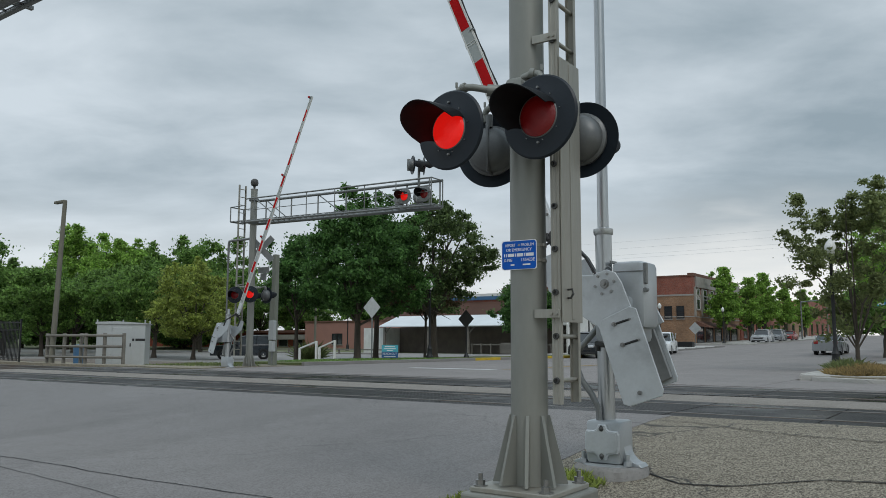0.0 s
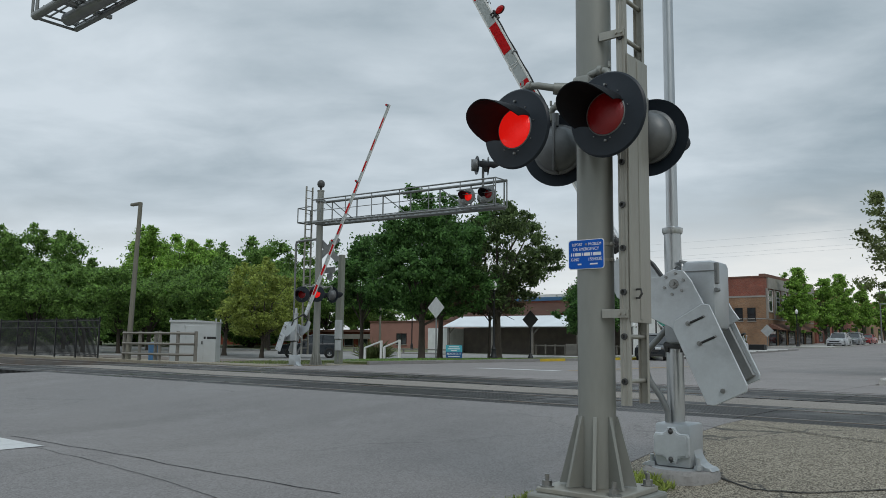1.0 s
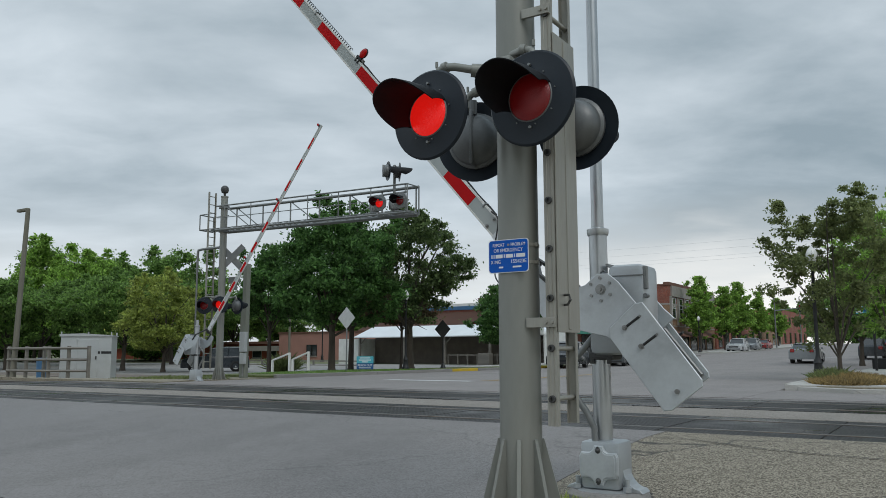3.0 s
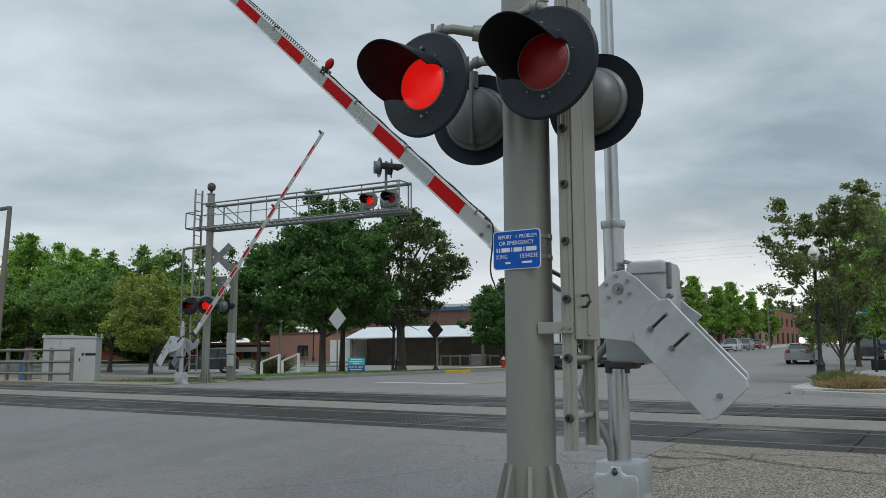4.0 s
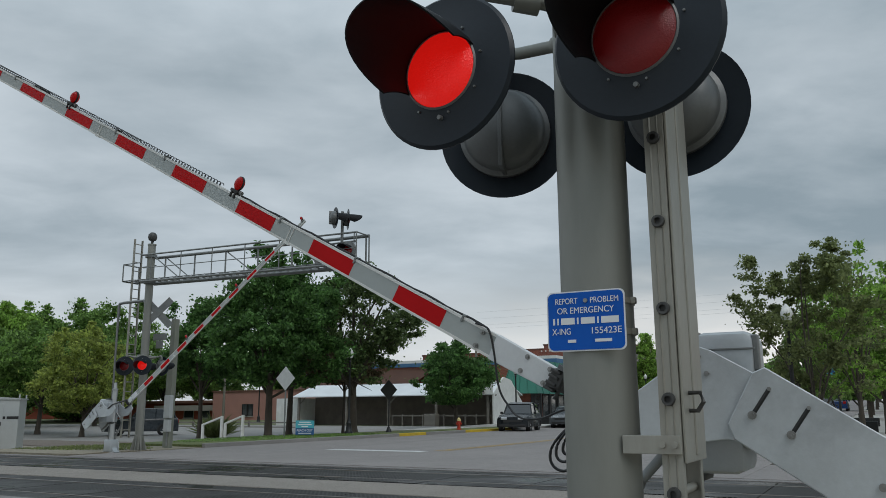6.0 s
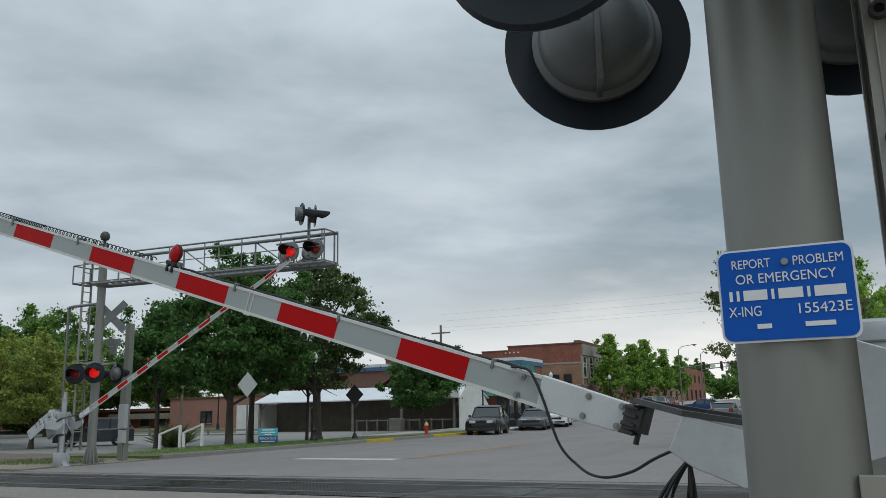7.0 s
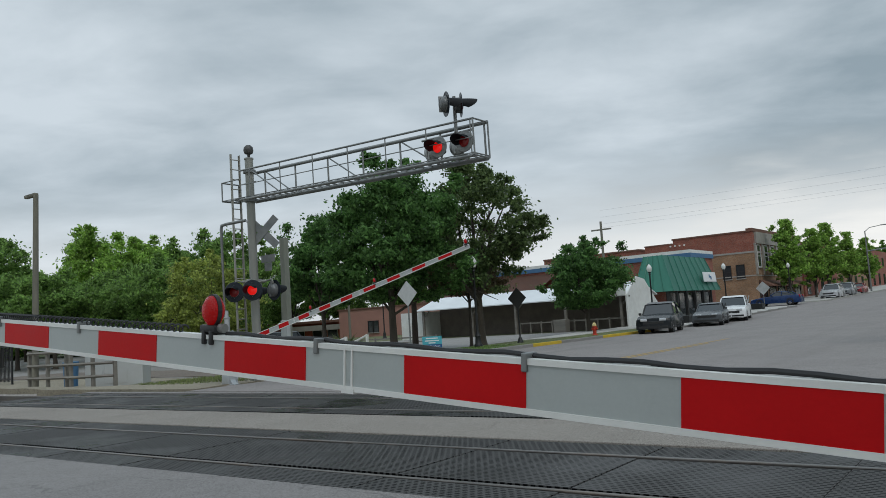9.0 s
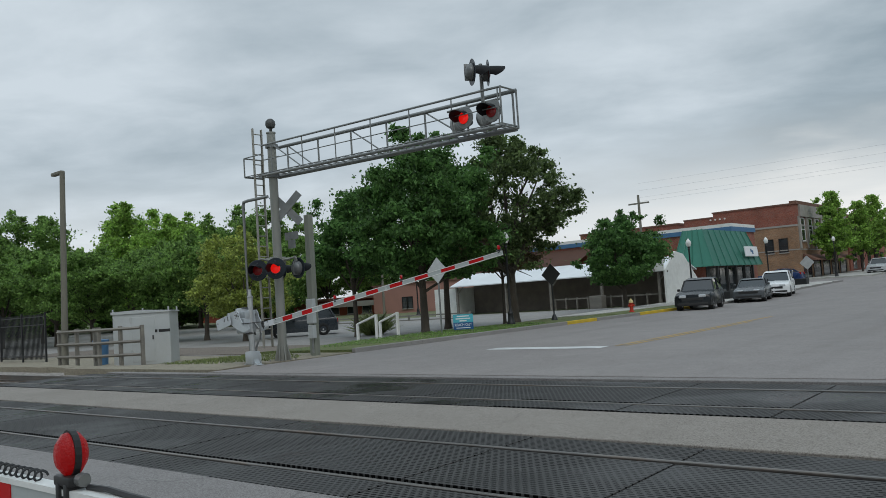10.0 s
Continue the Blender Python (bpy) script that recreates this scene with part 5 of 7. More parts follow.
        part("plug", bm, M["galv"], b)
    if near:
        bm = bmesh.new()                                      # the lamps' lead, coiled along the top edge
        pts = []
        for k in range(1500):
            q = 3.8 + (length - 4.0) * k / 1499
            a = k * math.tau / 10
            if 4.9 < q < 5.25 or 6.3 < q < 6.6:
                a *= 2
            pts.append((-q, ya + 0.014 * math.cos(a), -HP + hh(q) / 2 + 0.018 + 0.014 * math.sin(a)))
        pipe(bm, pts, 0.0035, 4)
        part("coiled_lead", bm, M["cable"], arm, "coiled black lamp lead")
        bm = bmesh.new()
        pts = [(-1.28 - 2.3 * k / 24, ya + 0.010, -HP + hh(1.28 + 2.3 * k / 24) / 2 + 0.010 + 0.004 * math.sin(k * 1.7)) for k in range(25)]
        pipe(bm, pts, 0.0075, 6)
        part("lead", bm, M["cable"], arm, "black lamp lead")
        for q in (1.42, 2.35, 3.1, 4.5, 5.2, 6.9):
            bm = bmesh.new()
            box(bm, -q - 0.008, ya - 0.028, -HP + hh(q) / 2 - 0.03, -q + 0.008, ya + 0.03, -HP + hh(q) / 2 + 0.018, 0.003)
            part("clip", bm, M["galv"], arm)
    arm.location = (0, 0, pz)
    return g, arm


near_gate, near_arm = gate("crossing_gate", pose(-2.452, 6.797, 0), True, 9.6)
far_gate, far_arm = gate("crossing_gate", pose(-22.55, 19.6, 0, 0, 0, 180), False, 8.85)


def gate_cable():
    """The loose lead that swings with the arm, and the loops below the stand."""
    bm = bmesh.new()
    ctrl = [(-1.32, -0.335), (-1.24, -0.325), (-1.19, -0.36), (-1.12, -0.445), (-0.99, -0.618), (-0.86, -0.68), (-0.74, -0.67), (-0.62, -0.60), (-0.535, -0.515), (-0.46, -0.45)]
    pts = []
    for k in range(len(ctrl) - 1):
        p0, p1, p2, p3 = ctrl[max(k - 1, 0)], ctrl[k], ctrl[k + 1], ctrl[min(k + 2, len(ctrl) - 1)]
        for q in range(6):
            t = q / 6
            pts.append(tuple(0.5 * (2 * b + (c - a) * t + (2 * a - 5 * b + 4 * c - d) * t * t + (3 * b - a - 3 * c + d) * t ** 3) for a, b, c, d in zip(p0, p1, p2, p3)))
    pts.append(ctrl[-1])
    pipe(bm, [(x, 0.016 if x < -0.9 else 0.016 - 0.28 * (x + 0.9) / 0.44, z) for x, z in pts], 0.0065, 6)
    part("hanging_lead", bm, M["cable"], near_arm, "thin black lead hanging in a loop")
    for k, (w, d) in enumerate(((0.05, 0.26), (0.075, 0.31), (0.03, 0.22))):
        bm = bmesh.new()
        pts = [(-0.40 + w * math.sin(q * math.pi / 12), -0.25 + 0.012 * k, -0.47 - d * math.sin(q * math.pi / 24)) for q in range(13)]
        pts += [(-0.40 - w * math.sin(q * math.pi / 12), -0.25 + 0.012 * k, -0.47 - d * math.cos(q * math.pi / 24)) for q in range(1, 13)]
        pipe(bm, pts, 0.008, 6)
        part("cable_loop", bm, M["cable"], near_arm, "black cable loop")


gate_cable()


# ---- trees ----
def tree_meshes(seed, height, spread, trunk_h, trunk_r, leaves, leaf, leafmat, shape="round", gaps=0.35):
    """A tapered trunk with limbs, and a crown of small leaves in clumps along the limbs."""
    rng = np.random.default_rng(seed)
    bm = bmesh.new()
    lean = rng.uniform(-0.04, 0.04, 2)
    base = [Vector((0, 0, -0.05)), Vector((lean[0], lean[1], trunk_h * 0.5)), Vector((lean[0] * 2, lean[1] * 2, trunk_h))]
    tube(bm, base[0], base[0] + Vector((0, 0, 0.35)), trunk_r * 1.45, trunk_r * 1.05, 10)
    tube(bm, base[0] + Vector((0, 0, 0.25)), base[1], trunk_r * 1.08, trunk_r * 0.92, 10)
    tube(bm, base[1], base[2], trunk_r * 0.92, trunk_r * 0.8, 10)
    ch = height - trunk_h
    tips = []
    nl = 9
    for k in range(nl):
        a = k * 2.4 + rng.uniform(-0.4, 0.4)
        if shape == "tall":
            out, rise = spread * rng.uniform(0.35, 0.75), ch * (0.25 + 0.68 * k / nl)
        elif shape == "vase":
            out, rise = spread * rng.uniform(0.5, 0.95), ch * rng.uniform(0.45, 0.95)
        else:
            out, rise = spread * rng.uniform(0.45, 0.85), ch * (0.18 + 0.68 * k / nl) * rng.uniform(0.85, 1.1)
        start = base[2] * (0.75 + 0.25 * k / nl)
        mid = start + Vector((math.cos(a) * out * 0.45, math.sin(a) * out * 0.45, rise * 0.62))
        tip = start + Vector((math.cos(a + 0.25) * out, math.sin(a + 0.25) * out, rise))
        r0 = trunk_r * rng.uniform(0.38, 0.55)
        pipe(bm, [start - Vector((0, 0, 0.1)), start * 0.5 + mid * 0.5 + Vector((0, 0, -0.05)), mid], r0 * 0.8, 6)
        tube(bm, mid, tip, r0 * 0.7, r0 * 0.2, 6)
        tips += [mid, (mid + tip) / 2, tip]
        for _ in range(3):
            t2 = mid + Vector(rng.uniform(-1, 1, 3)) * spread * 0.42 + Vector((0, 0, spread * 0.2))
            tube(bm, mid, t2, r0 * 0.35, r0 * 0.08, 5)
            tips.append(t2)
    tube(bm, base[2], base[2] + Vector((0, 0, ch * 0.7)), trunk_r * 0.62, trunk_r * 0.15, 7)
    # clumps: an uneven shell with hollows
    n = 300
    d = rng.normal(size=(n, 3))
    d /= np.linalg.norm(d, axis=1)[:, None]
    rad = rng.uniform(0.35, 1.0, n) ** 0.45
    wob = np.array([noise.noise(Vector(v) * 1.7 + Vector((seed * 3.1, 0, 0))) for v in d])
    rad = np.minimum(rad * (0.93 + 0.75 * wob), 1.08)
    c = d * rad[:, None]
    up = (c[:, 2] + 1) / 2
    if shape == "tall":
        w = 1.05 - 0.75 * np.clip(up, 0, 1)
    elif shape == "vase":
        w = 0.55 + 0.6 * np.clip(up, 0, 1) - 0.35 * np.clip(up - 0.7, 0, 1)
    else:
        w = 1.0 - 0.25 * np.clip(up - 0.6, 0, 1)
    cen = np.stack([c[:, 0] * spread * w, c[:, 1] * spread * w, trunk_h * 0.80 + ch * (0.06 + 0.90 * up)], 1)
    cen = np.concatenate([cen, np.array([list(t) for t in tips])])
    keep = np.array([noise.noise(Vector(p) * (1.5 / spread) + Vector((0, 0, seed))) > -0.35 + gaps * 0.35 for p in cen])
    cen = cen[keep]
    # boughs that stand out of the top
    tops = cen[cen[:, 2] > trunk_h + ch * 0.6]
    if len(tops):
        sh = tops[rng.integers(0, len(tops), 16)] + rng.normal(size=(16, 3)) * spread * 0.06
        cen = np.concatenate([cen, sh + np.array([0, 0, spread * 0.13]), sh + np.array([0, 0, spread * 0.22])])
    size = rng.uniform(0.07, 0.24, len(cen)) * spread * 0.58
    if len(tops):
        size[-32:-16], size[-16:] = spread * 0.085, spread * 0.05
    idx = rng.integers(0, len(cen), leaves)
    off = rng.normal(size=(leaves, 3))
    off /= np.linalg.norm(off, axis=1)[:, None]
    off *= (np.abs(rng.normal(0.75, 0.38, leaves)) * size[idx])[:, None] * np.array([1.2, 1.2, 0.75])
    hz = cen[idx][:, :2] / (np.linalg.norm(cen[idx][:, :2], axis=1)[:, None] + 1e-6)
    reach = rng.exponential(0.3, leaves) * size[idx] * np.where(np.arange(leaves) % 3 == 0, 1.6, 0.3)
    off[:, :2] += hz * reach[:, None]
    off[:, 2] += reach * 0.25
    p = cen[idx] + off
    p[:, 2] = np.maximum(p[:, 2], trunk_h * 0.92 + rng.uniform(0, 0.35, leaves))
    ax = rng.normal(size=(leaves, 3))
    ax /= np.linalg.norm(ax, axis=1)[:, None]
    nm = rng.normal(size=(leaves, 3)) + np.array([0, 0, 0.45])
    bx = np.cross(nm, ax)
    bx /= np.linalg.norm(bx, axis=1)[:, None] + 1e-9
    s = leaf * rng.uniform(0.6, 1.35, leaves)[:, None]
    v = np.stack([p - ax * s, p + bx * s * 0.55, p + ax * s, p - bx * s * 0.55], 1).reshape(-1, 3)
    me = bpy.data.meshes.new("crown")
    me.vertices.add(len(v))
    me.vertices.foreach_set("co", v.astype(np.float32).ravel())
    me.loops.add(leaves * 4)
    me.loops.foreach_set("vertex_index", np.arange(leaves * 4, dtype=np.int32))
    me.polygons.add(leaves)
    me.polygons.foreach_set("loop_start", np.arange(0, leaves * 4, 4, dtype=np.int32))
    me.update()
    me.validate()
    me.materials.append(leafmat)
    return bm, me


def tree(name, x, y, label, seed, height, spread, trunk_h, trunk_r, leaves, leaf, leafmat, shape="round", gaps=0.35, z=None, group=""):
    g = thing(name, pose(x, y, ground_z(x, y) + 0.05 if z is None else z, 0, 0, seed * 47 % 360), label, "tree", group)
    bm, me = tree_meshes(seed, height, spread, trunk_h, trunk_r, leaves, leaf, leafmat, shape, gaps)
    part("trunk", bm, M["bark"], g, "", True)
    o = new("crown", me)
    o.parent = g
    o["kind"] = "stuff"
    return g


tree("tree", -28.6, 34.0, "large dark green maple behind the verge", 1, 9.2, 3.7, 2.7, 0.19, 60000, 0.098, M["leaf_dark"], "round", 0.15)
tree("tree", -27.7, 40.0, "tall spreading oak with open boughs", 22, 10.3, 3.7, 2.9, 0.25, 34000, 0.10, M["leaf_oak"], "round", 0.75)
tree("tree", -33.4, 41.5, "pointed dark green tree behind the maple", 3, 10.4, 3.3, 3.3, 0.18, 34000, 0.105, M["leaf_dark"], "tall", 0.3)
tree("tree", -35.4, 36.2, "pointed green tree beside the maple", 14, 8.0, 2.9, 3.0, 0.13, 26000, 0.10, M["leaf_dark"], "tall", 0.4)
tree("tree", -30.2, 42.6, "young tree with bronze-tinged boughs", 15, 5.8, 2.6, 3.2, 0.09, 9000, 0.11, M["leaf_red"], "vase", 0.7)
tree("tree", -28.0, 53.0, "round dark green street tree before the shed", 4, 6.3, 3.1, 1.7, 0.15, 34000, 0.105, M["leaf_dark"], "round", 0.2)
tree("street_tree", -3.55, 30.4, "slender street tree with sparse pale leaves", 5, 6.7, 2.2, 1.0, 0.08, 22000, 0.065, M["leaf_olive"], "round", 0.5)
tree("street_tree", -2.4, 36.5, "street tree with thin foliage", 6, 7.0, 2.5, 1.8, 0.10, 14000, 0.085, M["leaf_mid"], "vase", 0.4)
tree("street_tree", -1.6, 43.0, "leafy street tree by the pavement", 16, 7.0, 2.6, 1.8, 0.12, 16000, 0.10, M["leaf_mid"], "round", 0.3)
tree("small_tree", -44.3, 35.5, "small lime-green ornamental tree by the lot", 7, 6.5, 3.2, 1.5, 0.13, 28000, 0.095, M["leaf_lime"], "round", 0.1)


def grove():
    """Trees beyond the lot, of three sorts, several times over."""
    kinds = [tree("park_tree", -76.0, 46, "bright green tree beyond the parking lot", 8, 13.4, 5.4, 2.2, 0.22, 44000, 0.15, M["leaf_mid"], "tall", 0.1, group="trees beyond the lot"),
             tree("park_tree", -77, 62, "broad dark green tree beyond the parking lot", 9, 13.4, 6.2, 2.6, 0.28, 44000, 0.17, M["leaf_far"], "round", 0.05, group="trees beyond the lot"),
             tree("park_tree", -52, 38, "rounded mid-green tree beside the lot", 10, 7.6, 3.7, 2.2, 0.16, 36000, 0.12, M["leaf_far"], "round", 0.1, group="trees beyond the lot")]
    for k, x, y, rz, s in ((1, -86, 60, 120, 0.9), (1, -94, 56, 200, 0.75), (2, -58, 39, 140, 1.0), (2, -64, 52, 300, 1.1),
                           (2, -64, 36, 230, 1.0), (2, -70, 36, 20, 1.05), (1, -98, 50, 300, 0.6), (0, -70.4, 47, 250, 0.88), (1, -86, 42, 40, 0.74), (1, -130, 58, 140, 1.42), (1, -106, 46, 10, 0.66), (2, -78, 35, 100, 1.1),
                           (1, -118, 42, 60, 0.7), (2, -88, 33, 30, 0.9), (1, -112, 60, 90, 0.8), (2, -98, 31, 190, 1.2), (2, -78.5, 73.0, 80, 1.1), (2, -72.5, 76.5, 10, 1.1)):
        z = ground_z(x, y) - 0.05
        copy_thing(kinds[k], pose(x, y, z, 0, 0, rz) @ Matrix.Scale(s, 4)).scale = (s, s, s)


grove()


def avenue():
    """Street trees along the far blocks, and woods at the end of the street."""
    a = tree("street_tree", -26.9, 101, "columnar lime-green street tree before the brick shop", 11, 9.6, 2.5, 1.6, 0.14, 20000, 0.14, M["leaf_mid"], "tall", 0.05, group="trees of the far block")
    b = tree("street_tree", -5.6, 60, "green street tree along the pavement", 12, 7.0, 2.6, 2.0, 0.14, 11000, 0.15, M["leaf_far"], "round", 0.2, group="trees of the far block")
    c = tree("far_tree", -14, 330, "broad tree at the end of the street", 13, 16, 8, 1.2, 0.4, 13000, 0.5, M["leaf_far"], "round", 0.05, group="woods at the street's end")
    for x, y, s in ((-26.6, 112, 0.92), (-26.8, 121, 1.04), (-26.6, 134, 0.95), (-26.6, 150, 0.9)):
        copy_thing(a, pose(x, y, ground_z(x, y), 0, 0, y * 31)).scale = (s, s, s)
    for x, y, s in ((-2.8, 52, 0.9), (-2.6, 69, 1.0), (-2.6, 80, 1.0), (-2.4, 100, 1.1), (-2.4, 114, 1.0), (-2.6, 130, 1.1), (-2.4, 150, 1.1)):
        copy_thing(b, pose(x, y, ground_z(x, y), 0, 0, y * 17)).scale = (s, s, s)
    for k, (x, y) in enumerate(((-30, 300), (-4, 345), (8, 320), (-42, 270), (22, 300), (-55, 330), (-20, 360), (36, 340), (-75, 300), (-95, 280), (-120, 250), (-150, 220), (-180, 180), (-160, 140), (-140, 110), (-190, 120), (55, 300), (-130, 160), (-210, 90), (-230, 60), (-200, 40), (-170, 75), (-145, 70))):
        s = 0.8 + 0.4 * ((k * 37) % 10) / 10
        copy_thing(c, pose(x, y, ground_z(x, y), 0, 0, k * 53)).scale = (s, s, s * 0.95)


avenue()


def hedges():
    """Low shrubs behind the lot, under the trees."""
    a = tree("shrub", -79, 66, "dense green shrub at the back of the lot", 21, 3.6, 2.9, 0.25, 0.12, 9000, 0.17, M["leaf_far"], "round", 0.0, group="shrubs behind the lot")
    for k in range(26):
        x, y = -82 - k * 3.6, 64 - k * 0.9 + 3 * ((k * 7) % 3)
        s = 0.85 + 0.12 * ((k * 5) % 4)
        copy_thing(a, pose(x, y, ground_z(x, y) - 0.05, 0, 0, k * 71)).scale = (s * 1.2, s * 1.2, s)
    for k, (x, y) in enumerate(((-24, 285), (-8, 305), (-16, 312), (2, 290), (12, 280), (-32, 262), (-1, 262), (-12, 320))):
        copy_thing(a, pose(x, y, ground_z(x, y), 0, 0, k * 57)).scale = (2.2, 2.2, 2.0)


hedges()


# ---- buildings ----
def window_part(parent, x, y, z, w, h, face, frame_mat, wide=0.09, mull=1):
    """A window set in its opening: frame, sill and panes; face 'y' looks to -y, 'x' to +x."""
    m = Matrix.Translation((x, y, z)) if face == "y" else Matrix.Translation((x, y, z)) @ Matrix.Rotation(radians(90), 4, "Z")
    bm = bmesh.new()
    for a in (-w / 2, w / 2 - wide):
        box(bm, a, -0.05, -h / 2, a + wide, 0.06, h / 2, 0, m)
    for a in (-h / 2, h / 2 - wide):
        box(bm, -w / 2, -0.05, a, w / 2, 0.06, a + wide, 0, m)
    if mull:
        box(bm, -w / 2, -0.03, -0.03, w / 2, 0.05, 0.03, 0, m)
    wn = part("window", bm, frame_mat, parent)
    bm = bmesh.new()
    box(bm, -w / 2 + wide, 0.0, -h / 2 + wide, w / 2 - wide, 0.02, h / 2 - wide, 0, m)
    part("pane", bm, M["window"], wn)
    bm = bmesh.new()
    box(bm, -w / 2 - 0.08, -0.10, -h / 2 - 0.10, w / 2 + 0.08, 0.05, -h / 2, 0, m)
    part("sill", bm, M["stone"], wn)
    return wn


def corner_shop():
    """Two-storey brick corner building."""
    x0, x1, y0, y1, z0, H = -46.0, -29.4, 97.0, 118.0, 0.75, 9.40
    g = thing("brick_building", Matrix(), "two-storey brown brick corner shop with stone trim", "building")
    bm = bmesh.new()
    box(bm, x0 + 4.0, y0, z0 - 0.6, x1, y1, H - 2.6)
    part("wall", bm, M["brick"], g, "brown brick walls")
    bm = bmesh.new()
    box(bm, x0 + 7.5, y0 + 0.003, H - 2.6, x1, y1, H - 0.28)
    box(bm, x0 + 4.0, y0 + 0.004, H - 2.6, x0 + 7.5, y1, H - 0.75)
    part("upper_wall", bm, M["brick_red"], g, "red brick parapet wall")
    bm = bmesh.new()
    box(bm, x0 + 7.4, y0 - 0.08, H - 0.28, x1 + 0.08, y1, H - 0.12)
    box(bm, x0 + 3.9, y0 - 0.06, H - 0.75, x0 + 7.4, y1, H - 0.62)
    box(bm, x1 - 0.6, y0 - 0.12, H - 0.28, x1 + 0.12, y1, H + 0.10)
    part("coping", bm, M["darkroof"], g, "dark coping")
    bm = bmesh.new()
    box(bm, x0 + 4.0, y0 - 0.05, H - 2.66, x1 + 0.05, y1, H - 2.46)
    box(bm, x0 + 4.0, y0 - 0.04, 4.15, x1 + 0.04, y1, 4.27)
    part("trim", bm, M["stone"], g, "pale stone bands")
    bm = bmesh.new()
    box(bm, x1, y0 + 0.8, H - 1.6, x1 + 0.22, y1, H - 0.3)
    part("frieze", bm, M["stone"], g, "grey stone frieze")
    for k in range(7):
        bm = bmesh.new()
        box(bm, x1 - 0.002, y0 + 0.3 + k * 2.9, 4.3, x1 + 0.14, y0 + 0.75 + k * 2.9, H - 1.6)
        part("pilaster", bm, M["stone"], g, "grey stone pilaster")
    for x in (-35.3, -32.5, -31.0):
        window_part(g, x, y0 - 0.01, 4.75, 0.95, 1.55, "y", M["iron"], 0.07)
    for k in range(7):
        window_part(g, x1 + 0.01, y0 + 2.0 + k * 2.9, 6.4, 1.5, 2.6, "x", M["whitepaint"], 0.1, 1)
    for k in range(5):
        window_part(g, x1 + 0.01, y0 + 2.4 + k * 3.9, 2.2, 3.0, 2.4, "x", M["plastic"], 0.1, 0)
    bm = bmesh.new()
    slabs = [(x1 + 0.02, 3.7), (x1 + 0.02, 3.1), (x1 + 1.5, 2.9), (x1 + 1.5, 3.0)]
    slab_xz(bm, slabs, y0 + 1.0, y0 + 20)
    part("awning", bm, M["darkroof"], g, "brown awning over the shop front")
    for k in range(4):
        bm = bmesh.new()
        tube(bm, (-38.8 + 0.55 * k, y0 - 0.10, H - 0.98), (-38.8 + 0.55 * k, y0 + 0.02, H - 0.98), 0.10, None, 10)
        part("vent", bm, M["whitepaint"], g, "small white vent")


corner_shop()


def blue_shop():
    """Long lower brick shop with a blue-edged white parapet, behind the green-roofed store."""
    g = thing("brick_shop", Matrix(), "low red brick shop with a blue and white parapet", "building")
    bm = bmesh.new()
    box(bm, -52, 77.0, -0.3, -29.5, 83.2, 6.15)
    part("wall", bm, M["brick_red"], g, "red brick wall")
    bm = bmesh.new()
    box(bm, -52, 76.9, 6.15, -29.4, 83.2, 6.45)
    part("parapet", bm, M["whitepaint"], g, "white parapet")
    bm = bmesh.new()
    box(bm, -51.9, 76.86, 5.75, -29.36, 83.2, 6.15)
    part("fascia", bm, M["bluetrim"], g, "blue fascia")
    for x in (-36.5, -33.0):
        window_part(g, x, 76.99, 4.2, 1.1, 1.7, "y", M["stone"])


blue_shop()


def upper_block():
    """Brick block standing behind, seen over the roofs."""
    g = thing("brick_block", Matrix(), "dark red brick block behind the shops", "building")
    bm = bmesh.new()
    box(bm, -60, 104, 0, -45.8, 122, 8.9)
    part("wall", bm, M["brick_red"], g)
    bm = bmesh.new()
    box(bm, -60.1, 103.9, 8.9, -45.7, 122, 9.1)
    part("coping", bm, M["darkroof"], g, "dark coping")


upper_block()


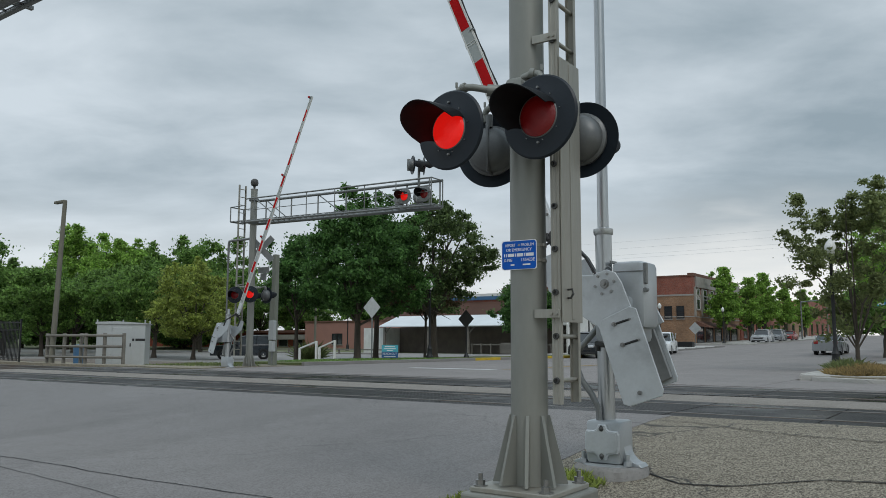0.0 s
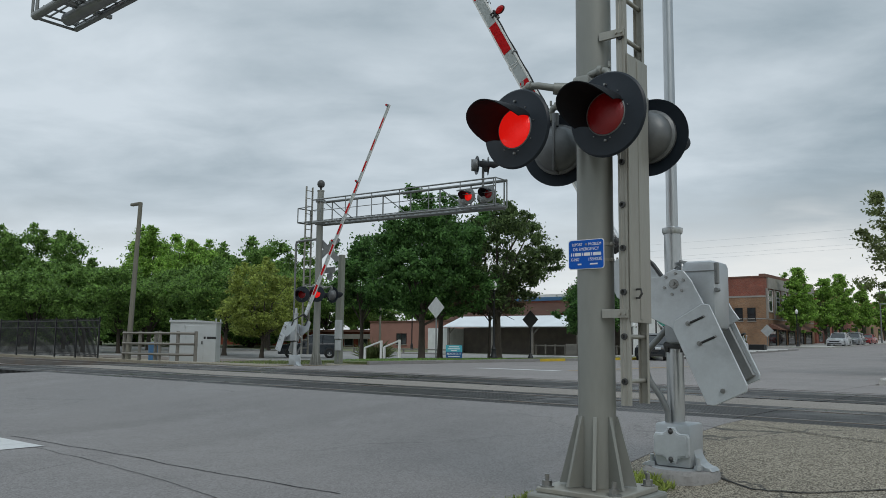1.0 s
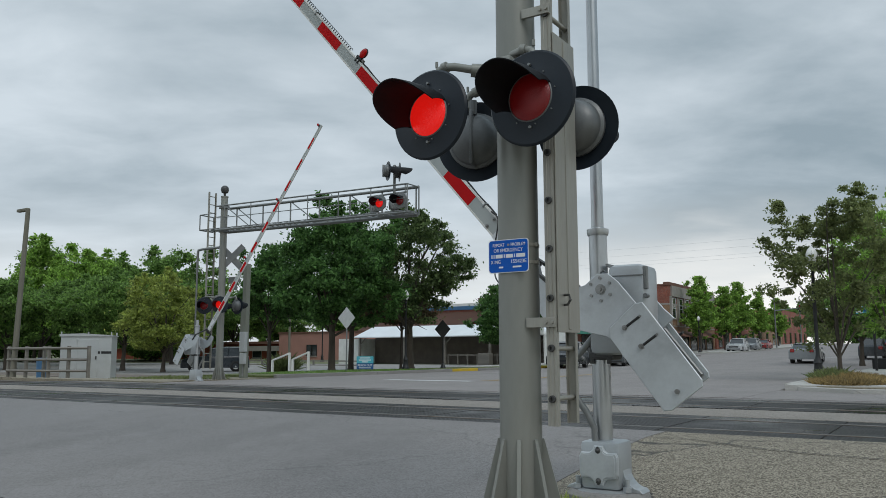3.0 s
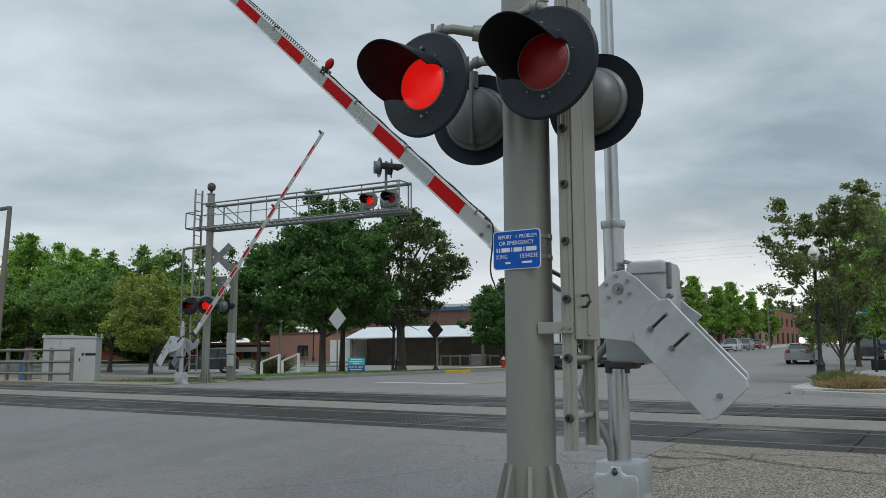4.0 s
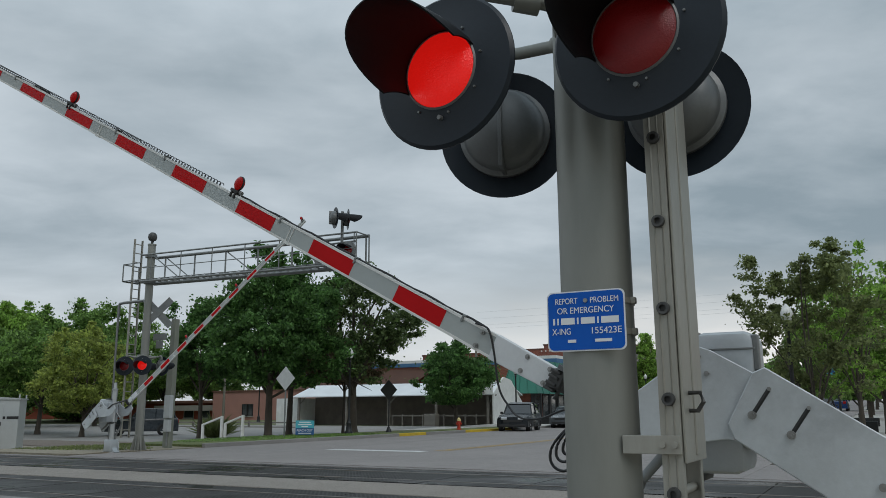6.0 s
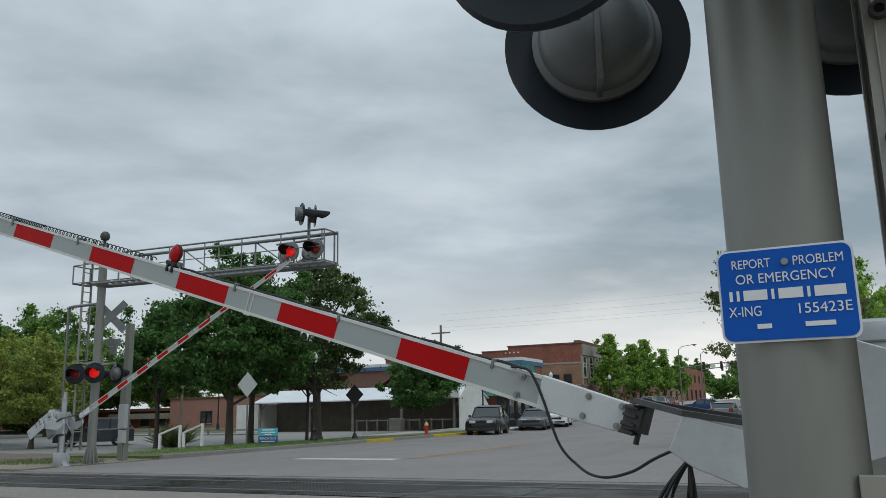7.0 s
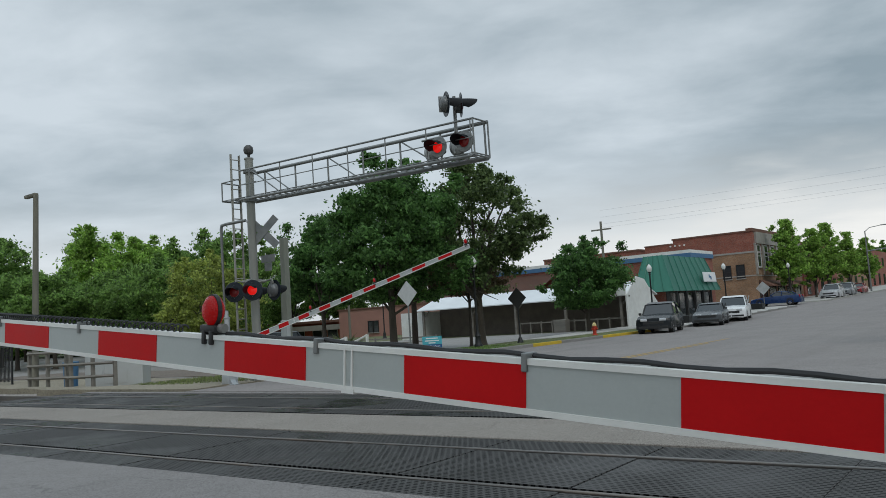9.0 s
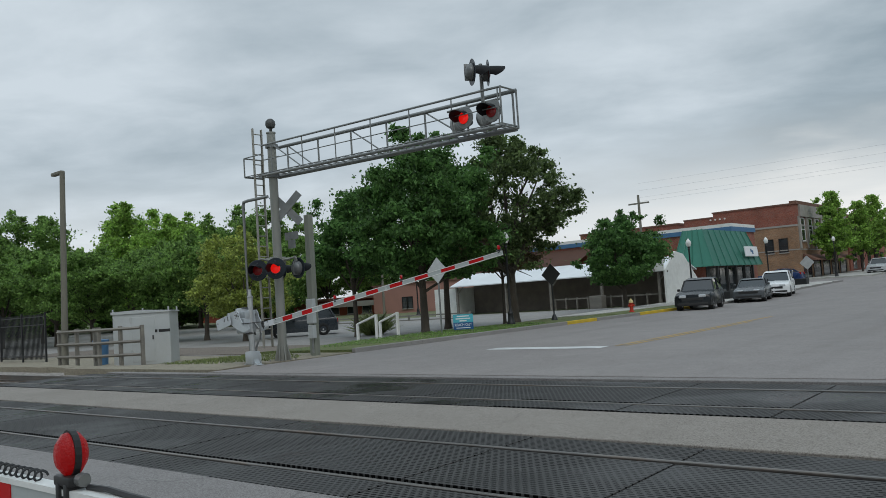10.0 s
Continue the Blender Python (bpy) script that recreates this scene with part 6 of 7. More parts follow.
def green_store():
    """Storefront under a steep green standing-seam mansard."""
    x0, x1, y0, y1 = -29.6, -27.4, 65.2, 75.0
    zb = 0.2
    g = thing("green_roofed_store", Matrix(), "small store with a steep green metal mansard roof", "building")
    bm = bmesh.new()
    box(bm, x0, y0, zb - 0.4, x1, y1, 2.9)
    part("wall", bm, M["brick_red"], g, "red brick walls")
    bm = bmesh.new()
    lo = [(x0 - 0.2, y0 - 0.7, 2.55), (x1 + 0.9, y0 - 0.7, 2.55), (x1 + 0.9, y1 + 0.5, 2.55), (x0 - 0.2, y1 + 0.5, 2.55)]
    hi = [(x0 + 0.4, y0 + 0.6, 5.45), (x1 - 0.3, y0 + 0.6, 5.45), (x1 - 0.3, y1 + 0.4, 5.45), (x0 + 0.4, y1 + 0.4, 5.45)]
    a, b = [bm.verts.new(p) for p in lo], [bm.verts.new(p) for p in hi]
    for k in range(4):
        bm.faces.new((a[k], a[(k + 1) % 4], b[(k + 1) % 4], b[k]))
    bm.faces.new(b)
    bm.faces.new(a[::-1])
    roof = part("roof", bm, M["greenmetal"], g, "green standing-seam mansard")
    def seam(p, q):
        bm = bmesh.new()
        tube(bm, p, q, 0.035, None, 4)
        part("seam", bm, M["greenmetal"], roof)
    for k in range(9):
        f = k / 8
        seam((x1 + 0.92, y0 - 0.7 + (y1 - y0 + 1.2) * f, 2.57), (x1 - 0.28, y0 + 0.6 + (y1 - y0 - 0.2) * f, 5.47))
    for k in range(5):
        f = k / 4
        seam((x0 - 0.2 + (x1 - x0 + 1.1) * f, y0 - 0.72, 2.57), (x0 + 0.4 + (x1 - x0 - 0.7) * f, y0 + 0.58, 5.47))
    bm = bmesh.new()
    mm = Matrix.Translation((x1 + 0.85, y1 - 1.9, 3.65)) @ Matrix.Rotation(radians(-6), 4, "Y")
    box(bm, -0.06, -1.5, -0.42, 0.06, 1.5, 0.42, 0.05, mm)
    sg = part("store_sign", bm, M["signwhite"], g, "white sign board on the mansard")
    bm = bmesh.new()
    box(bm, 0.062, -0.32, -0.06, 0.075, -0.05, 0.2, 0, mm)
    box(bm, 0.062, 0.0, -0.22, 0.075, 0.28, 0.08, 0, mm)
    part("emblem", bm, M["bluetrim"], sg)
    for k in range(5):
        y = y0 + 1.0 + k * 1.95
        window_part(g, x1 + 0.01, y + 0.4, 1.5, 1.5, 2.0, "x", M["plastic"], 0.08, 0)
        bm = bmesh.new()
        box(bm, x1 + 0.7, y - 0.75, zb - 0.3, x1 + 0.85, y - 0.6, 2.66)
        part("post", bm, M["plastic"], g, "dark porch post")
    bm = bmesh.new()
    box(bm, x1 + 0.01, y0 + 0.0, zb - 0.3, x1 + 0.06, y0 + 0.7, 2.6)
    part("door", bm, M["signdark"], g, "dark doorway")


green_store()


def shed():
    """Long open-fronted shed with a white metal roof and a white gable."""
    y0, x0, x1 = 58.6, -46.5, -28.0
    g = thing("white_roofed_shed", Matrix(), "long low shed with a white metal roof and open front", "shed")
    bm = bmesh.new()
    box(bm, x0, y0 + 2.6, -0.2, x1, y0 + 5.3, 2.4)
    part("back_wall", bm, M["shedwall"], g, "dark board wall in the shade")
    bm = bmesh.new()
    slab = [(y0 - 0.3, 2.35), (y0 - 0.3, 2.43), (y0 + 2.7, 3.45), (y0 + 5.6, 2.45), (y0 + 5.6, 2.35), (y0 + 2.7, 3.35)]
    va = [bm.verts.new((x0 - 0.3, y, z)) for y, z in slab]
    vb = [bm.verts.new((x1 + 0.3, y, z)) for y, z in slab]
    bm.faces.new(va)
    bm.faces.new(vb[::-1])
    for k in range(6):
        bm.faces.new((va[k], vb[k], vb[(k + 1) % 6], va[(k + 1) % 6]))
    bmesh.ops.recalc_face_normals(bm, faces=bm.faces)
    part("roof", bm, M["roofwhite"], g, "white metal roof")
    for x in (x0 + 0.2, x0 + 5.2, x0 + 9.4, x0 + 13.8, x1 - 0.2):
        bm = bmesh.new()
        box(bm, x - 0.09, y0 - 0.05, -0.3, x + 0.09, y0 + 0.13, 2.4)
        tube(bm, (x, y0 + 0.04, 1.7), (x + 0.7, y0 + 0.04, 2.38), 0.06, None, 4)
        part("post", bm, M["wood"], g, "timber post with a brace")
    bm = bmesh.new()
    va = [(x1 + 0.32, y0 - 0.3, -0.2), (x1 + 0.32, y0 - 0.3, 2.45), (x1 + 0.32, y0 + 1.6, 3.75), (x1 + 0.32, y0 + 3.0, 3.55), (x1 + 0.32, y0 + 5.5, 1.6), (x1 + 0.32, y0 + 5.5, -0.2)]
    f = [bm.verts.new(p) for p in va]
    b = [bm.verts.new((p[0] + 0.12, p[1], p[2])) for p in va]
    bm.faces.new(f)
    bm.faces.new(b[::-1])
    for k in range(6):
        bm.faces.new((f[k], b[k], b[(k + 1) % 6], f[(k + 1) % 6]))
    bmesh.ops.recalc_face_normals(bm, faces=bm.faces)
    part("gable", bm, M["whitepaint"], g, "white end gable")
    bm = bmesh.new()
    box(bm, x1 - 1.6, y0 - 0.45, 2.4, x1 + 0.4, y0 - 0.3, 3.7)
    part("white_panel", bm, M["whitepaint"], g, "white board panel")
    bm = bmesh.new()
    box(bm, x0 - 2.6, y0 + 0.4, -0.3, x0, y0 + 3.4, 2.3)
    part("white_panel", bm, M["whitepaint"], g, "white board panel")
    window_part(g, x1 - 0.75, y0 - 0.46, 3.0, 0.9, 0.9, "y", M["plastic"], 0.06, 1)
    bm = bmesh.new()
    for k in range(9):
        box(bm, x0 + 9.5 + k * 0.95, y0 + 0.3, -0.2, x0 + 9.6 + k * 0.95, y0 + 0.4, 0.9)
    box(bm, x0 + 9.4, y0 + 0.32, 0.75, x1, y0 + 0.38, 0.85)
    part("rail_fence", bm, M["wood"], g, "low timber railing")
    bm = bmesh.new()
    box(bm, x0 + 13.2, y0 - 0.9, -0.1, x0 + 14.2, y0 - 0.2, 0.95, 0.03)
    tagged(part("utility_box", bm, M["wood"]), "tan utility box before the shed", "box")
    g2 = thing("brown_roofed_house", Matrix(), "house with a reddish brown roof behind the shed", "house")
    bm = bmesh.new()
    box(bm, -56, 72, -0.2, -44, 84, 3.4)
    part("wall", bm, M["brick_red"], g2)
    bm = bmesh.new()
    for q in ([(-57, 71, 3.3), (-43, 71, 3.3), (-43, 78, 5.9), (-57, 78, 5.9)], [(-57, 85, 3.3), (-57, 78, 5.9), (-43, 78, 5.9), (-43, 85, 3.3)]):
        bm.faces.new([bm.verts.new(p) for p in q])
    bmesh.ops.solidify(bm, geom=bm.faces[:], thickness=0.15)
    part("roof", bm, M["darkroof"], g2, "reddish brown roof")


shed()


def pink_building():
    g = thing("pink_building", Matrix(), "long one-storey pink painted building beyond the lot", "building")
    zb = -0.6
    bm = bmesh.new()
    box(bm, -67.4, 70, zb, -46, 80, 3.3)
    part("wall", bm, M["pink"], g, "dull pink wall")
    bm = bmesh.new()
    box(bm, -67.5, 69.9, 3.3, -45.9, 80, 3.45)
    part("coping", bm, M["darkroof"], g)
    for x in (-62.7, -61.9):
        window_part(g, x, 69.99, 1.35, 0.75, 1.25, "y", M["plastic"], 0.06, 1)
    for x in (-55.0, -49.0):
        window_part(g, x, 69.99, 1.45, 1.0, 1.1, "y", M["whitepaint"], 0.07, 1)
    bm = bmesh.new()
    box(bm, -53.0, 69.93, zb, -52.0, 69.99, 1.6)
    part("door", bm, M["redwall"], g, "red door")
    bm = bmesh.new()
    box(bm, -51.6, 69.9, zb, -50.9, 69.985, 1.8)
    part("door_trim", bm, M["whitepaint"], g)
    h = thing("red_building", Matrix(), "low red building behind the trees", "building")
    bm = bmesh.new()
    box(bm, -104, 72, zb, -67.6, 82, 2.15)
    part("wall", bm, M["redwall"], h, "red wall")
    bm = bmesh.new()
    box(bm, -104, 71.4, 2.15, -67.6, 82.4, 2.45)
    part("roof", bm, M["darkroof"], h, "brown roof edge")
    bm = bmesh.new()
    box(bm, -78, 71.3, 1.3, -67.6, 71.9, 1.9)
    part("canopy", bm, M["stone"], h, "tan canopy")
    for x in (-76, -73, -70.5):
        window_part(h, x, 71.99, 0.9, 1.6, 0.9, "y", M["stone"], 0.07, 0)


pink_building()


def right_shops():
    """Shop fronts on the street's other side, half hidden by the trees."""
    for name, x0, y0, y1, H, mm, label in (("brick_shop", 4.4, 58, 72, 6.5, "brick_red", "red brick shop on the shaded side"), ("brick_shop", 4.2, 72.1, 82.5, 5.2, "brick", "brown brick shop on the shaded side"),
                                          ("brick_shop", 4.2, 97, 118, 8.2, "brick_red", "red brick shop in the far block"), ("brick_shop", 4.2, 118.1, 150, 6.0, "brick", "brown brick shop in the far block")):
        g = thing(name, Matrix(), label, "building", "shops on the shaded side")
        z = ground_z(x0, y0)
        bm = bmesh.new()
        box(bm, x0, y0, z - 0.3, x0 + 12, y1, z + H)
        part("wall", bm, M[mm], g)
        bm = bmesh.new()
        box(bm, x0 - 0.1, y0 - 0.1, z + H, x0 + 12, y1, z + H + 0.25)
        part("coping", bm, M["stone"], g)
        n = int((y1 - y0) / 3.2)
        for k in range(n):
            y = y0 + (k + 0.5) * (y1 - y0) / n
            bm = bmesh.new()
            box(bm, x0 - 0.05, y - 1.1, z + 0.5, x0 - 0.01, y + 1.1, z + 2.5)
            part("window", bm, M["window"], g)
            if H > 6:
                bm = bmesh.new()
                box(bm, x0 - 0.05, y - 0.5, z + 4.2, x0 - 0.01, y + 0.5, z + 5.8)
                part("window", bm, M["window"], g)
        bm = bmesh.new()
        box(bm, x0 - 1.6, y0 + 0.5, z + 2.75, x0, y1 - 0.5, z + 2.95)
        part("canopy", bm, M["whitepaint"], g, "flat pale canopy")
        for k in range(4):
            bm = bmesh.new()
            y = y0 + 1 + k * (y1 - y0 - 2) / 3
            box(bm, x0 - 1.55, y - 0.06, z - 0.1, x0 - 1.43, y + 0.06, z + 2.75)
            part("post", bm, M["whitepaint"], g)
    for x0, y0, y1, H, mm in ((-46, 119, 140, 7.5, "brick_red"), (-46, 140.2, 170, 6.2, "brick"), (-46, 170.2, 200, 7.0, "brick_red")):
        g = thing("brick_shop", Matrix(), "brick shop farther up the street", "building", "shops of the far block")
        z = ground_z(-29, y0)
        bm = bmesh.new()
        box(bm, x0, y0, z - 0.3, -29.4, y1, z + H)
        part("wall", bm, M[mm], g)
        for k in range(5):
            y = y0 + (k + 0.5) * (y1 - y0) / 5
            for zz, hh2 in ((1.5, 2.2), (4.9, 1.6)):
                bm = bmesh.new()
                box(bm, -29.38, y - 0.9, z + zz - hh2 / 2, -29.33, y + 0.9, z + zz + hh2 / 2)
                part("window", bm, M["window"], g)


right_shops()


# ---- vehicles ----
def car(name, m, colour, rgb, style, label, group=""):
    """A car lengthwise along local x, nose to -x: body from cross sections, glass, wheels and lights."""
    g = thing(name, m, label, "car", group)
    L, W, H = {"suv": (4.55, 1.84, 1.68), "sedan": (4.75, 1.80, 1.44), "van": (5.0, 1.92, 1.72)}[style]
    roof = {"suv": [(-0.30, 0.98), (-0.10, 1.58), (0.12, 1.68), (0.78, 1.64), (0.93, 1.10)],
            "sedan": [(-0.22, 0.93), (0.02, 1.36), (0.18, 1.44), (0.52, 1.38), (0.80, 0.98)],
            "van": [(-0.42, 0.98), (-0.18, 1.60), (0.05, 1.72), (0.86, 1.68), (0.97, 1.05)]}[style]
    deck = {"suv": [(-1.0, 0.55), (-0.97, 0.80), (-0.80, 0.93), (-0.30, 1.02), (0.93, 1.08), (0.99, 0.95), (1.0, 0.5)],
            "sedan": [(-1.0, 0.50), (-0.97, 0.68), (-0.75, 0.82), (-0.22, 0.95), (0.80, 1.0), (0.97, 0.92), (1.0, 0.5)],
            "van": [(-1.0, 0.55), (-0.97, 0.80), (-0.80, 0.93), (-0.42, 1.02), (0.96, 1.08), (0.99, 0.95), (1.0, 0.5)]}[style]
    hx = L / 2
    zb = 0.24
    bm = bmesh.new()
    # lower body: profile swept across the width, rounded inwards at the sides
    secs = []
    for yy, dz, dx in ((-W / 2, -0.10, 0.985), (-W / 2 + 0.06, -0.02, 1.0), (0, 0.02, 1.005), (W / 2 - 0.06, -0.02, 1.0), (W / 2, -0.10, 0.985)):
        pr = [(-hx * dx, zb)] + [(x * hx * dx, z + dz * (0.3 if z < 0.7 else 1)) for x, z in deck] + [(hx * dx, zb)]
        secs.append([bm.verts.new((x, yy, z)) for x, z in pr])
    for a, b in zip(secs, secs[1:]):
        for k in range(len(a)):
            k2 = (k + 1) % len(a)
            bm.faces.new((a[k], b[k], b[k2], a[k2]))
    bm.faces.new(secs[0])
    bm.faces.new(secs[-1][::-1])
    # roof shell
    rs = []
    for yy, dz in ((-W / 2 + 0.20, -0.05), (-W / 2 + 0.32, 0.0), (W / 2 - 0.32, 0.0), (W / 2 - 0.20, -0.05)):
        rs.append([bm.verts.new((x * hx, yy, z + dz)) for x, z in roof[1:4]])
    for a, b in zip(rs, rs[1:]):
        for k in range(2):
            bm.faces.new((a[k], b[k], b[k + 1], a[k + 1]))
    bmesh.ops.recalc_face_normals(bm, faces=bm.faces)
    body = part("body", bm, paint(colour, rgb), g, "", True)
    # glasshouse just inside the roof
    bm = bmesh.new()
    lo = []
    for s in (-1, 1):
        yb, yt = s * (W / 2 - 0.07), s * (W / 2 - 0.215)
        pts = [(roof[0][0] * hx, yb, roof[0][1] - 0.03), (roof[1][0] * hx, yt, roof[1][1] - 0.06), (roof[2][0] * hx, yt, roof[2][1] - 0.06), (roof[3][0] * hx, yt, roof[3][1] - 0.06), (roof[4][0] * hx, yb, roof[4][1] - 0.08)]
        lo.append([bm.verts.new(p) for p in pts])
    for k in range(4):
        bm.faces.new((lo[0][k], lo[1][k], lo[1][k + 1], lo[0][k + 1]))
    bm.faces.new(lo[0])
    bm.faces.new(lo[1][::-1])
    bmesh.ops.recalc_face_normals(bm, faces=bm.faces)
    part("glasshouse", bm, M["carglass"], g, "dark glass")
    for s in (-1, 1):                                          # pillars
        for xa, za, xb, zb2 in ((roof[0][0], roof[0][1] - 0.03, roof[1][0], roof[1][1] - 0.03), ((roof[2][0] + roof[3][0]) / 2 - 0.08, 1.0, (roof[2][0] + roof[3][0]) / 2 - 0.06, roof[2][1] - 0.05), (roof[3][0], roof[3][1] - 0.03, roof[4][0], roof[4][1] - 0.06)):
            bm = bmesh.new()
            tube(bm, (xa * hx, s * (W / 2 - 0.065), za), (xb * hx, s * (W / 2 - 0.205), zb2), 0.038, None, 6)
            part("pillar", bm, paint(colour, rgb), g)
    for sx in (-0.62, 0.60):
        for s in (-1, 1):
            bm = bmesh.new()
            mm = Matrix.Translation((sx * hx, s * (W / 2 - 0.11), 0.335)) @ Matrix.Rotation(radians(90), 4, "X")
            lathe(bm, [(0.20, -0.115), (0.30, -0.115), (0.335, -0.08), (0.335, 0.08), (0.30, 0.115), (0.20, 0.115)], mm, 20)
            w = part("wheel", bm, M["tyre"], g, "black tyre", True)
            bm = bmesh.new()
            lathe(bm, [(0.0, -0.118), (0.05, -0.118), (0.06, -0.10), (0.21, -0.11), (0.21, 0.11), (0.06, 0.10), (0.05, 0.118), (0.0, 0.118)], mm, 14)
            part("rim", bm, M["rim"], w, "alloy rim")
            bm = bmesh.new()
            lathe(bm, [(0.335, -0.13), (0.385, -0.13), (0.385, 0.118), (0.335, 0.118)], mm, 20)
            part("wheel_arch", bm, M["plastic"], g)
    for s in (-1, 1):
        bm = bmesh.new()
        box(bm, -hx * 1.0, s * (W / 2 - 0.42) - 0.18, 0.66, -hx * 0.88, s * (W / 2 - 0.42) + 0.18, 0.80 if style != "sedan" else 0.74, 0.03)
        part("headlight", bm, M["headlight"], g, "clear headlight")
        bm = bmesh.new()
        box(bm, hx * 0.93, s * (W / 2 - 0.26) - 0.14, 0.74, hx * 1.004, s * (W / 2 - 0.26) + 0.14, 0.98, 0.02)
        part("tail_light", bm, M["taillight"], g, "red tail light")
        bm = bmesh.new()
        box(bm, roof[0][0] * hx + 0.15, s * (W / 2 + 0.02), 0.98, roof[0][0] * hx + 0.32, s * (W / 2 + 0.17), 1.12, 0.03)
        part("mirror", bm, paint(colour, rgb), g)
    bm = bmesh.new()
    box(bm, -hx - 0.012, -0.55, 0.50, -hx * 0.96, 0.55, 0.66, 0.02)
    box(bm, -hx - 0.012, -W / 2 + 0.15, 0.27, -hx * 0.95, W / 2 - 0.15, 0.40, 0.02)
    part("grille", bm, M["plastic"], g, "black grille")
    return g


def parked(x, y, rz, *a, **k):
    return car("car", pose(x, y, ground_z(x, y), 0, 0, rz), *a, **k)


parked(-21.2, 48.3, 102, "black_paint", (0.012, 0.014, 0.016), "suv", "black sport utility car parked at the kerb", "parked cars")
parked(-21.4, 57.3, 102, "graphite_paint", (0.07, 0.075, 0.08), "sedan", "dark grey saloon parked at the kerb", "parked cars")
parked(-21.6, 62.9, 102, "white_paintwork", (0.72, 0.73, 0.73), "van", "white minivan parked at the kerb", "parked cars")
parked(-23.3, 104.5, 90, "silver_paint_car", (0.45, 0.46, 0.47), "suv", "silver sport utility car parked in the far block", "parked cars")
parked(-23.3, 112.0, 90, "grey_paint_car", (0.2, 0.21, 0.22), "suv", "grey sport utility car parked in the far block", "parked cars")
parked(-23.3, 119.5, 90, "red_paint_car", (0.25, 0.02, 0.02), "sedan", "dark red saloon parked in the far block", "parked cars")
parked(-9.7, 65.5, 270, "dull_silver_paint", (0.30, 0.305, 0.31), "sedan", "silver saloon waiting in the street", "parked cars")
parked(-6.0, 74.0, 270, "graphite_paint", (0.07, 0.075, 0.08), "suv", "dark car parked on the shaded side", "parked cars")
parked(-6.0, 88.0 + 12, 270, "blue_paint_car", (0.015, 0.04, 0.12), "sedan", "blue saloon parked on the shaded side", "parked cars")
parked(1.8, 47.5, 270, "blue_paint_car", (0.015, 0.04, 0.12), "suv", "blue car parked beyond the planting", "parked cars")
lot_car = car("car", pose(-43.9, 39.6, ground_z(-43.9, 39.6), 0, 0, 46), "slate_paint", (0.035, 0.042, 0.05), "suv", "slate grey sport utility car in the parking lot", "parked cars")
blue_car = car("car", pose(-15, 89.5, ground_z(-15, 89.5)), "blue_paint_car", (0.015, 0.04, 0.12), "sedan", "dark blue saloon crossing the street", "moving cars")


# ---- street furniture ----
def street_lamp(x, y, h=4.25):
    z = ground_z(x, y) + 0.1
    g = thing("street_lamp", pose(x, y, z), "black iron lamp post with a pale acorn globe", "street lamp", "street lamps")
    bm = bmesh.new()
    lathe(bm, [(0.0, 0.0), (0.20, 0.0), (0.20, 0.10), (0.15, 0.16), (0.12, 0.45), (0.14, 0.50), (0.09, 0.60), (0.06, 0.75), (0.05, h - 0.75), (0.09, h - 0.70), (0.06, h - 0.62), (0.12, h - 0.52), (0.0, h - 0.50)], None, 16)
    part("post", bm, M["iron"], g, "black fluted post", True)
    bm = bmesh.new()
    lathe(bm, [(0.0, h - 0.52), (0.11, h - 0.52), (0.175, h - 0.36), (0.18, h - 0.24), (0.12, h - 0.10), (0.07, h - 0.05), (0.04, h), (0.0, h + 0.03)], None, 18)
    part("globe", bm, M["globe"], g, "pale acorn globe", True)


for x, y in ((-25.3, 36.2), (-25.6, 58.0), (-4.0, 28.9), (-25.9, 75), (-25.9, 96.8), (-25.9, 113), (-3.2, 66), (-3.2, 98), (-52, 60)):
    street_lamp(x, y)


def diamond_sign(x, y, top, size, face, label):
    z = ground_z(x, y)
    g = thing("diamond_sign", pose(x, y, z, 0, 0, 0), label, "road sign", "diamond signs")
    bm = bmesh.new()
    box(bm, -0.03, -0.02, -0.1, 0.03, 0.02, top - z - 0.05)
    part("post", bm, M["galv"] if face != "signdark" else M["iron"], g, "slim post")
    bm = bmesh.new()
    c = top - z - size * 0.72
    r = size * 0.7071
    slab_xz(bm, [(-r, c), (-r + 0.03, c + 0.03), (-0.03, c + r - 0.03), (0, c + r), (0.03, c + r - 0.03), (r, c), (0, c - r)], -0.035, -0.028)
    part("panel", bm, M[face], g, "diamond panel seen from behind")
    if face == "signdark":
        bm = bmesh.new()
        lathe(bm, [(0.0, 0), (0.18, 0), (0.16, 0.12), (0.07, 0.35), (0.0, 0.4)], None, 12)
        part("base", bm, M["iron"], g, "flared iron base")


diamond_sign(-25.2, 31.1, 3.2, 0.76, "signback", "plain grey back of a diamond road sign")
diamond_sign(-24.9, 39.3, 2.85, 0.76, "signdark", "black back of a diamond road sign on an iron post")
diamond_sign(-24.7, 82.0, 3.15, 0.9, "signback", "grey back of a diamond road sign at the corner")


